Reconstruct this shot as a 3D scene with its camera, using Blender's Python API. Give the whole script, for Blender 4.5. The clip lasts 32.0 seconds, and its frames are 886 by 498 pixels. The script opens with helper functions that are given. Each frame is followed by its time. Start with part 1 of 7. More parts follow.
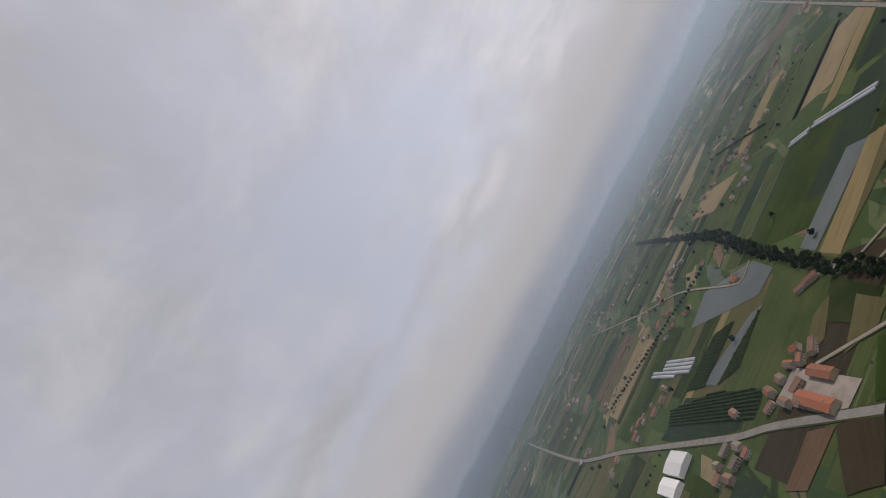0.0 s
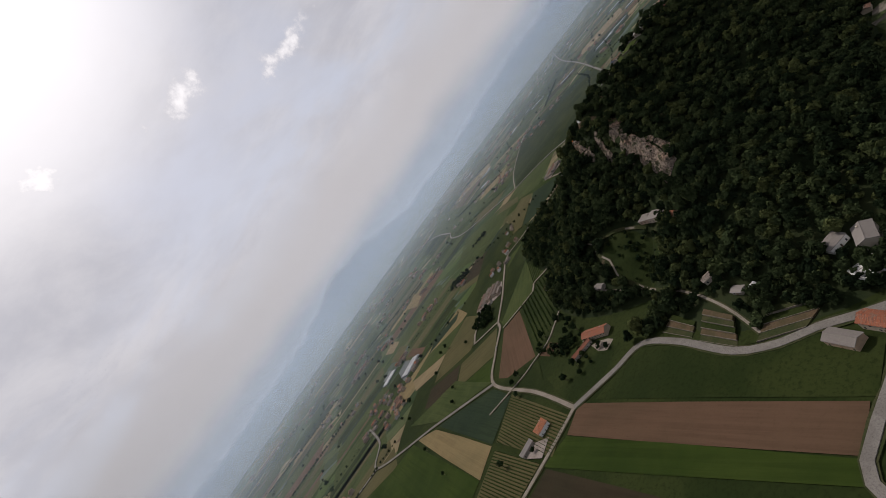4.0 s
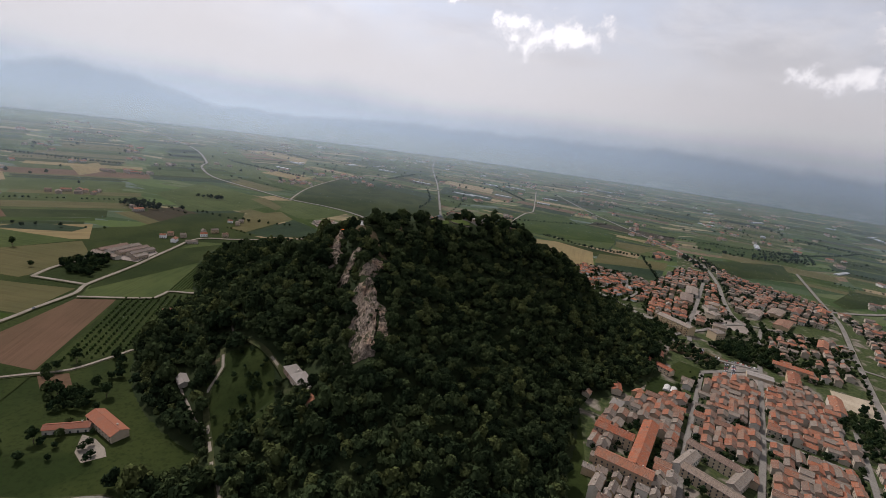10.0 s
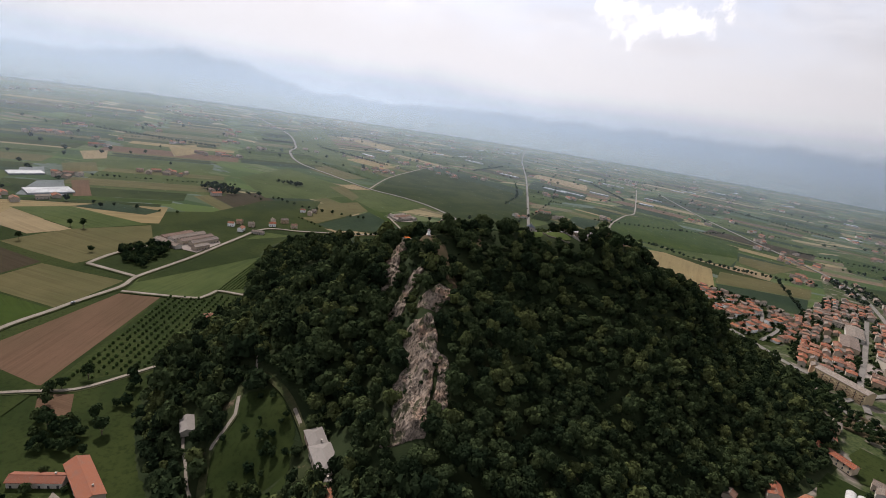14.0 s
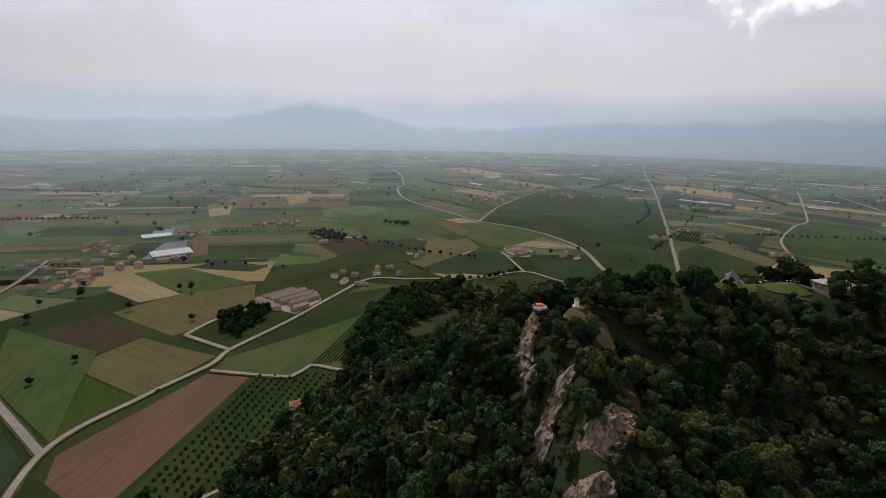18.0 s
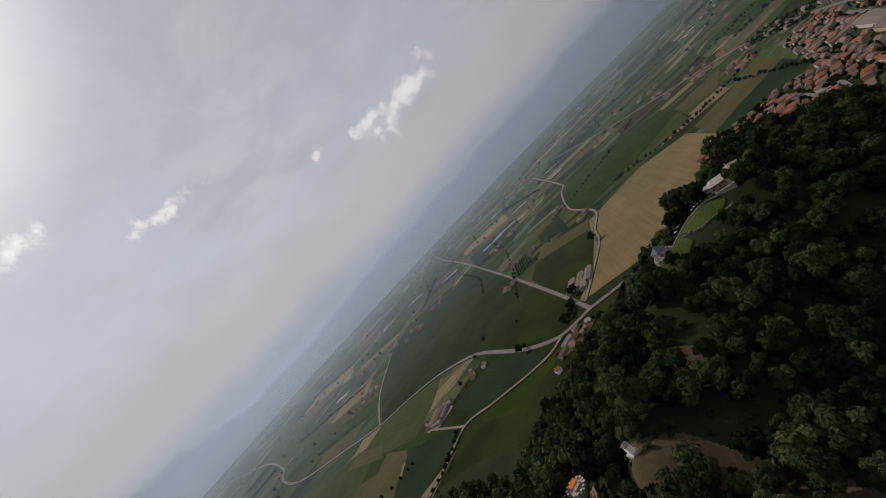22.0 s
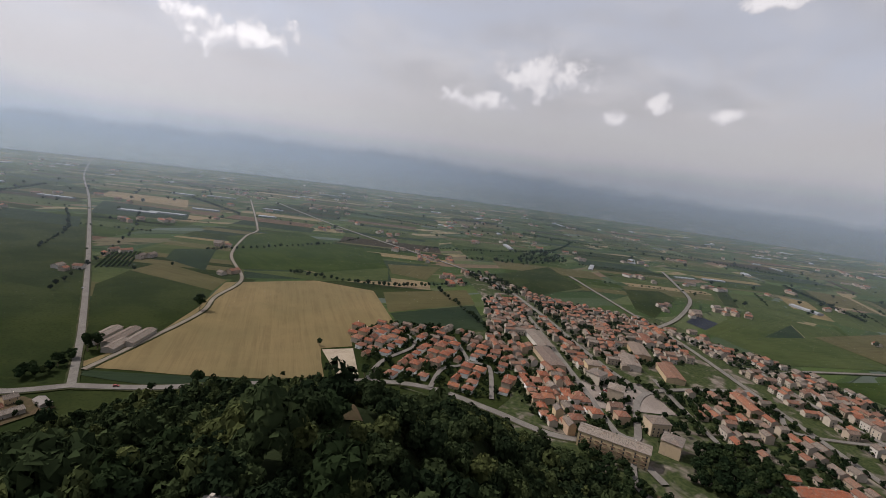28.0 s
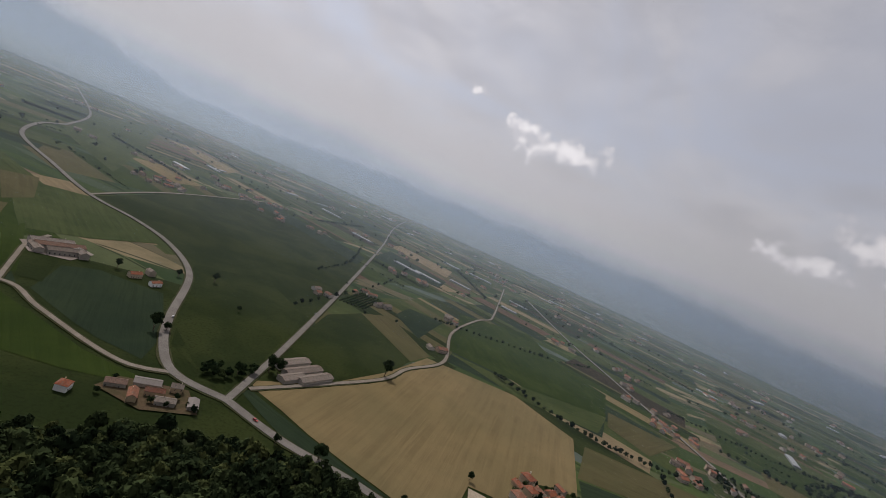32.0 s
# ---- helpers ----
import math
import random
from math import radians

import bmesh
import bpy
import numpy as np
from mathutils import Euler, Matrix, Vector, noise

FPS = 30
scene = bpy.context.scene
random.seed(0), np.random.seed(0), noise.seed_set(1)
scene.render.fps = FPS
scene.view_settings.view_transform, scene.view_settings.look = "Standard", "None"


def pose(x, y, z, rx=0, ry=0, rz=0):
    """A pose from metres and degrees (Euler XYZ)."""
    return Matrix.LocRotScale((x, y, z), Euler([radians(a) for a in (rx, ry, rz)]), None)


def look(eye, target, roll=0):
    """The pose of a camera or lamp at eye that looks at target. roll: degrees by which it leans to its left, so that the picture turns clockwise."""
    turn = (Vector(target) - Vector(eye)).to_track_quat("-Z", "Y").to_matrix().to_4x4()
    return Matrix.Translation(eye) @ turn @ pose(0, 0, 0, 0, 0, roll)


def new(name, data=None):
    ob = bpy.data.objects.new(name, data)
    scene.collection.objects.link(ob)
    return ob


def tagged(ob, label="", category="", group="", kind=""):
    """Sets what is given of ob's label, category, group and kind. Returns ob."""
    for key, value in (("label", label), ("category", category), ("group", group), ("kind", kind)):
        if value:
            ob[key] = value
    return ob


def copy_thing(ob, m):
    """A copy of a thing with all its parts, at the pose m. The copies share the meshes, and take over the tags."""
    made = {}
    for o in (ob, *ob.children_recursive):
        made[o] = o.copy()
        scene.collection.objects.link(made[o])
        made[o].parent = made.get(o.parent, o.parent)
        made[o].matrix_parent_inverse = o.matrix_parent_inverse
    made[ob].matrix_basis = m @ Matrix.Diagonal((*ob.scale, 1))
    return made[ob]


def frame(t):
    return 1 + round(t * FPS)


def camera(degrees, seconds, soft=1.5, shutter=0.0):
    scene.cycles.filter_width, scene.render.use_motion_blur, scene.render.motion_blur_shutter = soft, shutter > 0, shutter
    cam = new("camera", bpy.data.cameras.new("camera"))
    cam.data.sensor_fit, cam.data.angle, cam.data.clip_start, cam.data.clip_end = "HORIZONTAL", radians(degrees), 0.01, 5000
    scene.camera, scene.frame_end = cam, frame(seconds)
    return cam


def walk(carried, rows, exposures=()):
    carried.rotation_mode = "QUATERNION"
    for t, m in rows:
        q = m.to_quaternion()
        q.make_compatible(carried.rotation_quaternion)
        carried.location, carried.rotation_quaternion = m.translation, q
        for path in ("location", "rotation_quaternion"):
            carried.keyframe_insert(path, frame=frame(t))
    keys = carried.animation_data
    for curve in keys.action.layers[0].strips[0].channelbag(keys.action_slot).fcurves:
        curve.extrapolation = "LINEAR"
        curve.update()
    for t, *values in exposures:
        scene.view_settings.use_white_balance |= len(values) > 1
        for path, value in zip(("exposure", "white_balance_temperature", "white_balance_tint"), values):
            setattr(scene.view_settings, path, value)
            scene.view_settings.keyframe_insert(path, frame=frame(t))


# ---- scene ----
import collections

cam = camera(87.05, 32.0, soft=0.6)
PATH = [
    (0, (20.02, -280.87, 259.52), (-70.29, -316.04, 284.16), -63.20),
    (0.5, (14.83, -283.82, 256.64), (-81.59, -301.94, 275.99), -64.76),
    (1, (9.81, -286.19, 253.55), (-89.38, -284.12, 266.07), -66.52),
    (1.5, (4.62, -286.64, 250.07), (-92.82, -264.68, 254.93), -65.40),
    (2, (-1.37, -284.93, 246.27), (-92.78, -244.43, 244.31), -64.40),
    (2.5, (-7.86, -282.83, 242.51), (-90.01, -226.21, 235.77), -62.58),
    (3, (-13.24, -280.87, 239.48), (-82.81, -209.52, 231.04), -60.55),
    (3.5, (-16.80, -278.41, 237.32), (-73.46, -196.61, 227.44), -58.18),
    (4, (-19.58, -275.49, 235.53), (-64.21, -186.77, 223.87), -53.76),
    (4.5, (-22.18, -271.74, 233.99), (-55.07, -178.56, 218.65), -48.73),
    (6.5, (-21.21, -237.20, 225.17), (-14.40, -139.97, 202.80), -12.83),
    (7, (-15.28, -223.45, 223.78), (-5.26, -126.71, 200.55), -5.83),
    (7.5, (-9.30, -209.39, 222.53), (2.09, -112.94, 198.70), -0.45),
    (8, (-4.37, -195.08, 221.46), (6.42, -98.54, 197.71), 2.96),
    (8.5, (-1.64, -179.64, 221.39), (7.24, -82.81, 198.04), 4.90),
    (9, (0.01, -163.89, 222.14), (6.12, -66.82, 198.92), 6.46),
    (9.5, (1.29, -148.86, 222.90), (4.71, -51.69, 199.53), 7.39),
    (10, (2.03, -134.29, 223.31), (3.56, -37.15, 199.65), 7.73),
    (10.5, (2.68, -119.97, 223.41), (1.12, -22.94, 199.27), 8.04),
    (11, (3.04, -105.71, 223.45), (-2.79, -9.13, 198.18), 8.25),
    (11.5, (2.83, -91.81, 223.24), (-6.41, 4.14, 196.63), 8.17),
    (12, (1.81, -78.46, 222.48), (-8.55, 17.21, 195.30), 8.08),
    (12.5, (0.22, -65.11, 221.34), (-11.31, 30.29, 193.67), 8.08),
    (13, (-1.38, -51.66, 220.18), (-14.07, 43.50, 192.19), 8.09),
    (13.5, (-2.91, -38.11, 218.80), (-16.84, 56.85, 190.74), 8.33),
    (14, (-5.39, -23.87, 217.64), (-20.89, 70.87, 189.65), 8.83),
    (14.5, (-8.42, -9.21, 216.44), (-26.87, 85.09, 188.72), 9.96),
    (16.5, (-26.94, 47.33, 213.32), (-55.07, 139.46, 186.46), 10.46),
    (17, (-32.97, 60.34, 212.21), (-64.78, 151.31, 185.52), 9.05),
    (17.5, (-38.76, 72.79, 211.15), (-74.35, 162.46, 184.84), 6.16),
    (18, (-45.13, 84.29, 210.57), (-84.10, 172.93, 185.58), 1.13),
    (18.5, (-52.52, 94.26, 210.70), (-93.45, 182.77, 188.54), -6.53),
    (19, (-59.70, 103.46, 211.96), (-100.42, 192.90, 193.44), -15.22),
    (19.5, (-64.88, 112.95, 214.33), (-103.16, 204.15, 199.59), -24.14),
    (20, (-67.77, 123.40, 216.98), (-101.02, 217.04, 205.70), -31.26),
    (20.5, (-69.34, 134.66, 219.11), (-95.58, 230.78, 210.59), -37.28),
    (21, (-69.90, 146.14, 220.08), (-86.13, 244.62, 213.89), -42.63),
    (21.5, (-69.33, 157.38, 220.40), (-76.27, 256.97, 214.64), -45.17),
    (22, (-66.78, 168.54, 220.39), (-65.41, 268.29, 213.48), -46.54),
    (22.5, (-61.66, 180.02, 219.96), (-52.18, 279.16, 210.93), -47.18),
    (23, (-54.93, 190.90, 219.15), (-37.10, 288.58, 207.28), -46.64),
    (23.5, (-48.07, 200.64, 218.02), (-21.70, 295.89, 202.78), -44.48),
    (24, (-41.02, 209.55, 216.51), (-6.59, 301.60, 198.00), -39.83),
    (24.5, (-33.18, 218.79, 214.76), (8.55, 307.02, 192.99), -33.79),
    (25, (-24.30, 228.98, 212.23), (24.33, 312.98, 188.15), -26.60),
    (25.5, (-14.90, 240.61, 208.30), (39.35, 320.80, 183.29), -19.71),
    (26, (-5.30, 252.31, 204.35), (52.55, 330.35, 180.63), -13.99),
    (26.5, (4.51, 264.17, 200.46), (64.30, 341.36, 178.86), -8.04),
    (28.5, (49.48, 316.40, 189.70), (104.03, 399.12, 176.24), 11.65),
    (29, (59.83, 328.63, 188.60), (110.51, 414.02, 176.74), 15.25),
    (29.5, (69.94, 340.69, 187.69), (115.16, 429.26, 177.27), 18.30),
    (30, (79.86, 352.58, 186.93), (118.57, 444.28, 177.35), 20.33),
    (30.5, (86.72, 361.53, 188.40), (117.88, 456.14, 179.58), 21.89),
    (31, (92.37, 368.42, 190.94), (115.07, 465.47, 182.85), 22.84),
    (31.5, (97.50, 374.43, 194.21), (110.53, 473.29, 186.67), 23.40),
    (32, (102.12, 380.61, 197.88), (106.12, 480.25, 190.34), 23.83),
]
EXPOSURES = [(0, -0.26, 6500, 16), (2, -0.6, 6500, 16), (4, -0.42, 6500, 16), (7, -0.04, 6450, 16), (9, 0.02, 6400, 16), (11, 0.12, 6400, 16), (14, 0.36, 6450, 16), (17, 0.14, 6500, 16), (20, -0.45, 6500, 16), (23, -0.6, 6500, 16), (25, -0.26, 6500, 16), (26, -0.1, 6500, 16), (29, -0.12, 6500, 16), (31, -0.26, 6500, 16), (32, -0.42, 6500, 16)]
walk(cam, [(t, look(eye, target, roll)) for t, eye, target, roll in PATH], EXPOSURES)

# ---- sky, sun ----
SUN_AZ, SUN_EL = 45.0, 52.0      # degrees to the left of +y, and above the horizon
sun_way = Vector((-math.sin(radians(SUN_AZ)) * math.cos(radians(SUN_EL)),
                  math.cos(radians(SUN_AZ)) * math.cos(radians(SUN_EL)), math.sin(radians(SUN_EL))))
sun = new("sun", bpy.data.lights.new("sun", "SUN"))
sun.data.energy, sun.data.angle, sun.data.color = 4.0, radians(1.0), (1.0, 0.94, 0.86)
sun.matrix_world = look((0, 0, 900), Vector((0, 0, 900)) - sun_way)


class Nodes:
    """Short calls for a node tree."""

    def __init__(self, tree, fresh=True):
        self.tree = tree
        if fresh:
            tree.nodes.clear()

    def add(self, kind, **settings):
        node = self.tree.nodes.new(kind)
        for key, value in settings.items():
            if key.startswith("i_"):
                node.inputs[key[2:].replace("_", " ")].default_value = value
            else:
                setattr(node, key, value)
        return node

    def link(self, a, b):
        self.tree.links.new(a, b)

    def math(self, op, a, b=0.0, clamp=False):
        node = self.tree.nodes.new("ShaderNodeMath")
        node.operation, node.use_clamp = op, clamp
        for n, v in enumerate((a, b)):
            if isinstance(v, (int, float)):
                node.inputs[n].default_value = v
            else:
                self.link(v, node.inputs[n])
        return node.outputs[0]

    def mix(self, factor, a, b, blend="MIX"):
        node = self.tree.nodes.new("ShaderNodeMix")
        node.data_type, node.blend_type = "RGBA", blend
        for n, v in ((0, factor), (6, a), (7, b)):
            if isinstance(v, (int, float)):
                node.inputs[n].default_value = v
            elif isinstance(v, tuple):
                node.inputs[n].default_value = (*v, 1.0)[:4]
            else:
                self.link(v, node.inputs[n])
        return node.outputs[2]

    def noise(self, vector, scale, detail=4.0, rough=0.55, distortion=0.0):
        node = self.add("ShaderNodeTexNoise", i_Scale=scale, i_Detail=detail, i_Roughness=rough, i_Distortion=distortion)
        if vector is not None:
            self.link(vector, node.inputs["Vector"])
        return node.outputs["Fac"]

    def span(self, value, low, high, a=0.0, b=1.0, smooth=True):
        node = self.add("ShaderNodeMapRange", interpolation_type="SMOOTHSTEP" if smooth else "LINEAR")
        self.link(value, node.inputs["Value"])
        for key, v in (("From Min", low), ("From Max", high), ("To Min", a), ("To Max", b)):
            node.inputs[key].default_value = v
        return node.outputs["Result"]

    def ramp(self, value, stops, constant=False):
        node = self.add("ShaderNodeValToRGB")
        node.color_ramp.interpolation = "CONSTANT" if constant else "LINEAR"
        while len(node.color_ramp.elements) < len(stops):
            node.color_ramp.elements.new(0.5)
        for e, (at, colour) in zip(node.color_ramp.elements, stops):
            e.position, e.color = at, (*colour, 1.0)
        self.link(value, node.inputs[0])
        return node.outputs[0]


world = bpy.data.worlds.new("world")
scene.world = world
world.use_nodes = True
w = Nodes(world.node_tree)
sky = w.add("ShaderNodeTexSky", sky_type="NISHITA", sun_disc=False, sun_elevation=radians(SUN_EL), sun_rotation=radians(-SUN_AZ),
            air_density=1.0, dust_density=3.0, ozone_density=1.0, altitude=300)
way = w.add("ShaderNodeTexCoord").outputs["Generated"]
parts = w.add("ShaderNodeSeparateXYZ")
w.link(way, parts.inputs[0])
up = parts.outputs["Z"]
flat = w.math("ADD", w.math("ABSOLUTE", up), 0.22)
plane = w.add("ShaderNodeCombineXYZ")
w.link(w.math("DIVIDE", parts.outputs["X"], flat), plane.inputs[0])
w.link(w.math("DIVIDE", parts.outputs["Y"], flat), plane.inputs[1])
veil = w.span(w.noise(plane.outputs[0], 1.1, 5.0, 0.55, 0.6), 0.30, 0.64)
thin = w.noise(plane.outputs[0], 2.6, 7.0, 0.62, 0.3)
near_sun = w.add("ShaderNodeVectorMath", operation="DOT_PRODUCT")
w.link(way, near_sun.inputs[0])
near_sun.inputs[1].default_value = tuple(sun_way)
glow = w.span(near_sun.outputs["Value"], 0.85, 0.998)
# the side of the sun is the brighter one
level = w.add("ShaderNodeVectorMath", operation="DOT_PRODUCT")
w.link(way, level.inputs[0])
level.inputs[1].default_value = (sun_way.x / math.hypot(sun_way.x, sun_way.y), sun_way.y / math.hypot(sun_way.x, sun_way.y), 0)
sunward = w.span(level.outputs["Value"], 0.0, 1.05)
LOW_BRIGHT = radians(18.0)      # degrees to the left of +y where the low cloud is brightest
north = w.add("ShaderNodeVectorMath", operation="DOT_PRODUCT")
w.link(way, north.inputs[0])
north.inputs[1].default_value = (-math.sin(LOW_BRIGHT), math.cos(LOW_BRIGHT), 0)
northward = w.span(north.outputs["Value"], 0.52, 1.05)
clear = w.mix(1.0, w.mix(1.0, sky.outputs[0], (0.035, 0.035, 0.035), "MULTIPLY"), w.mix(sunward, (0.44, 0.458, 0.49), (0.58, 0.615, 0.67)), "ADD")
cloud = w.mix(w.span(thin, 0.35, 0.7), w.mix(sunward, (0.455, 0.46, 0.475), (0.68, 0.69, 0.725)), w.mix(sunward, (0.64, 0.64, 0.645), (0.86, 0.86, 0.87)))
high = w.mix(w.math("MULTIPLY", veil, 0.88), clear, cloud)
bright = w.mix(w.math("MULTIPLY", glow, 0.9), high, (1.60, 1.585, 1.56))
# cloud base low over the plain, and blue haze under it
turn = w.math("ARCTAN2", w.math("MULTIPLY", parts.outputs["X"], -1.0), parts.outputs["Y"])
climb = w.math("ARCSINE", up)
ragged = w.math("MULTIPLY", w.math("SUBTRACT", w.noise(way, 5.0, 6.0, 0.6), 0.5), 0.10)
base = w.mix(northward, (0.55, 0.545, 0.545), (0.71, 0.70, 0.70))
low = w.mix(w.span(w.math("ADD", climb, ragged), 0.09, 0.26), base, bright)
haze = w.mix(northward, (0.355, 0.370, 0.395), (0.39, 0.44, 0.51))
low = w.mix(w.span(w.math("ADD", climb, w.math("MULTIPLY", ragged, 0.6)), 0.012, 0.085), haze, low)
# heaped clouds: degrees to the left of +y, degrees up, half breadth, half height
HEAPS = [(31, 26, 3.4, 1.8), (18, 21, 4.6, 1.3), (45.5, 30, 3.0, 2.2), (1.6, 14.5, 1.8, 1.1), (-6, 13.0, 2.2, 1.0), (-11, 12.0, 5.0, 1.9), (-44, 12.5, 6.0, 2.8), (-53, 8.6, 2.2, 1.4), (-57, 10.5, 1.8, 1.2), (-64, 9.6, 2.2, 0.9), (-66, 20, 3.5, 0.7), (-38, 9.5, 5.5, 1.4)]
curl = w.noise(way, 26.0, 9.0, 0.62)
billow = w.noise(way, 9.0, 5.0, 0.55)
fluff = w.math("ADD", w.math("MULTIPLY", w.math("SUBTRACT", curl, 0.5), 2.6), w.math("MULTIPLY", w.math("SUBTRACT", billow, 0.5), 2.0))
sheet = None
for az, el, wide, tall in HEAPS:
    across = w.math("DIVIDE", w.math("SUBTRACT", turn, radians(az)), radians(wide))
    upward = w.math("DIVIDE", w.math("SUBTRACT", climb, radians(el)), radians(tall))
    reach = w.math("SQRT", w.math("ADD", w.math("MULTIPLY", across, across), w.math("MULTIPLY", upward, upward)))
    near = w.math("MULTIPLY", w.math("SUBTRACT", 1.0, reach), 0.8)
    sheet = near if sheet is None else w.math("MAXIMUM", sheet, near)
heap = w.math("ADD", w.math("MAXIMUM", sheet, -1.5), fluff)
puffs = w.span(heap, 0.0, 0.5)
shade_ = w.mix(w.span(heap, 0.1, 0.9), w.mix(sunward, (0.66, 0.66, 0.68), (0.95, 0.95, 0.97)), w.mix(sunward, (0.92, 0.915, 0.91), (1.45, 1.44, 1.42)))
total = w.mix(w.math("MULTIPLY", puffs, 0.85), low, shade_, "LIGHTEN")
ground_side = w.mix(w.span(up, -0.02, 0.0), (0.22, 0.25, 0.28), total)
back = w.add("ShaderNodeBackground", i_Strength=1.0)
w.link(ground_side, back.inputs[0])
w.link(back.outputs[0], w.add("ShaderNodeOutputWorld").inputs[0])


# ---- materials ----
def material(name, build, rough=0.95, specular=0.04):
    """build(nodes, position) gives the colour socket and, where it has one, the height socket with its depth in metres."""
    m = bpy.data.materials.new(name)
    m.use_nodes = True
    n = Nodes(m.node_tree)
    place = n.add("ShaderNodeTexCoord").outputs["Object"]
    got = build(n, place)
    colour, height, depth = got if isinstance(got, tuple) else (got, None, 0)
    bsdf = n.add("ShaderNodeBsdfPrincipled", i_Roughness=rough)
    bsdf.inputs["Specular IOR Level"].default_value = specular
    n.link(colour, bsdf.inputs["Base Color"])
    if height is not None:
        bump = n.add("ShaderNodeBump", i_Strength=0.8, i_Distance=depth)
        n.link(height, bump.inputs["Height"])
        n.link(bump.outputs[0], bsdf.inputs["Normal"])
    n.link(bsdf.outputs[0], n.add("ShaderNodeOutputMaterial").inputs[0])
    return m


def mottled(a_, b_, big=0.02, fine=0.8, depth=0.15):
    """Two colours in patches of two sizes."""
    def build(n, p):
        a, b = tuple(0.82 * v for v in a_), tuple(0.82 * v for v in b_)
        large, small = n.noise(p, big, 4.0, 0.6, 0.4), n.noise(p, fine, 5.0, 0.65)
        c = n.mix(n.span(large, 0.38, 0.62), a, b)
        dark = tuple(0.55 * v for v in a)
        c = n.mix(n.math("MULTIPLY", n.span(small, 0.45, 0.70), 0.65), c, dark)
        return c, small, depth
    return build


def rowed(a_, b_, width, amount=0.6, big=0.012, depth=0.2):
    """A tilled or sown field: lines along the object's x, uneven, over large patches."""
    def build(n, p):
        a, b = tuple(0.82 * v for v in a_), tuple(0.82 * v for v in b_)
        large = n.noise(p, big, 5.0, 0.6, 0.5)
        c = n.mix(n.span(large, 0.3, 0.7), a, b)
        lines = n.add("ShaderNodeMapping")
        lines.inputs["Scale"].default_value = (0.035 / width, 0.9 / width, 1.0)
        n.link(p, lines.inputs["Vector"])
        furrow = n.span(n.noise(lines.outputs[0], 1.0, 4.0, 0.65, 0.1), 0.38, 0.64)
        uneven = n.math("MULTIPLY", furrow, n.span(n.noise(p, 0.03, 3.0), 0.25, 0.65))
        c = n.mix(n.math("MULTIPLY", uneven, amount), c, tuple(0.55 * v for v in a))
        c = n.mix(n.math("MULTIPLY", n.span(n.noise(p, 0.5, 5.0, 0.7), 0.5, 0.8), 0.35), c, tuple(0.5 * v for v in b))
        return c, furrow, depth
    return build


def varied(stops, spread=0.25, grain=0.6, joined=False):
    """One of several colours by object (by island in a joined mesh), with stains and grain."""
    def build(n, p):
        r = n.add("ShaderNodeNewGeometry").outputs["Random Per Island"] if joined else n.add("ShaderNodeObjectInfo").outputs["Random"]
        c = n.ramp(r, stops)
        stain = n.noise(p, 0.35, 4.0, 0.65, 0.5)
        c = n.mix(n.math("MULTIPLY", n.span(stain, 0.45, 0.75), spread), c, (0.10, 0.09, 0.08))
        fine = n.noise(p, 3.0 * grain, 4.0, 0.7)
        c = n.mix(n.math("MULTIPLY", n.span(fine, 0.5, 0.8), 0.3), c, (0.32, 0.28, 0.25))
        return c, fine, 0.02
    return build


def roofed(stops, joined=False):
    """Old clay tiles: one colour a roof, patched, streaked down the slope, with courses of tiles."""
    def build(n, p):
        r = n.add("ShaderNodeNewGeometry").outputs["Random Per Island"] if joined else n.add("ShaderNodeObjectInfo").outputs["Random"]
        c = n.ramp(r, stops)
        patch = n.noise(p, 0.22, 3.0, 0.6, 0.8)
        c = n.mix(n.math("MULTIPLY", n.span(patch, 0.50, 0.62), 0.55), c, (0.155, 0.112, 0.086))
        streak = n.add("ShaderNodeMapping")
        streak.inputs["Scale"].default_value = (1.6, 1.6, 1.6) if joined else (2.2, 0.45, 0.45)
        n.link(p, streak.inputs["Vector"])
        grime = n.noise(streak.outputs[0], 1.0, 5.0, 0.7, 0.3)
        c = n.mix(n.math("MULTIPLY", n.span(grime, 0.44, 0.66), 0.72), c, (0.048, 0.041, 0.036))
        pale = n.noise(p, 1.7, 4.0, 0.75)
        c = n.mix(n.math("MULTIPLY", n.span(pale, 0.54, 0.72), 0.55), c, (0.36, 0.325, 0.285))
        return c, pale, 0.06
    return build


def town_floor(n, p):
    """Ground between the houses: paved and gravelled yards, with gardens in patches."""
    yard_ = n.mix(n.span(n.noise(p, 0.09, 4.0, 0.6), 0.35, 0.65), (0.090, 0.076, 0.062), (0.165, 0.142, 0.120))
    green = n.mix(n.span(n.noise(p, 0.3, 4.0, 0.6), 0.35, 0.65), (0.020, 0.030, 0.011), (0.042, 0.052, 0.020))
    c = n.mix(n.span(n.noise(p, 0.045, 3.0, 0.55, 0.6), 0.34, 0.50), yard_, green)
    fine = n.noise(p, 0.9, 5.0, 0.7)
    return n.mix(n.math("MULTIPLY", n.span(fine, 0.5, 0.75), 0.5), c, (0.045, 0.042, 0.032)), fine, 0.1


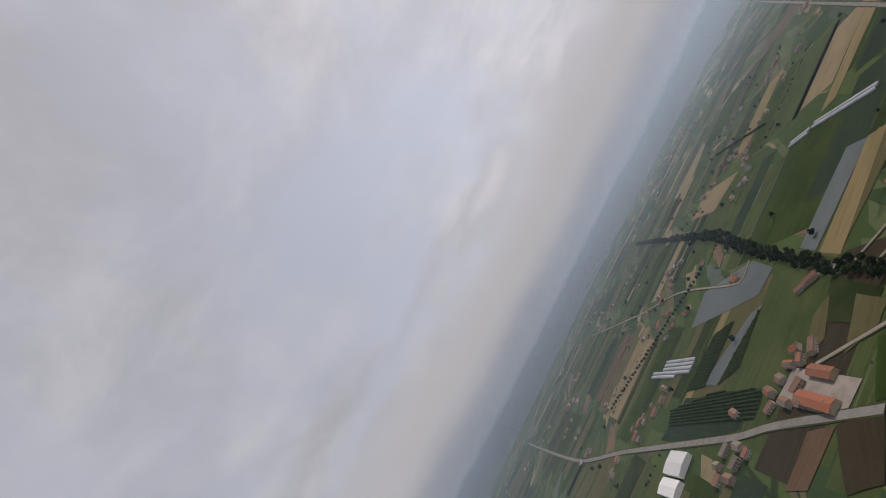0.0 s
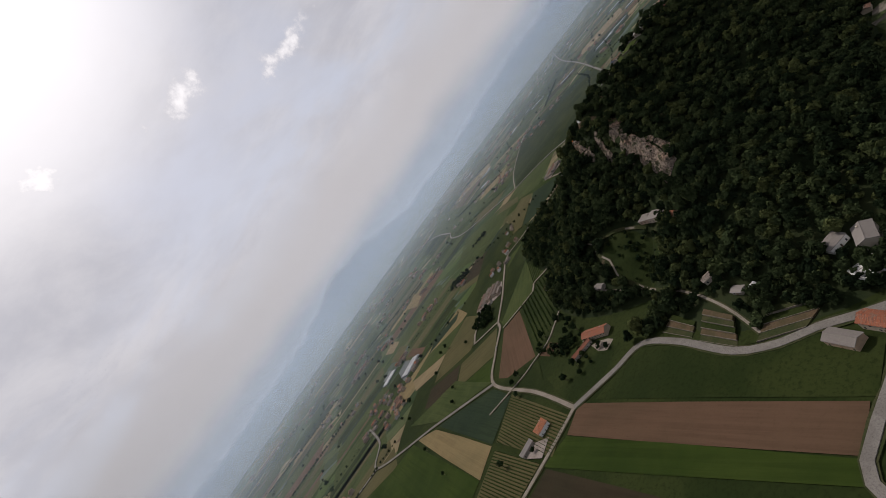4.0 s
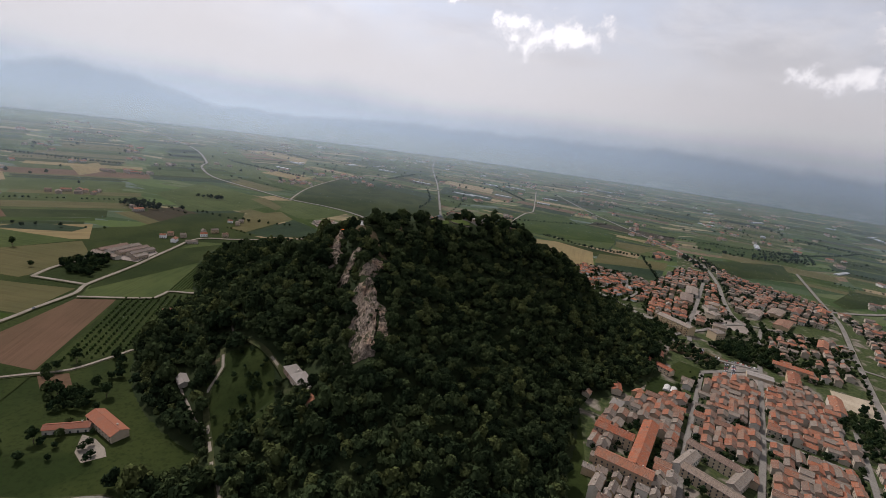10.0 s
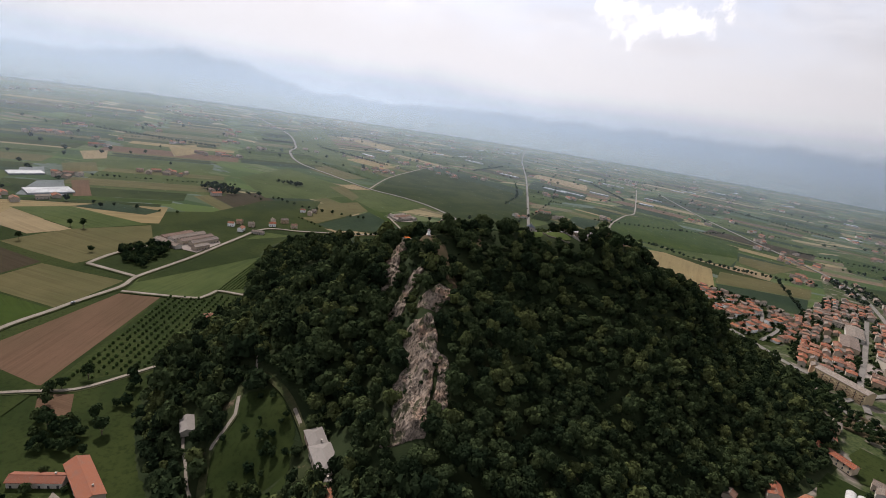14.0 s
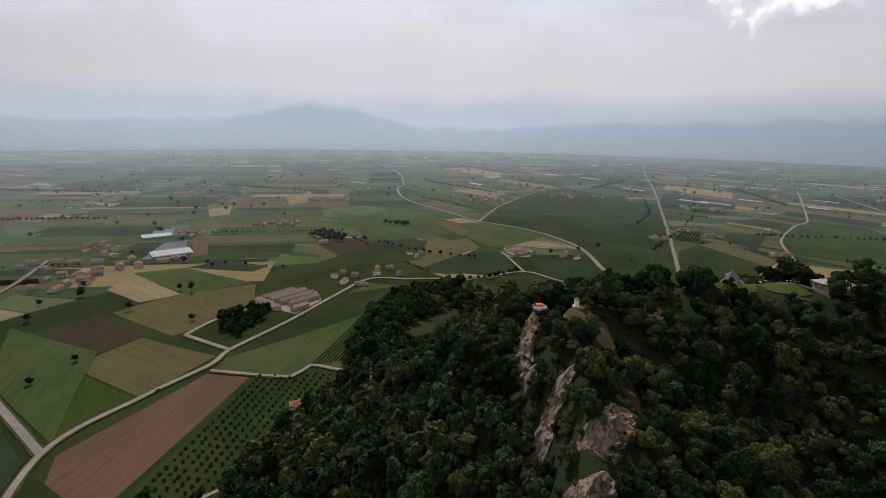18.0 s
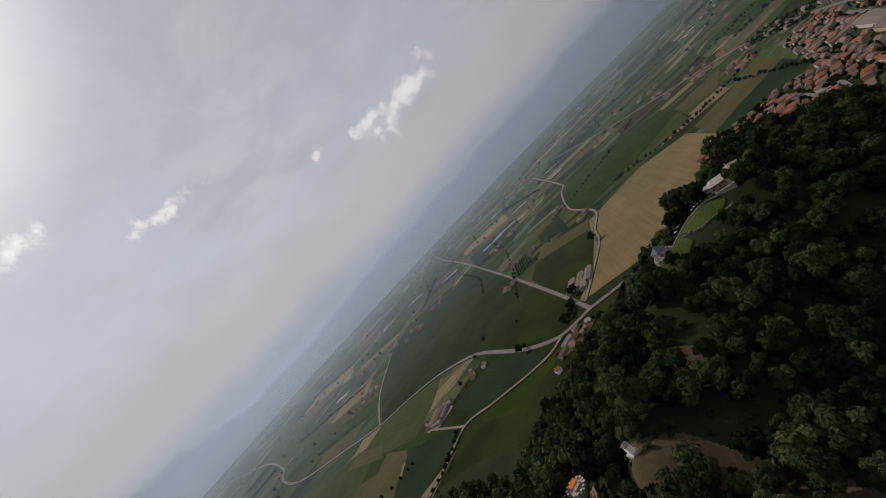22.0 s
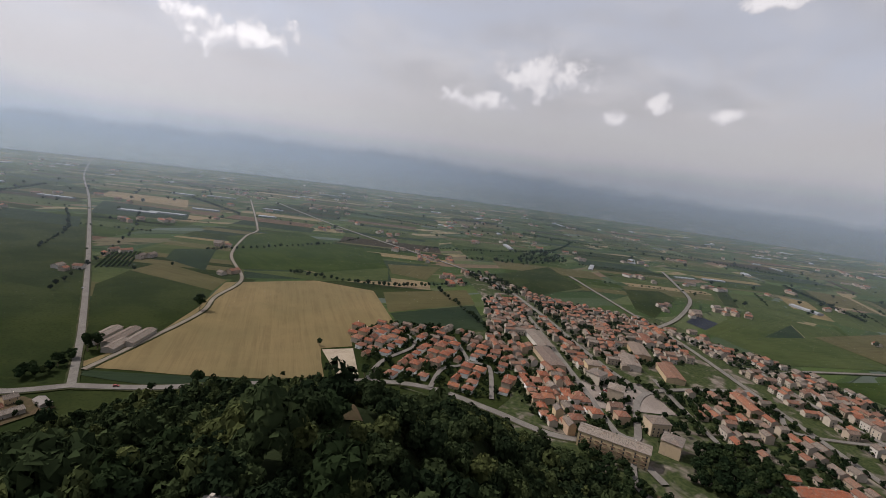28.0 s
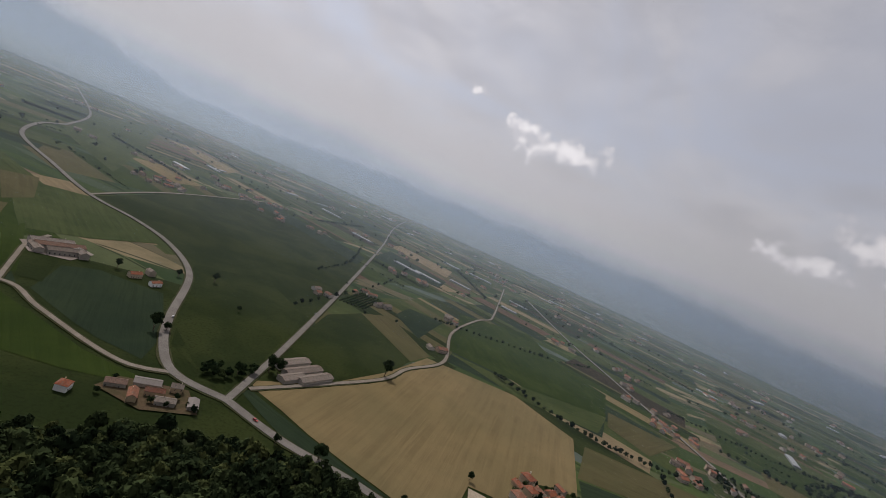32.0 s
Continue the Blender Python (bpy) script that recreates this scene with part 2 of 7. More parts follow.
def plain_ground(n, p):
    """Small strip fields of the far plain."""
    turn = n.add("ShaderNodeMapping")
    turn.inputs["Rotation"].default_value = (0, 0, radians(28))
    turn.inputs["Scale"].default_value = (1 / 240.0, 1 / 40.0, 1.0)
    bend = n.add("ShaderNodeVectorMath", operation="MULTIPLY_ADD")
    wobble = n.add("ShaderNodeTexNoise", i_Scale=0.0011, i_Detail=2.0)
    n.link(p, wobble.inputs["Vector"])
    n.link(wobble.outputs["Color"], bend.inputs[0])
    bend.inputs[1].default_value = (420, 420, 0)
    n.link(p, bend.inputs[2])
    n.link(bend.outputs[0], turn.inputs["Vector"])
    cells = n.add("ShaderNodeTexVoronoi", distance="CHEBYCHEV", i_Scale=1.0, i_Randomness=0.75)
    n.link(turn.outputs[0], cells.inputs["Vector"])
    pick = n.add("ShaderNodeSeparateColor")
    n.link(cells.outputs["Color"], pick.inputs[0])
    c = n.ramp(pick.outputs[0], [(0.0, (0.028, 0.046, 0.014)), (0.2, (0.042, 0.062, 0.018)), (0.38, (0.022, 0.038, 0.015)),
                                 (0.52, (0.056, 0.068, 0.030)), (0.66, (0.036, 0.052, 0.028)), (0.76, (0.150, 0.120, 0.070)),
                                 (0.85, (0.080, 0.068, 0.040)), (0.91, (0.105, 0.070, 0.048)), (0.95, (0.060, 0.074, 0.062))], constant=True)
    c = n.mix(n.math("MULTIPLY", n.span(n.noise(p, 0.02, 5.0, 0.6), 0.4, 0.7), 0.4), c, (0.034, 0.046, 0.022))
    # hedges and ditches along the field edges
    edge = n.add("ShaderNodeTexVoronoi", feature="DISTANCE_TO_EDGE", i_Scale=1.0, i_Randomness=0.75)
    n.link(turn.outputs[0], edge.inputs["Vector"])
    hedge = n.math("MULTIPLY", n.span(edge.outputs["Distance"], 0.035, 0.01), n.span(n.noise(p, 0.006, 3.0), 0.48, 0.56))
    c = n.mix(n.math("MULTIPLY", hedge, 0.85), c, (0.012, 0.020, 0.009))
    return c, n.noise(p, 0.7, 4.0), 0.2


def hill_soil(n, p):
    grass = n.mix(n.span(n.noise(p, 0.03, 5.0, 0.6), 0.35, 0.65), (0.014, 0.021, 0.009), (0.022, 0.028, 0.012))
    bare = n.span(n.noise(p, 0.06, 6.0, 0.65, 0.5), 0.63, 0.72)
    c = n.mix(n.math("MULTIPLY", bare, 0.6), grass, (0.12, 0.085, 0.060))
    return c, n.noise(p, 0.6, 5.0, 0.7), 0.5


def rock_face(n, p):
    base = n.mix(n.span(n.noise(p, 0.09, 7.0, 0.7, 1.2), 0.35, 0.65), (0.105, 0.082, 0.064), (0.255, 0.205, 0.165))
    rust = n.span(n.noise(p, 0.05, 4.0, 0.6, 0.5), 0.52, 0.66)
    base = n.mix(n.math("MULTIPLY", rust, 0.5), base, (0.255, 0.150, 0.098))
    seams = n.add("ShaderNodeMapping")
    seams.inputs["Scale"].default_value = (0.55, 0.55, 0.16)
    n.link(p, seams.inputs["Vector"])
    crack = n.span(n.noise(seams.outputs[0], 1.0, 6.0, 0.75, 1.5), 0.49, 0.57)
    c = n.mix(n.math("MULTIPLY", crack, 0.8), base, (0.030, 0.026, 0.022))
    moss = n.span(n.noise(p, 0.13, 6.0, 0.65, 0.8), 0.53, 0.58)
    c = n.mix(n.math("MULTIPLY", moss, 0.8), c, (0.026, 0.032, 0.014))
    return c, n.noise(p, 0.6, 8.0, 0.75, 0.8), 0.9


def leaf_material(name, dark, light, tint, size=0.035):
    m = bpy.data.materials.new(name)
    m.use_nodes = True
    n = Nodes(m.node_tree)
    geo = n.add("ShaderNodeNewGeometry")
    p = geo.outputs["Position"]
    leaf = geo.outputs["Random Per Island"]
    tone = n.add("ShaderNodeAttribute", attribute_name="tone").outputs["Fac"]
    # tone differs from tree to tree
    c = n.mix(n.span(n.math("ADD", tone, n.math("MULTIPLY", n.math("SUBTRACT", n.noise(p, size, 3.0, 0.6), 0.5), 1.2)), 0.0, 0.85), dark, light)
    c = n.mix(n.math("MULTIPLY", n.span(tone, 0.72, 0.98), 0.75), c, tint)
    c = n.mix(n.math("MULTIPLY", leaf, 0.50), c, tuple(0.45 * v for v in dark))
    front, through_leaf, both = n.add("ShaderNodeBsdfDiffuse"), n.add("ShaderNodeBsdfTranslucent"), n.add("ShaderNodeMixShader", i_Fac=0.2)
    n.link(c, front.inputs[0])
    n.link(c, through_leaf.inputs[0])
    n.link(front.outputs[0], both.inputs[1])
    n.link(through_leaf.outputs[0], both.inputs[2])
    n.link(both.outputs[0], n.add("ShaderNodeOutputMaterial").inputs[0])
    return m


def haze_sheet_material(name, cover, foot, top):
    """Imitated haze for a standing sheet: it lets most through, and its pale blue scatters the day's light; it thins
    out between two heights.
    """
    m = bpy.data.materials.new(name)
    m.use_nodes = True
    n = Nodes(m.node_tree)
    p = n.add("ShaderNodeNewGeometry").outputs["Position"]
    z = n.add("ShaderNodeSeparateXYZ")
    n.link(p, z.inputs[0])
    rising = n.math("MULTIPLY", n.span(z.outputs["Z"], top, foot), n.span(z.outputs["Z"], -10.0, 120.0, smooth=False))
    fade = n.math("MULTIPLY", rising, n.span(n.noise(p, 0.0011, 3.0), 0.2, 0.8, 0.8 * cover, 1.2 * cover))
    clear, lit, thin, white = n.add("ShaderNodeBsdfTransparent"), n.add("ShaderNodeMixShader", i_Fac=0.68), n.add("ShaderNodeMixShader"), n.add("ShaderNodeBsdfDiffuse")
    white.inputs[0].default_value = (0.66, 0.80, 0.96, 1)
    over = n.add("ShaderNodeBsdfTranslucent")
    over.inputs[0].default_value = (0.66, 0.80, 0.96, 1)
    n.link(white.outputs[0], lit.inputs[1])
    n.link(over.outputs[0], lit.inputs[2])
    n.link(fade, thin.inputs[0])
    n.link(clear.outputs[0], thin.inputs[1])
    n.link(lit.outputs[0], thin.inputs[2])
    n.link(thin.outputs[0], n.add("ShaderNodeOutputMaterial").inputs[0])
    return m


GROUND = material("strip_fields", plain_ground)
BROWN_TILE = material("brown_roof_tiles", varied([(0.0, (0.15, 0.062, 0.042)), (0.5, (0.19, 0.075, 0.045)), (1.0, (0.13, 0.065, 0.048))], 0.4))
SOIL = material("hill_soil", hill_soil)
ROCK = material("rock_face", rock_face, 0.95)
GRASS = material("meadow_grass", mottled((0.0150, 0.0238, 0.0065), (0.0266, 0.0357, 0.0102), 0.012, 0.35))
BRIGHT = material("young_crop", rowed((0.0193, 0.0339, 0.0062), (0.0326, 0.0494, 0.0096), 6.0, 0.45))
CROP = material("dull_green_crop", rowed((0.0362, 0.0519, 0.0159), (0.0541, 0.0687, 0.0227), 5.0, 0.5))
DARK = material("dark_green_crop", rowed((0.0159, 0.0272, 0.0154), (0.0250, 0.0386, 0.0192), 3.0, 0.45))
WHEAT = material("cut_wheat", rowed((0.1803, 0.1365, 0.0677), (0.1420, 0.1147, 0.0568), 7.0, 0.5))
TAN = material("dry_field", rowed((0.1980, 0.1530, 0.0882), (0.1620, 0.1260, 0.0720), 6.0, 0.5))
PLOUGHED = material("ploughed_earth", rowed((0.0994, 0.0601, 0.0379), (0.0796, 0.0516, 0.0312), 4.0, 0.45))
FALLOW = material("fallow_earth", rowed((0.0364, 0.0277, 0.0165), (0.0292, 0.0250, 0.0145), 5.0, 0.5))
OLIVE = material("stubble_field", rowed((0.0833, 0.0728, 0.0326), (0.0643, 0.0624, 0.0263), 6.0, 0.5))
SHEET = material("crop_foil", rowed((0.0945, 0.1062, 0.1062), (0.0765, 0.0882, 0.0882), 3.0, 0.4), 0.5)
ASPHALT = material("asphalt", mottled((0.150, 0.138, 0.124), (0.185, 0.171, 0.154), 0.06, 1.2, 0.01))
DUST = material("dust_road", mottled((0.1845, 0.1599, 0.1312), (0.2296, 0.2009, 0.1681), 0.06, 0.9, 0.03))
VERGE = material("road_verge", mottled((0.0340, 0.0425, 0.0170), (0.0527, 0.0527, 0.0255), 0.05, 0.9))
PAVED = material("paved_yard", mottled((0.20, 0.170, 0.148), (0.255, 0.222, 0.195), 0.05, 0.9, 0.02))
FOIL = material("black_crop_foil", rowed((0.016, 0.020, 0.028), (0.024, 0.028, 0.038), 3.0, 0.4), 0.6)
LEAF = leaf_material("forest_leaf", (0.0125, 0.0205, 0.0105), (0.046, 0.063, 0.027), (0.086, 0.098, 0.035))
LEAF_ROW = leaf_material("tree_leaf", (0.011, 0.020, 0.010), (0.026, 0.040, 0.017), (0.044, 0.058, 0.022), 0.02)
VINE = leaf_material("vine_leaf", (0.026, 0.042, 0.014), (0.040, 0.060, 0.020), (0.052, 0.070, 0.024), 0.03)
BARK = material("bark", mottled((0.11, 0.085, 0.06), (0.16, 0.13, 0.10), 0.4, 2.0, 0.03))
TILE = material("clay_roof_tiles", roofed([(0.0, (0.185, 0.057, 0.029)), (0.3, (0.237, 0.077, 0.039)), (0.6, (0.138, 0.057, 0.036)), (0.8, (0.202, 0.090, 0.057)), (1.0, (0.249, 0.090, 0.043))]))
OLD_TILE = material("weathered_roof", roofed([(0.0, (0.109, 0.091, 0.077)), (0.16, (0.181, 0.156, 0.133)), (0.32, (0.134, 0.111, 0.094)), (0.48, (0.206, 0.178, 0.151)), (0.6, (0.155, 0.118, 0.094)), (0.74, (0.189, 0.165, 0.143)), (0.86, (0.126, 0.108, 0.096)), (0.95, (0.172, 0.084, 0.052)), (1.0, (0.101, 0.082, 0.071))]))
FAR_TILE = material("far_roof_tiles", roofed([(0.0, (0.190, 0.066, 0.036)), (0.2, (0.225, 0.084, 0.046)), (0.36, (0.125, 0.066, 0.046)), (0.5, (0.115, 0.096, 0.080)), (0.64, (0.172, 0.146, 0.122)), (0.78, (0.130, 0.106, 0.088)), (0.9, (0.165, 0.092, 0.062)), (1.0, (0.205, 0.078, 0.044))], True))
FAR_WALL = material("far_wall_plaster", varied([(0.0, (0.281, 0.230, 0.170)), (0.35, (0.374, 0.332, 0.272)), (0.6, (0.306, 0.230, 0.162)), (0.8, (0.442, 0.416, 0.374)), (1.0, (0.255, 0.196, 0.136))], 0.3, joined=True))
STONE_ROOF = material("stone_slab_roof", varied([(0.0, (0.1394, 0.1255, 0.1140)), (1.0, (0.1894, 0.1730, 0.1591))], 0.4))
METAL_ROOF = material("pale_sheet_roof", varied([(0.0, (0.360, 0.360, 0.360)), (0.5, (0.450, 0.441, 0.432)), (1.0, (0.540, 0.531, 0.513))], 0.35), 0.5, 0.4)
PLASTER = material("wall_plaster", varied([(0.0, (0.306, 0.252, 0.189)), (0.2, (0.414, 0.369, 0.306)), (0.4, (0.360, 0.261, 0.153)), (0.55, (0.486, 0.459, 0.414)), (0.7, (0.342, 0.270, 0.207)), (0.85, (0.414, 0.324, 0.198)), (1.0, (0.324, 0.225, 0.171))], 0.3))
WHITE = material("white_render", varied([(0.0, (0.74, 0.73, 0.70)), (1.0, (0.80, 0.79, 0.77))], 0.1))
STONE = material("rubble_stone", varied([(0.0, (0.272, 0.246, 0.212)), (1.0, (0.340, 0.306, 0.264))], 0.3))
DRY_STONE = material("dry_stone_wall", varied([(0.0, (0.115, 0.100, 0.082)), (1.0, (0.150, 0.130, 0.106))], 0.5))
GLASS_DARK = material("dark_window_pane", lambda n, p: n.ramp(n.noise(p, 1.0), [(0.0, (0.03, 0.035, 0.04)), (1.0, (0.05, 0.055, 0.06))]), 0.15, 0.6)
SAND = material("pale_sand", mottled((0.300, 0.250, 0.185), (0.360, 0.305, 0.230), 0.06, 0.9, 0.02))
TRODDEN = material("trodden_earth", mottled((0.095, 0.068, 0.042), (0.066, 0.056, 0.030), 0.12, 0.9, 0.1))
FILM = material("greenhouse_film", mottled((0.22, 0.235, 0.245), (0.30, 0.315, 0.32), 0.05, 0.6, 0.02), 0.5, 0.3)
WOOD = material("brown_wood", varied([(0.0, (0.13, 0.08, 0.05)), (1.0, (0.22, 0.14, 0.09))], 0.2))
TOWN_SOIL = material("town_gardens", town_floor)
SLAB = material("pale_slab_roof", varied([(0.0, (0.17, 0.16, 0.155)), (0.5, (0.27, 0.25, 0.235)), (1.0, (0.33, 0.31, 0.29))], 0.9))


# ---- mesh helpers ----
def part(name, bm, mat, parent=None, label=""):
    me = bpy.data.meshes.new(name)
    bm.to_mesh(me)
    bm.free()
    me.materials.append(mat)
    ob = new(name, me)
    if parent is not None:
        ob.parent = parent
    if label:
        ob["label"] = label
    return ob


def mesh_of(name, verts, faces, mat, parent=None, smooth=False):
    me = bpy.data.meshes.new(name)
    me.from_pydata([tuple(v) for v in verts], [], faces)
    me.materials.append(mat)
    if smooth:
        me.polygons.foreach_set("use_smooth", [True] * len(me.polygons))
    ob = new(name, me)
    if parent is not None:
        ob.parent = parent
    return ob


def box(bm, x0, y0, z0, x1, y1, z1):
    v = [bm.verts.new(p) for p in ((x0, y0, z0), (x1, y0, z0), (x1, y1, z0), (x0, y1, z0), (x0, y0, z1), (x1, y0, z1), (x1, y1, z1), (x0, y1, z1))]
    for f in ((3, 2, 1, 0), (4, 5, 6, 7), (0, 1, 5, 4), (1, 2, 6, 5), (2, 3, 7, 6), (3, 0, 4, 7)):
        bm.faces.new([v[i] for i in f])


# ---- the hill's height ----
# ridge nodes: x, y, height, half-width to the west, half-width to the east
RIDGES = [
    [(0, 92, 10, 120, 125), (-14, 122, 34, 125, 130), (-28, 155, 60, 115, 140), (-35, 180, 76, 100, 155), (-58, 250, 116, 50, 200), (-72, 293, 131, 50, 153), (-58, 325, 129, 210, 215),
     (2, 369, 134, 102, 180), (44, 370, 136, 237, 149), (90, 412, 124, 126, 144), (100, 465, 60, 224, 214), (100, 560, 17, 99, 137)],
    [(-75, 315, 71, 123, 185), (-180, 340, 11, 56, 131), (-245, 430, 20, 51, 74), (-290, 520, 7, 50, 178), (-315, 600, 0, 50, 52)],
    [(46, 372, 124, 285, 197), (150, 425, 98, 164, 81), (230, 470, 18, 97, 86)],
]


def hill_height(x, y):
    x, y = np.asarray(x, float), np.asarray(y, float)
    out = np.zeros(np.broadcast(x, y).shape)
    for ridge in RIDGES:
        for a, b in zip(ridge[:-1], ridge[1:]):
            a, b = np.array(a, float), np.array(b, float)
            d = b[:2] - a[:2]
            s = np.clip(((x - a[0]) * d[0] + (y - a[1]) * d[1]) / (d @ d), 0, 1)
            cx, cy = a[0] + s * d[0], a[1] + s * d[1]
            side = (x - cx) * d[1] - (y - cy) * d[0]
            q = a[2:] + s[..., None] * (b[2:] - a[2:])
            away = np.hypot(x - cx, y - cy)
            lean = np.clip(0.5 + 0.9 * side / (away * np.hypot(*d) + 1e-6), 0, 1)
            u = np.clip(away / (q[..., 1] + lean * (q[..., 2] - q[..., 1])), 0, 1)
            out = np.maximum(out, q[..., 0] * (1 - u ** 1.3) ** 1.2)
    return out


def lumps(x, y):
    """Unevenness of the slopes."""
    return 2.2 * np.sin(x * 0.045 + 1.3 * np.sin(y * 0.031)) * np.cos(y * 0.052 + np.sin(x * 0.027)) + 1.1 * np.sin(x * 0.13 + y * 0.11) * np.cos(y * 0.17 - x * 0.07)


def ground_z(x, y):
    h = hill_height(x, y)
    return h + lumps(x, y) * np.clip(h / 25.0, 0, 1)


def gz(x, y):
    return float(ground_z(np.array(x), np.array(y)))


# ---- ground, hill, haze sheets, far mountains ----
def make_ground():
    rings = [0, 60, 120, 200, 320, 480, 700, 1000, 1400, 1900, 2500, 3200, 3900, 4550]
    n = 96
    verts = [(0, 200, 0)]
    for r in rings[1:]:
        verts += [(r * math.cos(2 * math.pi * k / n), 200 + r * math.sin(2 * math.pi * k / n), 0) for k in range(n)]
    faces = [(0, 1 + k, 1 + (k + 1) % n) for k in range(n)]
    for i in range(len(rings) - 2):
        a, b = 1 + i * n, 1 + (i + 1) * n
        faces += [(a + k, b + k, b + (k + 1) % n, a + (k + 1) % n) for k in range(n)]
    tagged(mesh_of("ground", verts, faces, GROUND), "flat farmland of narrow green and straw strips", "ground", kind="structure")


make_ground()


def make_hill():
    xs, ys = np.arange(-370, 345, 5.0), np.arange(-40, 760, 5.0)
    gx, gy = np.meshgrid(xs, ys)
    z = ground_z(gx, gy)
    z = np.where(z > 0.3, z, -1.5)
    verts = np.stack([gx, gy, z], -1).reshape(-1, 3)
    w_, h_ = len(xs), len(ys)
    keep = z > -1
    faces = []
    for j in range(h_ - 1):
        for i in range(w_ - 1):
            if keep[j:j + 2, i:i + 2].any():
                faces.append((j * w_ + i, j * w_ + i + 1, (j + 1) * w_ + i + 1, (j + 1) * w_ + i))
    tagged(mesh_of("hill", verts, faces, SOIL, smooth=True), "steep wooded hill rising alone from the plain", "hill", kind="structure")


make_hill()


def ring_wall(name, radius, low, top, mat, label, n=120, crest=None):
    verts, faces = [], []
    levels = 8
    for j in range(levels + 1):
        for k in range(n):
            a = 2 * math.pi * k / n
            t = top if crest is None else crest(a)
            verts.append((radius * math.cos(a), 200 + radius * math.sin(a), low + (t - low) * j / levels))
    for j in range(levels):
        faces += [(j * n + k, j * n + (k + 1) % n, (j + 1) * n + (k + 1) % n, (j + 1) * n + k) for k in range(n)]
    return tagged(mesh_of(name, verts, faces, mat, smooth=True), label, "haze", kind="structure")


# added see-through ring walls, tinted pale blue to imitate haze with distance
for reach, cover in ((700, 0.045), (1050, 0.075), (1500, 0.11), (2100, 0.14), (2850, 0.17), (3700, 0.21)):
    ring_wall("backdrop_haze", reach, -5, 490, haze_sheet_material("haze", cover, 230, 480), "see-through standing sheet imitating blue haze over the far plain")


def mountain_crest(a):
    """Crest by the compass angle (from +x, anticlockwise): one broad peak to the north-west, long low flanks elsewhere."""
    turn = math.degrees(a)
    z = 235 + 14 * math.sin(a * 5) + 10 * math.sin(a * 11 + 1)
    for centre, height, width in ((128.5, 180, 7), (137, 60, 16), (62, 150, 16), (88, 90, 14), (40, 60, 20)):
        d = (turn - centre + 180) % 360 - 180
        z += height * math.exp(-(d / width) ** 2)
    return z


def far_slopes():
    """The farthest plain and the mountains behind it, a glowing backdrop with haze painted into its colours; their tops
    fade out as if lost in cloud.
    """
    m = bpy.data.materials.new("far_hazy_slope")
    m.use_nodes = True
    n = Nodes(m.node_tree)
    p = n.add("ShaderNodeNewGeometry").outputs["Position"]
    xyz = n.add("ShaderNodeSeparateXYZ")
    n.link(p, xyz.inputs[0])
    z = xyz.outputs["Z"]
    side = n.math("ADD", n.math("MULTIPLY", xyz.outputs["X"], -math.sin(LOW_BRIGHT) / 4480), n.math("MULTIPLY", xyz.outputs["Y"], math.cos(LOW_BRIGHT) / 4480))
    # glow painted brighter on the side of the bright low cloud
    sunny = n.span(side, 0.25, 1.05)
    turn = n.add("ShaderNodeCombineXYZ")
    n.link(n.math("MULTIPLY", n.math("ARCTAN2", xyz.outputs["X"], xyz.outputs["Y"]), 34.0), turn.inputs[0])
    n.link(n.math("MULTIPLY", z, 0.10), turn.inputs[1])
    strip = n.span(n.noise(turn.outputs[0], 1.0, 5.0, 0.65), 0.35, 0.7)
    # haze is mixed into these colours: grey-green plain below, blue-grey slopes above
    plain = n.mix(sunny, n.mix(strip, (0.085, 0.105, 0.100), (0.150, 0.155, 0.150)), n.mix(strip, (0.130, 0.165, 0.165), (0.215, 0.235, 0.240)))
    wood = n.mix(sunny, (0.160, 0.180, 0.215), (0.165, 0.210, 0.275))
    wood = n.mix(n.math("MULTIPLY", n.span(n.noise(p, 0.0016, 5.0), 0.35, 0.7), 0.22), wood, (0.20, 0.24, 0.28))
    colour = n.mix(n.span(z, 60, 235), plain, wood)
    ob = ring_wall("backdrop_mountains", 4480, -10, 300, m, "glowing backdrop of mountains with haze painted in", 240, mountain_crest)
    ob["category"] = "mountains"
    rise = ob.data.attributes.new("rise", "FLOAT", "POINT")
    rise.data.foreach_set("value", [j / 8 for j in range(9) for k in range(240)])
    at = n.add("ShaderNodeAttribute", attribute_name="rise")
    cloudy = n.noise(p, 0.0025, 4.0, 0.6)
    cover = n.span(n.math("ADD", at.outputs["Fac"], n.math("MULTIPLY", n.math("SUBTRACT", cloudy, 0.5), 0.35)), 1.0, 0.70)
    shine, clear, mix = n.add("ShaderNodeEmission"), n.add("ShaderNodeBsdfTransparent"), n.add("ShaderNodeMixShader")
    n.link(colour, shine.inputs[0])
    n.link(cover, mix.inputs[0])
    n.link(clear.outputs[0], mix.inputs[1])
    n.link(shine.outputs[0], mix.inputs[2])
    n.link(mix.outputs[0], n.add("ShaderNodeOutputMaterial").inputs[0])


far_slopes()


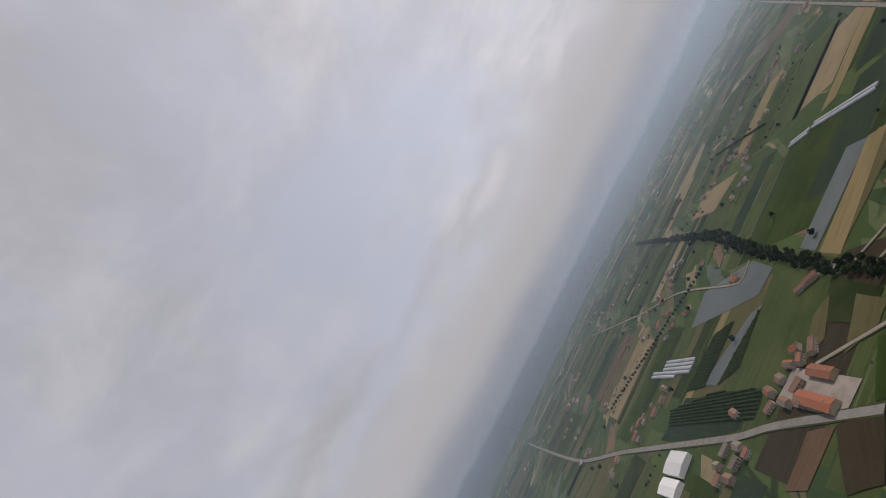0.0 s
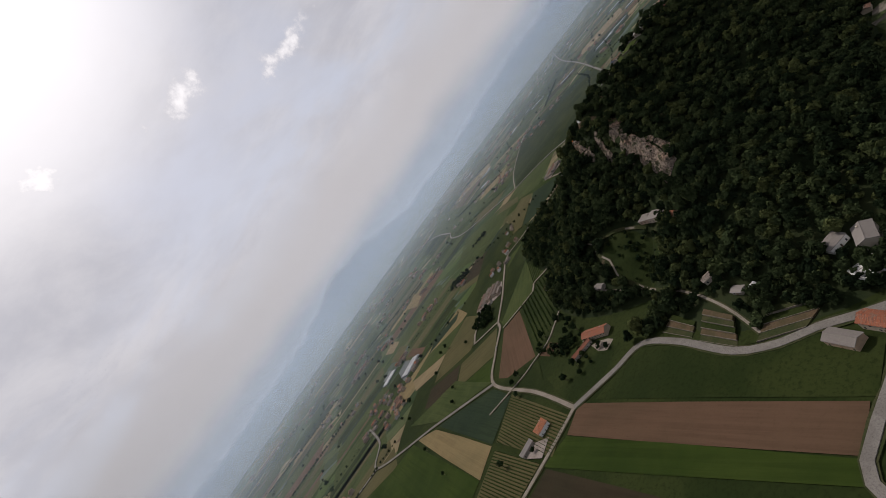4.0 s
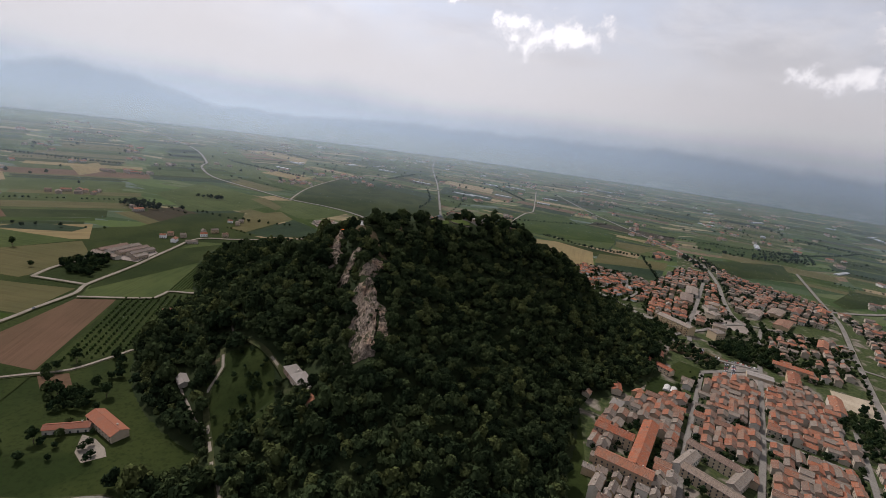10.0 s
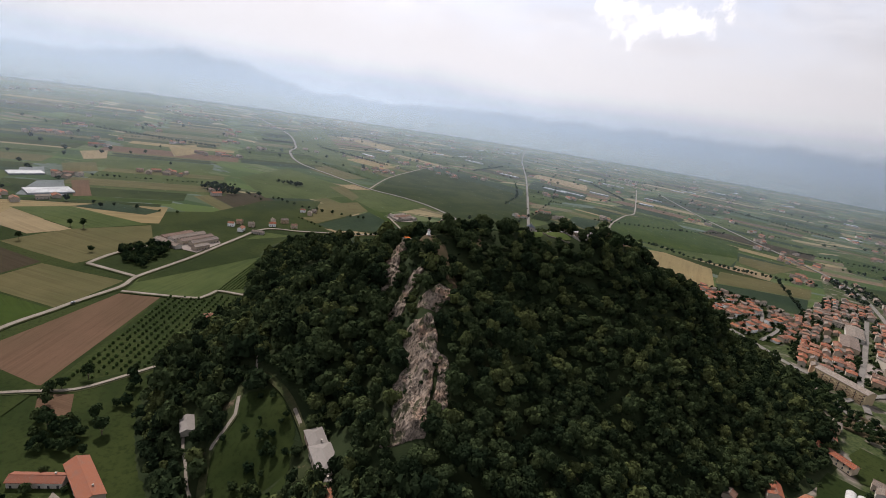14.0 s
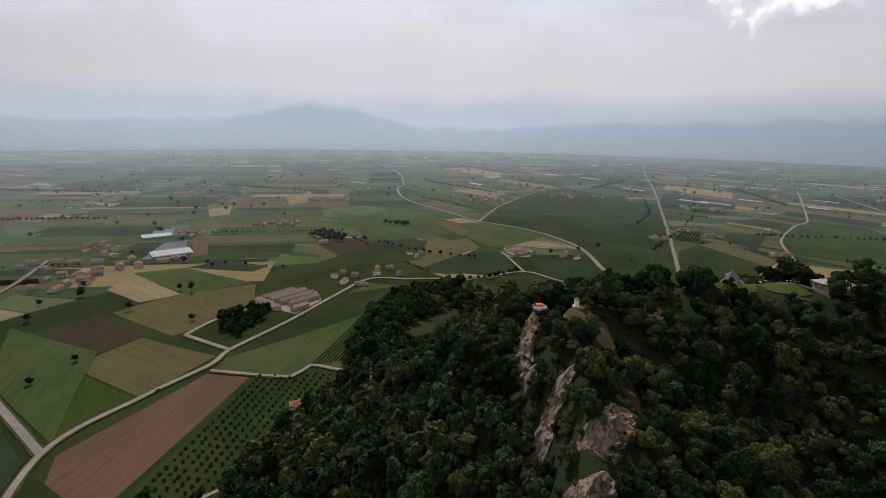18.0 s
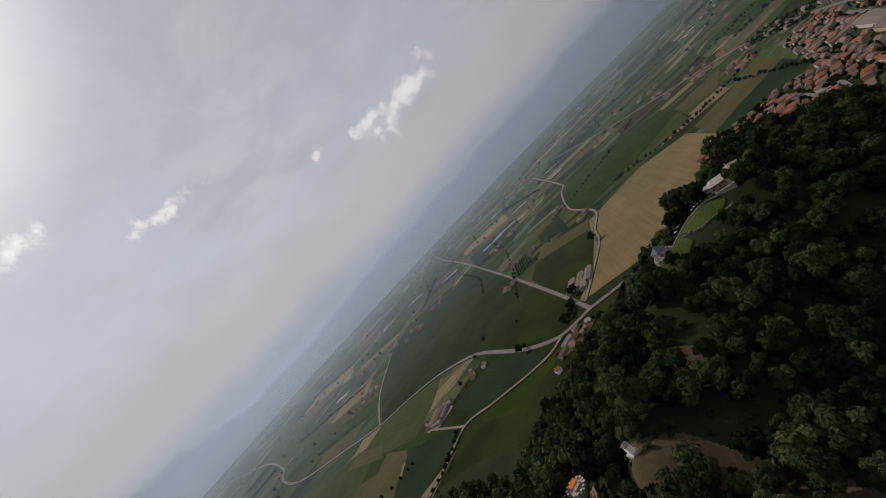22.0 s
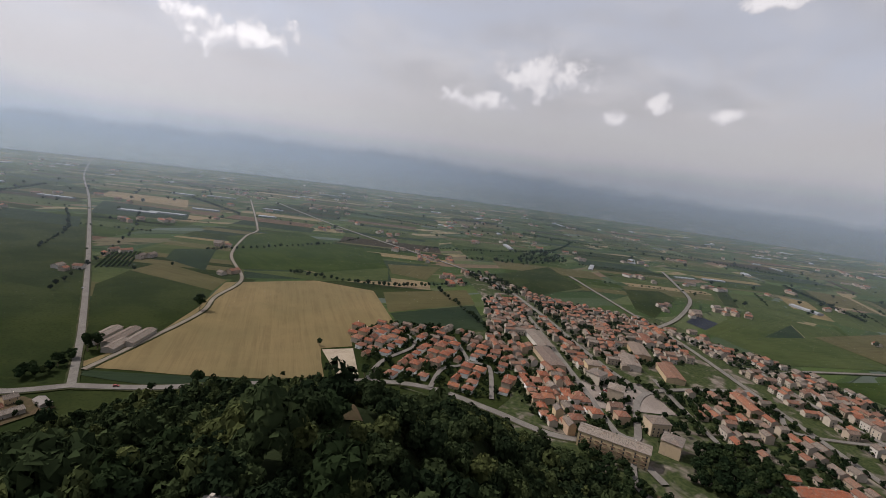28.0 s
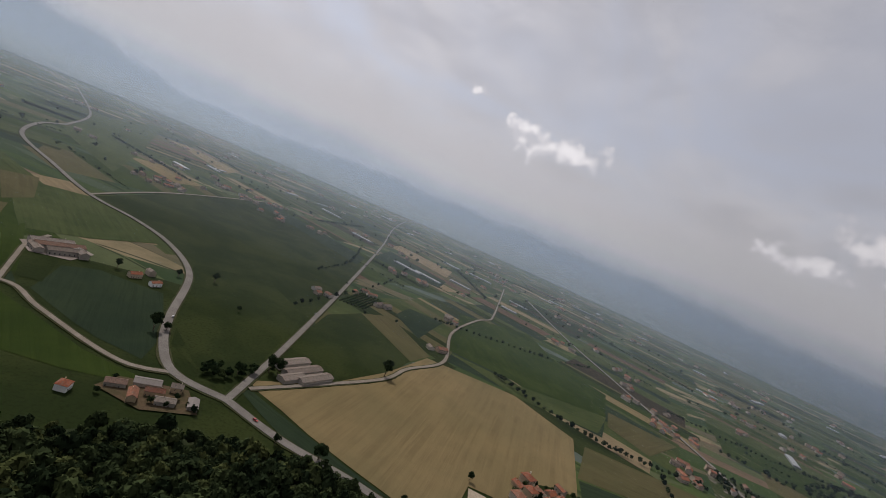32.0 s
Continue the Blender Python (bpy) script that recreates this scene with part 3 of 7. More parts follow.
# ---- fields ----
FIELDS = [
    (PLOUGHED, [(-377, 221), (-378, 337), (-341, 348), (-302, 199), (-332, 185)]),
    (GRASS, [(-339, 346), (-306, 357), (-273, 387), (-252, 250), (-297, 199)]),
    (CROP, [(-393, 376), (-388, 609), (-349, 618), (-309, 542), (-279, 397), (-310, 391), (-312, 366), (-378, 343)]),
    (TAN, [(-671, 430), (-706, 488), (-573, 463), (-593, 420)]),
    (FALLOW, [(-598, 326), (-596, 377), (-500, 362), (-499, 293), (-537, 295)]),
    (OLIVE, [(-495, 293), (-496, 359), (-398, 363), (-392, 288)]),
    (BRIGHT, [(-522, 288), (-493, 290), (-390, 284), (-397, 225)]),
    (OLIVE, [(-588, 386), (-577, 462), (-523, 536), (-473, 484), (-470, 385), (-473, 375)]),
    (CROP, [(-712, 491), (-669, 544), (-529, 537), (-575, 464)]),
    (DARK, [(-669, 544), (-656, 597), (-568, 607), (-568, 574)]),
    (SHEET, [(-837, 630), (-822, 665), (-720, 584), (-769, 542)]),
    (SHEET, [(-947, 688), (-935, 724), (-889, 687), (-895, 644)]),
    (OLIVE, [(-957, 777), (-938, 839), (-858, 770), (-879, 713)]),
    (PLOUGHED, [(-814, 672), (-802, 697), (-704, 611), (-716, 589)]),
    (TAN, [(-1067, 917), (-1055, 982), (-966, 893), (-978, 846)]),
    (WHEAT, [(-1056, 1186), (-1067, 1312), (-945, 1178), (-930, 1059)]),
    (GRASS, [(-442, 494), (-345, 616), (-324, 529), (-386, 365)]),
    (TAN, [(-329, 691), (-298, 707), (-224, 728), (-285, 670)]),
    (DARK, [(-350, 708), (-314, 866), (-193, 764), (-262, 728), (-308, 692)]),
    (OLIVE, [(-483, 763), (-366, 935), (-318, 872), (-353, 712)]),
    (GRASS, [(-514, 653), (-504, 797), (-426, 878), (-381, 748), (-443, 644), (-483, 642)]),
    (CROP, [(-672, 956), (-680, 1198), (-450, 1071), (-387, 1023), (-445, 889), (-517, 817)]),
    (WHEAT, [(-683, 1594), (-654, 1686), (-492, 1631), (-502, 1509)]),
    (DARK, [(-185, 768), (-212, 832), (-192, 858), (-128, 866), (-75, 778), (-62, 732), (-102, 736), (-157, 756)]),
    (BRIGHT, [(-203, 750), (-153, 734), (-95, 714), (-50, 710), (-46, 698), (-87, 684), (-133, 676)]),
    (GRASS, [(7, 730), (-62, 772), (-145, 957), (-222, 1042), (-300, 1088), (-398, 1117), (-424, 1340), (-405, 1820), (-13, 1474), (10, 854)]),
    (GRASS, [(-166, 998), (-94, 822), (-35, 759), (8, 731), (8, 788), (-3, 979), (-82, 1060)]),
    (DARK, [(-402, 1740), (-385, 1850), (-27, 1610), (-24, 1470)]),
    (GRASS, [(15, 865), (17, 1024), (55, 1098), (146, 977), (120, 892), (73, 832)]),
    (OLIVE, [(55, 1098), (97, 1151), (173, 1029), (146, 977)]),
    (DARK, [(105, 1177), (125, 1262), (196, 1266), (152, 1092)]),
    (BRIGHT, [(218, 1169), (321, 1451), (536, 1246), (470, 1082), (331, 1067)]),
    (DARK, [(199, 1041), (222, 1157), (330, 1062), (466, 1073), (433, 998), (309, 1024)]),
    (TAN, [(-12, 2085), (19, 2242), (238, 2119), (212, 1902)]),
    (DARK, [(-16, 1682), (4, 1949), (210, 1803), (183, 1635)]),
    (CROP, [(-228, 1022), (-300, 1068), (-395, 1100), (-440, 1060), (-385, 960), (-300, 880), (-262, 930)]),
    (OLIVE, [(-486, 1046), (-463, 1086), (-384, 990), (-381, 941)]),
    (BRIGHT, [(-298, 857), (-310, 898), (-214, 787), (-218, 775)]),
    (GRASS, [(-270, 855), (-244, 878), (-190, 785), (-208, 778)]),
    (WHEAT, [(-1085, 2432), (-1051, 2507), (-734, 2378), (-667, 2110)]),
    (CROP, [(-1188, 2118), (-1455, 2979), (-752, 1750), (-532, 1336), (-834, 1563)]),
    (WHEAT, [(13, 767), (67, 814), (120, 905), (169, 1018), (304, 1017), (373, 947), (332, 803), (265, 790), (248, 741), (214, 744), (194, 680), (152, 690), (79, 724), (20, 757)]),
    (DARK, [(14, 745), (20, 752), (79, 722), (152, 688), (192, 679), (119, 694), (61, 709)]),
    (OLIVE, [(386, 938), (546, 930), (503, 851), (345, 842)]),
    (DARK, [(345, 838), (499, 846), (442, 744), (333, 791)]),
    (BRIGHT, [(241, 1415), (433, 1522), (485, 1110), (322, 1082), (199, 1100)]),
    (CROP, [(198, 1093), (319, 1071), (480, 1101), (430, 1007), (307, 1013)]),
    (OLIVE, [(496, 1134), (609, 1105), (508, 1003), (465, 1057)]),
    (GRASS, [(652, 1022), (940, 1100), (839, 910), (670, 881)]),
    (FOIL, [(918, 712), (842, 690), (819, 610), (889, 609)]),
    (GRASS, [(951, 887), (1045, 858), (1008, 800), (794, 720), (806, 763)]),
    (BRIGHT, [(772, 470), (965, 405), (1230, 330), (1000, 220), (740, 340)]),
    (CROP, [(785, 520), (965, 440), (1030, 560), (900, 600), (800, 600)]),
    (OLIVE, [(1035, 565), (970, 436), (1180, 380), (1260, 520)]),
    (GRASS, [(720, 500), (764, 486), (741, 433), (686, 449)]),
    (CROP, [(814, 648), (803, 584), (1386, 652), (1164, 717)]),
    (PLOUGHED, [(-239, 70), (-53, -69), (-72, -90), (-257, 44)]),
    (BRIGHT, [(-258, 43), (-73, -91), (-77, -104), (-289, 28)]),
    (GRASS, [(-219, 60), (-161, 80), (-130, 51), (-97, 8), (-71, -8), (-50, -16), (-28, -43), (-49, -69)]),
    (FALLOW, [(-351, -29), (-285, 24), (-125, -100), (-163, -116), (-220, -120), (-239, -125)]),
    (CROP, [(-355, -33), (-242, -126), (-389, -104)]),
    (WHEAT, [(-587, 250), (-530, 234), (-375, 105), (-390, 69)]),
    (DARK, [(-524, 237), (-386, 207), (-346, 164), (-374, 107)]),
    (BRIGHT, [(-601, 250), (-391, 69), (-411, 32), (-654, 127), (-733, 219), (-648, 230)]),
    (FALLOW, [(-639, 118), (-493, 51), (-631, -42), (-687, -11)]),
    (BRIGHT, [(-485, 36), (-469, 14), (-521, -68), (-615, -46)]),
    (OLIVE, [(-344, 164), (-253, 65), (-277, 32), (-367, 106)]),
    (OLIVE, [(-367, 95), (-294, 34), (-359, -14), (-403, 26)]),
    (GRASS, [(-375, 205), (-299, 197), (-288, 145), (-223, 80), (-248, 77)]),
    (CROP, [(-638, 314), (-502, 320), (-392, 226), (-528, 249)]),
    (FALLOW, [(-354, -124), (-268, -138), (-244, -162), (-284, -187)]),
    (GRASS, [(-395, -113), (-358, -124), (-296, -189), (-360, -208), (-409, -222)]),
    (CROP, [(-665, -54), (-417, -110), (-424, -155), (-520, -137), (-717, -158)]),
    (PLOUGHED, [(-548, -148), (-521, -148), (-440, -278), (-470, -286)]),
    (CROP, [(-672, -150), (-558, -147), (-477, -287), (-506, -295)]),
    (OLIVE, [(-736, -167), (-676, -176), (-616, -323), (-666, -332)]),
    (SHEET, [(-789, -196), (-744, -181), (-674, -329), (-721, -336)]),
    (GRASS, [(-540, -107), (-480, -97), (-420, -165), (-431, -272), (-466, -234)]),
    (DARK, [(-662, -32), (-624, 96), (-498, 39), (-573, -23)]),
    (TAN, [(-1547, -357), (-1310, -270), (-1310, -379), (-1504, -439)]),
    (TAN, [(-2104, -451), (-2178, -207), (-2079, -219), (-1869, -415)]),
    (WHEAT, [(-985, -139), (-1119, 84), (-1056, 66), (-960, -115)]),
    (GRASS, [(-598, -341), (-506, -324), (-489, -358), (-565, -388)]),
    (OLIVE, [(-456, -329), (-415, -309), (-367, -337), (-416, -355)]),
    (SHEET, [(-852, -393), (-762, -379), (-747, -422), (-932, -567), (-988, -504)]),
    (DARK, [(-737, -704), (-751, -622), (-584, -505), (-557, -539), (-609, -600)]),
    (FALLOW, [(-432, -439), (-401, -398), (-352, -434), (-370, -464)]),
    (PLOUGHED, [(-456, -465), (-431, -440), (-405, -493), (-426, -515)]),
    (OLIVE, [(-533, -433), (-580, -387), (-580, -358), (-532, -395)]),
    (SHEET, [(-730, -449), (-714, -424), (-682, -552), (-725, -578)]),
    (DARK, [(-805, -524), (-767, -475), (-714, -575), (-765, -617)]),
    (DARK, [(-675, -560), (-568, -484), (-545, -514), (-740, -675), (-775, -665)]),
    (WHEAT, [(-747, -179), (-719, -163), (-614, -318), (-662, -330)]),
    (FALLOW, [(-451, -346), (-423, -315), (-365, -348), (-402, -381)]),
    (BRIGHT, [(-466, -360), (-453, -347), (-400, -386), (-415, -400)]),
    (OLIVE, [(-537, -342), (-489, -329), (-474, -356), (-488, -392)]),
]
FIELD_WORDS = {
    PLOUGHED: "bare brown ploughed field with faint furrows", GRASS: "mown green meadow with darker patches", CROP: "dull green field of a low crop",
    TAN: "pale dry straw-coloured field", FALLOW: "dark brown fallow field with drill lines", OLIVE: "olive-green stubble field in stripes",
    BRIGHT: "bright green field of young crop", DARK: "dark green field of a dense crop", SHEET: "field under pale grey crop foil", FOIL: "field under black crop foil", WHEAT: "golden field of cut wheat with swaths"}


def field(mat, corners, n):
    """One field: a thin slab of ground whose rows run along its longest side."""
    pts = [Vector((x, y)) for x, y in corners]
    sides = [pts[(i + 1) % len(pts)] - pts[i] for i in range(len(pts))]
    long = max(sides, key=lambda s: s.length)
    turn = math.atan2(long.y, long.x)
    mid = sum(pts, Vector((0, 0))) / len(pts)
    c, s = math.cos(-turn), math.sin(-turn)
    bm = bmesh.new()
    top = 0.10 + 0.008 * n
    vs = []
    for i, p in enumerate(pts):
        # edges are never quite straight: one extra point on each side
        q = pts[(i + 1) % len(pts)]
        for at in (p, (p + q) / 2 + Vector(((q - p).y, -(q - p).x)).normalized() * random.uniform(-1.2, 1.2)):
            d = at - mid
            vs.append(bm.verts.new((d.x * c - d.y * s, d.x * s + d.y * c, 0)))
    face = bm.faces.new(vs)
    if face.normal.z < 0 or True:
        bm.normal_update()
        if face.normal.z < 0:
            face.normal_flip()
    bmesh.ops.triangulate(bm, faces=[face])
    ob = part("field", bm, mat)
    ob.matrix_world = Matrix.Translation((mid.x, mid.y, top)) @ Matrix.Rotation(turn, 4, "Z")
    return ob


for n_field, (kind_of, corners) in enumerate(FIELDS):
    tagged(field(kind_of, corners, n_field), FIELD_WORDS[kind_of], "field", kind="structure")


def near_meadows():
    """Grassland under and between the fields round the hill."""
    n = 72
    verts = [(0, 250, 0.06)] + [((660 + 25 * math.sin(5 * a)) * math.cos(a), 250 + (660 + 25 * math.sin(5 * a)) * math.sin(a), 0.06) for a in (2 * math.pi * k / n for k in range(n))]
    tagged(mesh_of("meadow", verts, [(0, 1 + k, 1 + (k + 1) % n) for k in range(n)], GRASS), "green grassland between the fields", "meadow", kind="structure")


near_meadows()

# ---- narrow strips of the wider plain ----
STRIP_KINDS = [GRASS] * 5 + [CROP] * 14 + [DARK] * 4 + [OLIVE] * 6 + [BRIGHT] * 5 + [TAN] + [WHEAT] + [FALLOW, PLOUGHED]
HEDGES = []


def far_strips():
    """Blocks of long strips side by side; one sheet for each crop and each lie of the land."""
    dice = random.Random(23)
    sheets = collections.defaultdict(lambda: ([], []))
    outlines = [(min(x for x, y in c), max(x for x, y in c), min(y for x, y in c), max(y for x, y in c)) for k, c in FIELDS]
    for lie, chosen in ((-30, lambda x, y: y > 760 and x > -600), (30, lambda x, y: y <= 760 and x > 0), (-61, lambda x, y: y < 60 and x <= 0), (34, lambda x, y: x <= 0 and not (y > 760 and x > -600) and y >= 60)):
        c, s = math.cos(radians(lie)), math.sin(radians(lie))
        for i in range(-11, 12):
            for j in range(-16, 17):
                u0, v0 = i * 330 + dice.uniform(-60, 60), j * 215
                x, y = u0 * c - v0 * s, 250 + u0 * s + v0 * c
                far = math.hypot(x, y - 250)
                if not chosen(x, y) or far > 3500 or far < 640 or (80 < x < 1000 and -100 < y < 900):
                    continue
                if dice.random() < 0.38:
                    HEDGES.append((x - 150 * c, y - 150 * s, lie, 300))
                v = -105.0
                long = dice.uniform(120, 165)
                while v < 100:
                    wide = dice.choice((14, 20, 30, 42, 60, 80, 100))
                    half = long * dice.uniform(0.75, 1.0)
                    mat = dice.choice(STRIP_KINDS)
                    verts, faces = sheets[(mat, lie)]
                    a, b = u0 + dice.uniform(-12, 12), v0 + v
                    k = len(verts)
                    verts += [(a - half, b, 0), (a + half, b + dice.uniform(-4, 4), 0), (a + half, b + wide - 1.0, 0), (a - half, b + wide - 1.0, 0)]
                    faces.append((k, k + 1, k + 2, k + 3))
                    v += wide
    for n_sheet, ((mat, lie), (verts, faces)) in enumerate(sheets.items()):
        ob = mesh_of("field_strips", verts, faces, mat)
        ob.matrix_world = Matrix.Translation((0, 250, 0.03 + 0.001 * n_sheet)) @ Matrix.Rotation(radians(lie), 4, "Z")
        tagged(ob, "narrow " + FIELD_WORDS[mat].split(" with ")[0].replace("field", "strip fields"), "fields", kind="stuff")


far_strips()

# ---- roads ----
def smooth_line(pts, step=8.0):
    """Points along a soft curve through the given ones, about step metres apart."""
    pts = [Vector(p) for p in pts]
    out = []
    for i in range(len(pts) - 1):
        a, b = pts[i], pts[i + 1]
        p0, p3 = pts[max(i - 1, 0)], pts[min(i + 2, len(pts) - 1)]
        k = max(2, int((b - a).length / step))
        for j in range(k):
            t = j / k
            m0, m1 = (b - p0) * 0.5, (p3 - a) * 0.5
            limit = (b - a).length * 1.2
            m0 = m0 * min(1, limit / max(m0.length, 1e-6))
            m1 = m1 * min(1, limit / max(m1.length, 1e-6))
            out.append((2 * t**3 - 3 * t**2 + 1) * a + (t**3 - 2 * t**2 + t) * m0 + (3 * t**2 - 2 * t**3) * b + (t**3 - t**2) * m1)
    return out + [pts[-1]]


ROAD_LINES = []
road_count = 0


def road(pts, width, mat, label, lift=0.0, verge=1.5, name="road", on_hill=False):
    """A road as a strip with a low kerbless edge, and a worn verge under it."""
    global road_count
    road_count += 1
    line = smooth_line(pts)
    ROAD_LINES.append((np.array([tuple(p) for p in line]), width))
    for half, m, z, words, nm in ((width / 2 + verge, VERGE, 0.85 + 0.004 * road_count, "rough grass verge beside the road", "verge"), (width / 2, mat, 1.15 + 0.01 * road_count, label, name)):
        if nm == "verge" and verge <= 0:
            continue
        verts, faces = [], []
        for i, p in enumerate(line):
            d = (line[min(i + 1, len(line) - 1)] - line[max(i - 1, 0)]).normalized()
            side = Vector((d.y, -d.x)) * (half * (1 + 0.12 * random.uniform(-1, 1) * (nm == "verge")))
            for q, down in ((p - side * 1.02, 0.5), (p - side, 0), (p + side, 0), (p + side * 1.02, 0.5)):
                if on_hill:
                    verts.append((q.x, q.y, max(gz(q.x, q.y), gz(p.x, p.y)) + (0.35 if nm == "verge" else 0.6) + 0.4 * lift - down))
                else:
                    verts.append((q.x, q.y, z + lift - down))
        for i in range(len(line) - 1):
            for k in range(3):
                a = 4 * i + k
                faces.append((a, a + 1, a + 5, a + 4))
        tagged(mesh_of(nm, verts, faces, m), words, "road" if nm != "verge" else "verge", kind="structure")


LANE, HIGHWAY, TRACK = "pale grey asphalt country lane", "broad grey asphalt road with worn edges", "dusty unpaved farm track"
road([(-207, -139), (-401, -107), (-726, -29), (-3229, 589)], 6.5, ASPHALT, HIGHWAY)
road([(-170, -145), (-207, -139)], 6.5, ASPHALT, HIGHWAY)
road([(-401, -107), (-377, -27), (-357, -21), (-288, 32), (-245, 69)], 4.3, DUST, LANE)
road([(-245, 69), (-299, 132), (-386, 217), (-392, 290), (-388, 350), (-396, 376), (-394, 456), (-398, 544), (-396, 623), (-346, 649), (-262, 700), (-206, 760), (-157, 744), (-99, 724), (-62, 718), (-35, 731)], 4.3, DUST, LANE)
road([(-386, 217), (-534, 245), (-732, 279), (-775, 365), (-884, 472)], 5, ASPHALT, LANE)
road([(-732, 279), (-830, 240), (-900, 300), (-1000, 260)], 5, ASPHALT, LANE)
road([(-401, -107), (-411, -166), (-424, -238), (-433, -279), (-426, -292), (-450, -319), (-515, -419)], 4.3, DUST, LANE)
road([(-318, -253), (-434, -281), (-579, -325), (-659, -342)], 6, ASPHALT, LANE)
road([(-401, -398), (-505, -496), (-555, -552), (-847, -824), (-1166, -1129), (-2409, -2086)], 9, ASPHALT, HIGHWAY)
road([(-868, -397), (-846, -434), (-1169, -573), (-1456, -756), (-2260, -1225)], 4.3, DUST, LANE)
road([(-245, 69), (-192, 76), (-160, 82), (-129, 55), (-96, 11), (-70, -6), (-48, -12), (-17, -26), (30, -40), (90, -30), (146, -6)], 6, ASPHALT, LANE)
road([(-462, 381), (-397, 377)], 4.3, DUST, LANE)
road([(-462, 381), (-467, 421), (-453, 488), (-440, 540)], 4.5, DUST, TRACK)
road([(-379, 341), (-309, 364), (-307, 387), (-277, 392), (-262, 405)], 3.5, DUST, TRACK)
road([(12, 724), (-35, 731), (-68, 770), (-95, 825), (-149, 953), (-225, 1035), (-305, 1080), (-404, 1111), (-540, 1200), (-720, 1330), (-860, 1530), (-921, 1683), (-1236, 2167), (-2173, 3231)], 7.5, ASPHALT, HIGHWAY)
road([(12, 724), (12, 851), (2, 1209), (-30, 2000), (-88, 3000), (-112, 4500)], 6, ASPHALT, LANE)
road([(-206, 760), (-240, 812), (-262, 848), (-275, 890)], 3.6, DUST, LANE)
road([(12, 724), (62, 703), (119, 690), (159, 677), (226, 660), (275, 628), (303, 576), (330, 520), (388, 490)], 7.5, ASPHALT, HIGHWAY)
road([(18, 752), (69, 815), (121, 885), (144, 943), (195, 1035), (213, 1216), (280, 1420), (329, 1521), (480, 2300)], 4.5, DUST, TRACK)
road([(485, 541), (496, 592), (532, 676), (577, 771), (632, 915), (657, 1040), (648, 1180), (620, 1410), (590, 1709), (575, 2283)], 7, ASPHALT, HIGHWAY)
road([(-404, 1111), (-428, 1340), (-418, 1600), (-395, 1850)], 4.5, DUST, LANE)
road([(735, 682), (828, 702), (950, 746), (1055, 796), (1174, 889), (1343, 1026)], 7, ASPHALT, HIGHWAY)
road([(735, 682), (785, 775), (910, 1005)], 6, ASPHALT, LANE)
road([(385, 143), (448, 248), (523, 358), (592, 460), (691, 604), (735, 682)], 6.5, ASPHALT, HIGHWAY)
road([(690, 556), (717, 515), (775, 501), (873, 462), (965, 425), (1200, 350)], 5, ASPHALT, LANE)
road([(592, 460), (554, 436), (597, 398), (627, 385), (700, 372)], 5, ASPHALT, LANE)
road([(-535, -149), (-558, -197), (-579, -316)], 3.5, DUST, TRACK)
road([(-510, -170), (-530, -240), (-545, -318)], 3.5, DUST, TRACK)
road([(-401, -107), (-520, -80), (-560, -60)], 4, DUST, TRACK)
road([(-5, -28), (-14, -38), (-36, -62), (-62, -86), (-74, -104), (-60, -146)], 6, ASPHALT, LANE)
STREET = "grey town street between houses"
road([(173, 30), (195, 60), (249, 140), (311, 232), (405, 379), (470, 480), (528, 560)], 5, ASPHALT, STREET, 0.4, 0)
road([(150, 48), (160, 80), (213, 180), (320, 352)], 4.6, ASPHALT, STREET, 0.4, 0)
road([(255, 47), (334, 136), (420, 260)], 5, ASPHALT, STREET, 0.4, 0)
road([(146, -60), (146, -6), (173, 30)], 9, ASPHALT, HIGHWAY, 0.4, 0.5)
road([(189, 35), (252, 44), (330, 42), (397, 102), (385, 143)], 8, ASPHALT, HIGHWAY, 0.4, 0.5)
road([(330, 42), (480, 30), (700, 60)], 8, ASPHALT, HIGHWAY, 0.4, 0.5)
road([(517, 205), (590, 317), (644, 434), (700, 520)], 6, ASPHALT, STREET, 0.4, 0)
road([(220, 174), (249, 140), (300, 105)], 5, ASPHALT, STREET, 0.4, 0)
road([(277, 262), (311, 232), (372, 190)], 5, ASPHALT, STREET, 0.4, 0)
road([(353, 445), (381, 505), (446, 608), (550, 779)], 6, ASPHALT, STREET, 0.4, 0)
road([(381, 505), (388, 490), (485, 541), (617, 498)], 6, ASPHALT, STREET, 0.4, 0)
road([(226, 660), (261, 695), (314, 721), (324, 756)], 4.5, ASPHALT, STREET, 0.4, 0)
road([(275, 628), (310, 659), (346, 664), (375, 732)], 4.5, ASPHALT, STREET, 0.4, 0)
road([(346, 664), (362, 648), (316, 589)], 4.5, ASPHALT, STREET, 0.4, 0)
road([(405, 379), (350, 400), (330, 450), (388, 490)], 5, ASPHALT, STREET, 0.4, 0)
road([(320, 352), (405, 379)], 6, ASPHALT, STREET, 0.4, 0)
# lanes and paths on the hill
road([(-75, 10), (-83, 45), (-100, 85), (-118, 112), (-131, 135), (-144, 156), (-149, 170), (-147, 187), (-156, 206), (-150, 213), (-131, 204), (-111, 190), (-95, 174)], 2.0, DUST, "steep pale lane winding up the hill", 0.6, 1.0, on_hill=True)
road([(-150, 212), (-165, 240), (-182, 285), (-190, 308)], 1.3, DUST, "narrow pale lane on the wooded slope", 0.5, 0, on_hill=True)
road([(-131, 137), (-148, 149), (-159, 161), (-168, 170), (-179, 184)], 1.5, DUST, "narrow pale lane on the wooded slope", 0.5, 0, on_hill=True)
road([(-386, 160), (-323, 178), (-301, 190), (-278, 203), (-264, 227), (-255, 246)], 2.6, DUST, TRACK)
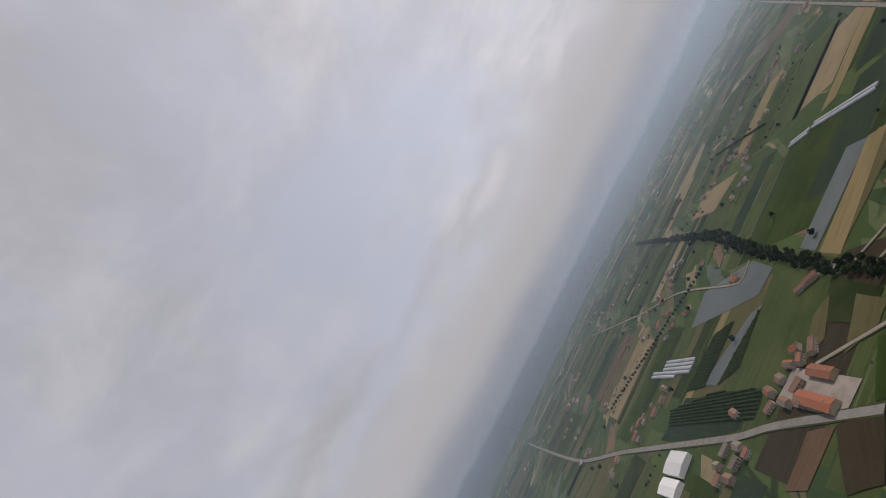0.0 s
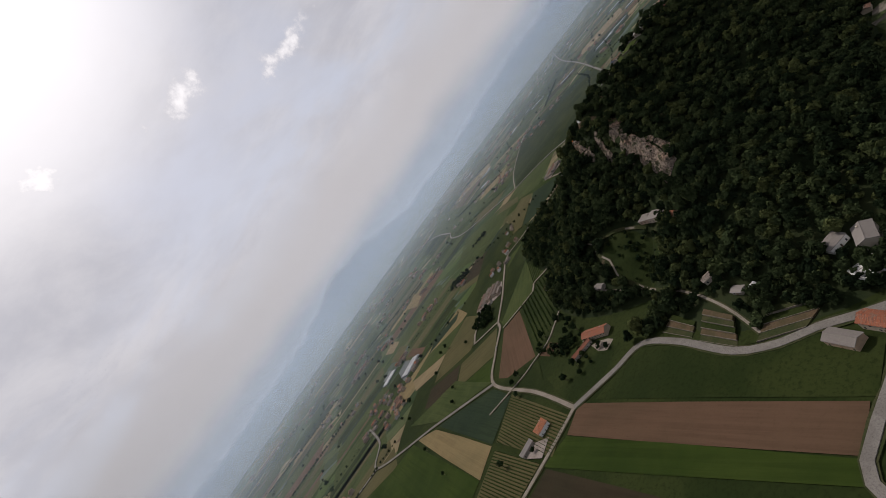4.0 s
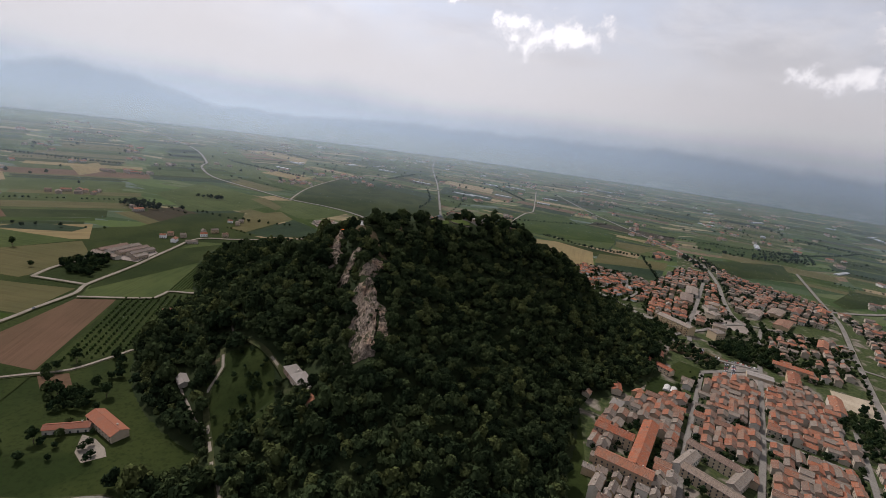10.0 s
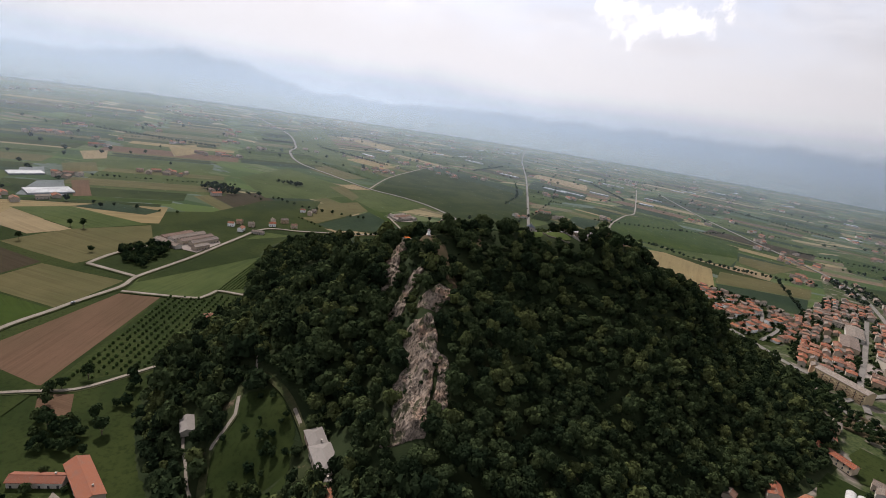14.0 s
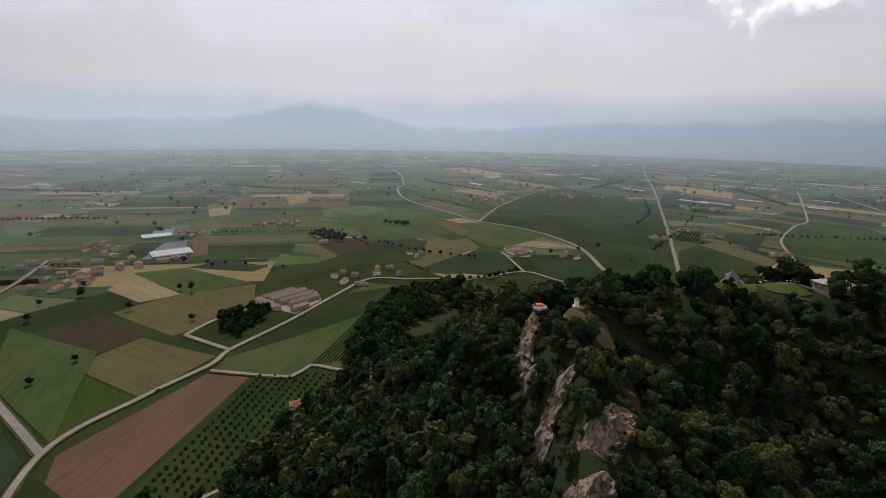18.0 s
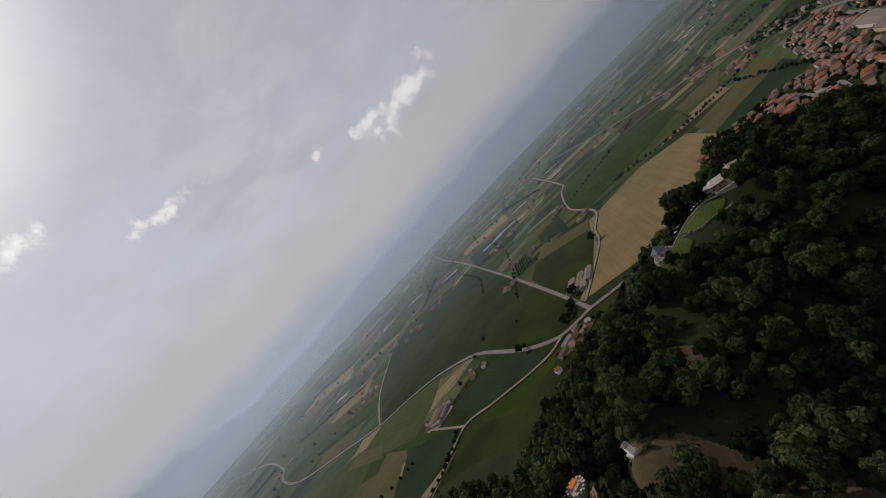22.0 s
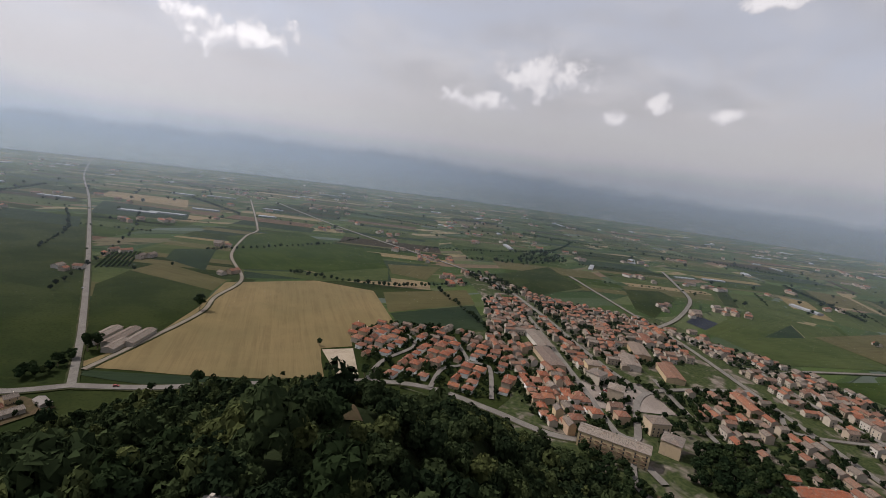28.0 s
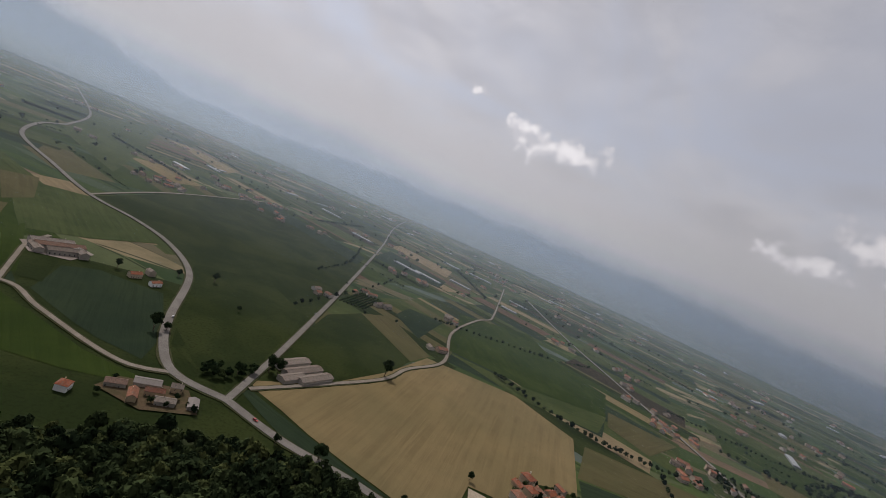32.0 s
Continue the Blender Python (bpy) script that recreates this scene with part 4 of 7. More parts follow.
road([(-40, 345), (-28, 362), (-16, 376), (2, 382), (14, 379), (24, 374.5), (32, 370), (36, 367)], 1.3, DUST, "gravel walk along the summit", 0.5, 0, on_hill=True)


def yard(pts, mat, label, z=0.72, name="yard", base=0.0):
    bm = bmesh.new()
    face = bm.faces.new([bm.verts.new((x, y, base + z)) for x, y in pts])
    bm.normal_update()
    if face.normal.z < 0:
        face.normal_flip()
    bmesh.ops.triangulate(bm, faces=[face])
    return tagged(part(name, bm, mat), label, "yard", kind="structure")


yard([(112, 66), (150, 30), (330, 20), (400, 100), (520, 150), (640, 235), (735, 360), (785, 510), (770, 600), (790, 720), (660, 880), (690, 1050), (630, 1060), (545, 880), (440, 745), (380, 750), (318, 770), (232, 668), (300, 560), (260, 400), (150, 245)], TOWN_SOIL, "gardens and yards between the town's houses", 0.62, "town_ground")
yard([(232, 668), (250, 722), (264, 786), (306, 799), (369, 778), (404, 745), (404, 690), (385, 640), (335, 585), (300, 570)], GRASS, "green gardens of the villa quarter", 0.90, "garden")
# rough grass round the southern and western foot of the hill
yard([(-250, 72), (-192, 79), (-160, 85), (-128, 58), (-94, 14), (-68, -3), (-47, -9), (-17, -23), (30, -37), (92, -27), (112, 60), (100, 150), (-60, 200), (-140, 280), (-200, 330), (-262, 300), (-248, 250), (-292, 200), (-286, 150)], GRASS, "rough green meadow at the foot of the hill", 0.80, "meadow")
yard([(214, 741), (246, 735), (225, 674), (206, 678)], SAND, "pale sandy parking ground")
yard([(466, 349), (508, 329), (481, 287), (439, 306)], SAND, "bare sandy sports ground", 1.25)
yard([(474, 272), (517, 212), (540, 260), (500, 300)], SAND, "bare sandy lot", 1.27)
yard([(385, 398), (411, 362), (390, 332), (332, 346), (360, 368)], PAVED, "wide paved market square", 1.2)
yard([(102, 55), (153, 64), (150, 36), (110, 34)], PAVED, "paved car park below the wood", 1.23)
yard([(337, 442), (379, 393), (345, 378), (301, 412)], TRODDEN, "sandy ground under park trees", 1.22)
yard([(306, 376), (335, 351), (304, 319), (275, 324), (288, 360)], GRASS, "bright green walled garden", 1.26, "garden")
yard([(228, 290), (262, 286), (276, 312), (250, 330)], GRASS, "mown lawn round the marquee", 1.25, "lawn")
yard([(405, 540), (470, 500), (500, 560), (430, 590)], PAVED, "paved forecourt", 1.24)


# ---- rock ----
def rough_noise(x, y, z, scale):
    return noise.noise(Vector((x, y, z)) * scale)


def facet(x, y, z, size):
    """Height of a tilted block face: cells of one size, each with its own level and slope, from -0.5 to 0.5."""
    q = Vector((x, y, z)) / size
    c = noise.cell_vector(q)
    fx, fy = q.x - math.floor(q.x) - 0.5, q.y - math.floor(q.y) - 0.5
    return 0.6 * (c.x - 0.5) + 0.8 * fx * (c.y - 0.5) + 0.8 * fy * (c.z - 0.5)


def rock_outcrop(line, half, bulge, label):
    """Blocky bare rock that follows a line down the slope: a broken fin of tilted faces, steeper to the west."""
    pts = smooth_line(line, 0.95)
    cols = max(8, int(half * 2 / 0.9))
    verts = []
    for i, p in enumerate(pts):
        d = (pts[min(i + 1, len(pts) - 1)] - pts[max(i - 1, 0)]).normalized()
        end = min(1.0, min(i, len(pts) - 1 - i) / 7.0)
        for k in range(cols + 1):
            u = 2 * k / cols - 1
            wide = half * (0.80 + 0.75 * rough_noise(i * 0.11, (u > 0) * 5.0, 3.0, 1.0))
            q = p + Vector((d.y, -d.x)) * (u * wide)
            z = gz(q.x, q.y)
            crest = 0.25 + 0.35 * rough_noise(i * 0.07, 1.0, 9.0, 1.0)
            fall = max(0.0, 1 - (abs(u - crest) / (1 + abs(crest))) ** 1.6)
            lift = bulge * (0.55 + 0.75 * fall) * end * (1.0 if abs(u) < 0.97 else 0.0)
            a, b = q.x * 0.86 + q.y * 0.5, -q.x * 0.5 + q.y * 0.86
            ribs = noise.ridged_multi_fractal(Vector((q.x * 0.11, q.y * 0.045, z * 0.02)), 0.9, 2.2, 5, 0.95, 2.0)
            step = 3.4 * (ribs - 1.1) + 2.2 * facet(a + 4 * rough_noise(q.x, q.y, z, 0.1), b, z * 0.5, 4.3) + 1.0 * facet(b, a + 2 * rough_noise(q.y, q.x, z, 0.2), z, 1.7)
            cell = noise.cell_vector(Vector((a, b, z)) / 2.9)
            verts.append((q.x + 0.9 * (cell.y - 0.5), q.y + 0.9 * (cell.z - 0.5), z + lift + step * min(1.0, lift / 3.0) - (2.5 if lift <= 0 else 0)))
    w_ = cols + 1
    root = tagged(new("rock_outcrop"), label, "rock", group="rocks on the ridge")
    # the face falls into blocks, parted at the clefts
    long, wide = 9, max(4, cols // 3)
    for i0 in range(0, len(pts) - 1, long):
        for k0 in range(0, cols, wide):
            i1, k1 = min(i0 + long, len(pts) - 1), min(k0 + wide, cols)
            block = [verts[i * w_ + k] for i in range(i0, i1 + 1) for k in range(k0, k1 + 1)]
            m_ = k1 - k0 + 1
            mesh_of("rock_block", block, [(i * m_ + k, i * m_ + k + 1, (i + 1) * m_ + k + 1, (i + 1) * m_ + k) for i in range(i1 - i0) for k in range(k1 - k0)], ROCK, root)
    return root


ROCKS = [([(-38, 160), (-42, 176), (-45, 196), (-49, 212), (-52, 224)], 12, 3.4, "long pale bare crag with cracks running down the ridge"),
         ([(-28, 178), (-30, 192), (-35, 208)], 5.0, 2.0, "broken sunlit rock slabs beside the crag"),
         ([(-73, 238), (-71, 252), (-66, 266)], 6.0, 2.6, "grey rock buttress between trees"),
         ([(-52, 230), (-46, 241), (-41, 253)], 9.0, 2.4, "broken pale rock top with dry grass"),
         ([(-84, 266), (-91, 286), (-94, 306), (-91, 324)], 7.0, 3.2, "grey rounded rock wall under the summit shoulder"),
         ([(-48, 268), (-58, 280)], 3.0, 1.6, "low bare rock among grass")]
for rock in ROCKS:
    rock_outcrop(*rock)


# ---- trees ----
def ico(level):
    bm = bmesh.new()
    bmesh.ops.create_icosphere(bm, subdivisions=level, radius=1.0)
    v = np.array([tuple(p.co) for p in bm.verts])
    f = np.array([[p.index for p in face.verts] for face in bm.faces])
    bm.free()
    return v, f


CORE_V, CORE_F = ico(1)


def crown(rng, leaves, size):
    """A unit crown, foot at z=0 and about 2 high: an uneven inner mass under clumps of leaf blades. Verts and triangles."""
    clumps = []
    n = int(rng.integers(7, 11))
    for k in range(n):
        a = 2 * math.pi * (k / n + rng.uniform(-0.06, 0.06))
        r = rng.uniform(0.3, 0.68)
        clumps.append((r * math.cos(a), r * math.sin(a), rng.uniform(0.7, 1.5), rng.uniform(0.26, 0.42)))
    clumps += [(rng.uniform(-0.2, 0.2), rng.uniform(-0.2, 0.2), rng.uniform(1.45, 1.7), rng.uniform(0.34, 0.46)), (0, 0, 0.9, 0.62)]
    core = CORE_V * np.array([0.52, 0.52, 0.62]) * (1 + 0.22 * np.sin(CORE_V[:, :1] * 5 + rng.uniform(0, 6)) * np.cos(CORE_V[:, 1:2] * 4 + rng.uniform(0, 6))) + [0, 0, 1.05]
    verts, tris = [core], [CORE_F]
    per = leaves // len(clumps)
    base = len(core)
    for cx, cy, cz, cr in clumps:
        d = rng.normal(size=(per, 3))
        d[:, 2] = np.abs(d[:, 2]) * 0.9 + d[:, 2] * 0.25 + 0.1
        d /= np.linalg.norm(d, axis=1, keepdims=True)
        c = np.array([cx, cy, cz]) + d * cr * rng.uniform(0.85, 1.1, (per, 1))
        nrm = d + rng.normal(size=(per, 3)) * 0.28
        nrm /= np.linalg.norm(nrm, axis=1, keepdims=True)
        side = np.cross(nrm, rng.normal(size=(per, 3)))
        side /= np.linalg.norm(side, axis=1, keepdims=True)
        other = np.cross(nrm, side)
        s = size * rng.uniform(0.7, 1.35, (per, 1))
        blade = np.stack([c - side * s - other * s * 0.7, c + side * s - other * s * 0.6, c + other * s * 1.15], 1)
        verts.append(blade.reshape(-1, 3))
        tris.append(base + 3 * np.arange(per)[:, None] + [0, 1, 2])
        base += 3 * per
    return np.concatenate(verts), np.concatenate(tris)


RNG = np.random.default_rng(7)
DENSE = [crown(RNG, 980, 0.085) for _ in range(8)]
FINE = [crown(RNG, 420, 0.125) for _ in range(8)]
COARSE = [crown(RNG, 125, 0.215) for _ in range(8)]
LIGHT = [crown(RNG, 66, 0.29) for _ in range(8)]
SPARSE = [crown(RNG, 34, 0.36) for _ in range(8)]


def tri_mesh(name, v, t, mat, tone=0.5):
    me = bpy.data.meshes.new(name)
    me.vertices.add(len(v))
    me.vertices.foreach_set("co", np.ascontiguousarray(v, dtype=np.float32).ravel())
    me.loops.add(3 * len(t))
    me.loops.foreach_set("vertex_index", np.ascontiguousarray(t, dtype=np.int32).ravel())
    me.polygons.add(len(t))
    me.polygons.foreach_set("loop_start", np.arange(0, 3 * len(t), 3, dtype=np.int32))
    me.update(calc_edges=True)
    me.attributes.new("tone", "FLOAT", "POINT").data.foreach_set("value", np.broadcast_to(np.asarray(tone, dtype=np.float32), (len(v),)).copy())
    me.materials.append(mat)
    return me


def woods(name, places, label, category, mat=None, fine=None):
    """One mesh of many trees: places are rows of x, y, ground height, crown radius, crown height."""
    places = np.asarray(places, float)
    if not len(places):
        return None
    vs, ts, tones, base = [], [], [], 0
    turn, pick = RNG.uniform(0, 2 * math.pi, len(places)), RNG.integers(0, 8, len(places))
    for i, (x, y, z, r, h) in enumerate(places):
        v, t = (SPARSE if math.hypot(x, y - 250) > 900 else (COARSE, FINE, DENSE, LIGHT)[0 if fine is None else int(fine[i])])[pick[i]]
        c, s = math.cos(turn[i]), math.sin(turn[i])
        p = np.empty_like(v)
        p[:, 0] = x + r * (v[:, 0] * c - v[:, 1] * s)
        p[:, 1] = y + r * (v[:, 0] * s + v[:, 1] * c)
        p[:, 2] = z + h * v[:, 2] / 2
        vs.append(p)
        ts.append(t + base)
        tones.append(np.full(len(v), RNG.uniform(0, 1)))
        base += len(v)
    ob = new(name, tri_mesh(name, np.concatenate(vs), np.concatenate(ts), mat or LEAF, np.concatenate(tones)))
    return tagged(ob, label, category, kind="stuff")


def inside(pts, x, y):
    hit = np.zeros(np.shape(x), bool)
    for (x0, y0), (x1, y1) in zip(pts, pts[1:] + pts[:1]):
        cross = ((y0 > y) != (y1 > y)) & (x < (x1 - x0) * (y - y0) / (y1 - y0 + 1e-9) + x0)
        hit ^= cross
    return hit


def near_line(pts, x, y, reach):
    hit = np.zeros(np.shape(x), bool)
    for (x0, y0), (x1, y1) in zip(pts[:-1], pts[1:]):
        dx, dy = x1 - x0, y1 - y0
        s = np.clip(((x - x0) * dx + (y - y0) * dy) / (dx * dx + dy * dy + 1e-9), 0, 1)
        hit |= np.hypot(x - x0 - s * dx, y - y0 - s * dy) < reach
    return hit


CLEARINGS = [[(-146, 160), (-151, 200), (-129, 203), (-104, 182), (-92, 150), (-94, 132), (-128, 128)], [(-9, 360), (8, 357), (16, 358), (30, 356), (38, 354), (43, 359), (38, 372), (28, 376), (12, 383), (-6, 381)],
             [(-255, 455), (-245, 560), (-228, 575), (-212, 470), (-222, 430)], [(-116, 42), (-97, 64), (-78, 52), (-80, 26), (-90, 8)], [(-140, 76), (-118, 46), (-104, 58), (-122, 88)], [(-82, 4), (-52, -10), (-40, -2), (-60, 16)], [(-78, 54), (-60, 52), (-52, 38), (-68, 30)]]
GAPS = [(-54, 300, 5), (1.5, 371, 12), (44, 369, 10), (89, 412, 8), (-94, 331, 7), (-70, 295, 4), (-34, 322, 5), (-78, 157, 13), (-87, 168, 9), (-176, 182, 8), (-212, 556, 11), (-188, 312, 10), (-268, 338, 12), (-205, 141, 24), (4, 18, 12), (-8, 28, 8), (-78, 74, 7)]
PATHS = [([(-75, 299), (-57, 288), (-44, 288)], 6), ([(-28, 346), (-24, 336), (-23, 329), (-29, 317)], 5)]


def open_ground(x, y):
    """Where no tree of the wood stands."""
    free = np.zeros(np.shape(x), bool)
    for pts in CLEARINGS:
        free |= inside(pts, x, y)
    for cx, cy, r in GAPS:
        free |= np.hypot(x - cx, y - cy) < r
    for pts, reach in PATHS:
        free |= near_line(pts, x, y, reach)
    for line, half, _, _ in ROCKS:
        free |= near_line(line, x, y, half * 0.8)
    for line, width in ROAD_LINES:
        if line[:, 0].min() < 300 and line[:, 0].max() > -400 and line[:, 1].min() < 760:
            free |= near_line([tuple(p) for p in line], x, y, width / 2 + (0.4 if width < 1.5 else 2.0 if width < 3 else 3.5))
    return free


# tree gardens between the hill and the road round its southern foot
FOOT = [(-172, 92), (-158, 90), (-122, 60), (-90, 18), (-64, 2), (-44, -3), (-14, -17), (30, -30), (88, -22), (105, 40), (105, 110), (-95, 110)]


def plant_hill():
    step = 6.2
    gx, gy = np.meshgrid(np.arange(-365, 330, step), np.arange(-40, 700, step))
    x = (gx + RNG.uniform(-0.42, 0.42, gx.shape) * step).ravel()
    y = (gy + RNG.uniform(-0.42, 0.42, gx.shape) * step).ravel()
    h = hill_height(x, y)
    keep = ((h > 2.0) | inside(FOOT, x, y)) & ~open_ground(x, y)
    west = (x < -150) & (y < 270)
    keep &= ~west | (RNG.uniform(0, 1, x.shape) < 0.85)
    far_west = (x < -190) & (y >= 420)
    keep &= ~far_west | (RNG.uniform(0, 1, x.shape) < 0.7)
    keep &= ~((y < 80) & (RNG.uniform(0, 1, x.shape) < 0.10))
    x, y = x[keep], y[keep]
    z = ground_z(x, y)
    r = RNG.uniform(2.7, 5.2, len(x)) * np.where(RNG.uniform(0, 1, len(x)) < 0.12, 1.45, 1.0) * np.where(y < 60, 1.0, 1.06) * np.where(x < -90, 1.15, 1.0)
    tall = r * RNG.uniform(1.6, 2.8, len(x))
    fine = ((np.abs(x + 5) < 110) & (y > 140) & (y < 440)).astype(int) + ((np.abs(x) < 72) & (y > 222) & (y < 360))
    fine = np.maximum(fine, ((x > 0) & (x < 235) & (y > 240) & (y < 450)).astype(int))
    woods("forest", np.stack([x, y, z - 0.3, r, tall], 1), "dense dark green mixed wood covering the hill", "forest", LEAF, fine)


plant_hill()


def rock_shrubs():
    """Bushes in the clefts and along the rims of the crags."""
    spots = []
    for line, half, bulge, _ in ROCKS:
        for p in smooth_line(line, 1.6):
            for _ in range(2):
                off = half * RNG.choice((-1, 1)) * (RNG.uniform(0.0, 1.15) ** 0.45)
                x, y = p.x + off + RNG.uniform(-1, 1), p.y + RNG.uniform(-2, 2)
                if RNG.uniform() < 0.34:
                    r = RNG.uniform(0.7, 1.8)
                    spots.append((x, y, gz(x, y) + bulge * max(0.0, 1 - abs(off / half) ** 3) * 0.6, r, r * 1.8))
    for _ in range(420):
        x, y = RNG.uniform(-105, -20), RNG.uniform(215, 345)
        if RNG.uniform() < 0.75 and float(hill_height(np.array(x), np.array(y))) > 60:
            r = RNG.uniform(0.7, 1.9)
            spots.append((x, y, gz(x, y) - 0.2, r, r * 1.7))
    woods("shrubs", spots, "low green bushes among the rocks", "bushes", LEAF, None)


rock_shrubs()


def grove(pts, spacing, label="small wood of dense dark green trees", size=(3.2, 5.2), keep=0.85):
    xs, ys = [p[0] for p in pts], [p[1] for p in pts]
    gx, gy = np.meshgrid(np.arange(min(xs), max(xs), spacing), np.arange(min(ys), max(ys), spacing))
    x = (gx + RNG.uniform(-0.45, 0.45, gx.shape) * spacing).ravel()
    y = (gy + RNG.uniform(-0.45, 0.45, gx.shape) * spacing).ravel()
    k = inside(pts, x, y) & (RNG.uniform(0, 1, x.shape) < keep)
    x, y = x[k], y[k]
    r = RNG.uniform(*size, len(x))
    woods("grove", np.stack([x, y, ground_z(x, y) + 0.3, r, r * RNG.uniform(1.8, 2.4, len(x))], 1), label, "trees", LEAF_ROW)


def tree_row(pts, spacing, label="row of bushy green trees along a field edge", size=(2.2, 4.2), spread=2.0):
    line = smooth_line(pts, spacing)
    n = len(line)
    x = np.array([p[0] for p in line]) + RNG.uniform(-spread, spread, n)
    y = np.array([p[1] for p in line]) + RNG.uniform(-spread, spread, n)
    r = RNG.uniform(*size, n)
    woods("tree_row", np.stack([x, y, 0 * x + 0.3, r, r * RNG.uniform(1.8, 2.5, n)], 1), label, "trees", LEAF_ROW)


grove([(-470, 425), (-430, 398), (-410, 402), (-425, 455), (-445, 480), (-465, 470)], 6.5)
grove([(-665, 815), (-640, 850), (-580, 830), (-560, 790), (-610, 770)], 9)
grove([(-590, 980), (-575, 1000), (-520, 995), (-530, 970)], 9)
grove([(372, 436), (420, 462), (470, 440), (420, 378), (388, 400)], 6.5, "town park with tall dark green trees", (3.5, 5.5))
grove([(300, 470), (330, 500), (345, 470), (310, 440)], 7)
grove([(323, 476), (339, 438), (358, 394), (352, 366), (329, 358), (312, 398), (300, 438), (312, 470)], 6.0, "rows of park trees along a sandy walk", (2.4, 4.2), 0.72)
grove([(395, 470), (415, 520), (470, 505), (460, 470)], 8, "trees between apartment houses", (2.4, 4.0), 0.7)
grove([(421, 295), (470, 310), (414, 213), (375, 195)], 7, "dark trees in a town garden", (2.6, 4.6), 0.6)
grove([(306, 372), (330, 350), (304, 322), (280, 326), (290, 358)], 9, "shrubs in the walled garden", (1.0, 2.2), 0.5)
grove([(-490, -75), (-490, -30), (-440, -20), (-430, -80)], 12, "garden trees round farmhouses", (2.2, 4.2), 0.75)
grove([(-460, -165), (-465, -115), (-410, -112), (-415, -160)], 11, "garden trees round farmhouses", (2.0, 3.6), 0.5)
grove([(-285, -215), (-285, -165), (-215, -150), (-215, -210)], 10, "garden trees and hedges round a villa", (1.8, 3.8), 0.45)
grove([(-440, -10), (-425, 40), (-395, 40), (-420, -20)], 9, "dark trees beside the court farm", (2.4, 4.2), 0.75)
grove([(-245, 100), (-235, 165), (-215, 170), (-175, 130), (-190, 105)], 9, "trees round the farmyard", (1.8, 3.6), 0.4)
grove([(-262, 158), (-246, 176), (-226, 166), (-232, 150), (-250, 146)], 6, "clump of dark trees behind the farm", (2.6, 4.4), 0.8)
grove([(-420, 485), (-455, 560), (-470, 560), (-440, 480)], 10, "garden trees between farm buildings", (2.0, 3.6), 0.45)
grove([(-60, 672), (-60, 712), (0, 722), (5, 690)], 9, "garden trees between farm buildings", (1.6, 3.2), 0.35)
grove([(-146, 165), (-149, 198), (-130, 201), (-104, 180), (-95, 150), (-97, 134), (-126, 132)], 7, "shrubs and fruit trees on the steep meadow", (1.0, 2.6), 0.34)
grove([(-128, 138), (-122, 176), (-114, 178), (-104, 150), (-112, 132)], 5.5, "band of dark trees across the steep meadow", (2.0, 3.6), 0.7)
grove([(-190, 195), (-165, 235), (-195, 300), (-240, 250), (-215, 190)], 8, "bushes at the edge of the wood", (1.4, 3.0), 0.5)
grove([(190, 300), (215, 330), (250, 350), (240, 300), (215, 280)], 8, "walled garden with shrubs and small trees", (1.6, 3.2), 0.6)
grove([(430, 200), (460, 245), (520, 330), (500, 290), (470, 215)], 8, keep=0.6)
grove([(700, 1190), (880, 1110), (1070, 1150), (1200, 1320), (1075, 1300), (900, 1180)], 14, keep=0.5)
grove([(-40, 740), (-10, 770), (25, 800), (0, 752), (-22, 742)], 7, keep=0.6)
tree_row([(-2439, -747), (-1186, -428), (-888, -386), (-655, -345), (-514, -314), (-429, -290), (-340, -270)], 7.5, "dense line of trees along a stream", (3.5, 6.0), 6)
tree_row([(-2400, -735), (-1180, -415), (-880, -376), (-660, -338), (-520, -306)], 9, "dense line of trees along a stream", (3.5, 6.0), 6)
tree_row([(280, 1068), (386, 977), (470, 960), (568, 963)], 8, "hedgerow of bushy trees between two fields", (2.5, 4.5), 2)
tree_row([(709, 1319), (939, 1279), (1202, 1323), (1500, 1500)], 9)
tree_row([(-395, -98), (-330, -108), (-270, -119), (-215, -129)], 9, "row of round young trees along the highway", (1.8, 2.6), 0.4)
tree_row([(-395, -118), (-330, -128), (-270, -140)], 11, "row of round young trees along the highway", (1.8, 2.6), 0.4)
tree_row([(-500, 820), (-380, 790), (-300, 800)], 14)
tree_row([(-300, 662), (-250, 700), (-215, 760)], 8)
tree_row([(-25, 1000), (60, 1400), (90, 1800)], 30)
tree_row([(-660, 575), (-600, 590), (-540, 610)], 25)
tree_row([(180, 1250), (420, 1330), (560, 1420)], 12)
tree_row([(490, 935), (440, 740)], 9)
tree_row([(498, 560), (482, 520), (462, 470)], 6, "tall dark pines along a forecourt", (3.0, 4.4), 3.0)
tree_row([(512, 540), (496, 505), (484, 484)], 6, "tall dark pines along a forecourt", (3.0, 4.4), 3.0)
tree_row([(400, 175), (455, 270), (530, 378), (600, 480)], 13, "trees beside the main road", (2.2, 3.8), 2.0)
grove([(527, 436), (540, 404), (497, 380), (467, 385), (503, 428)], 9, "trees and meadow in a town garden", (2.0, 4.0), 0.55)
grove([(330, 492), (360, 520), (400, 540), (392, 515), (350, 470)], 7, "trees round the apartment block", (2.2, 4.0), 0.6)
tree_row([(-64, 1250), (-40, 1440), (-60, 1700)], 16)
tree_row([(-290, 195), (-260, 170), (-240, 205), (-262, 230)], 7, "clump of dark trees at the field corner", (3.0, 5.0), 4)
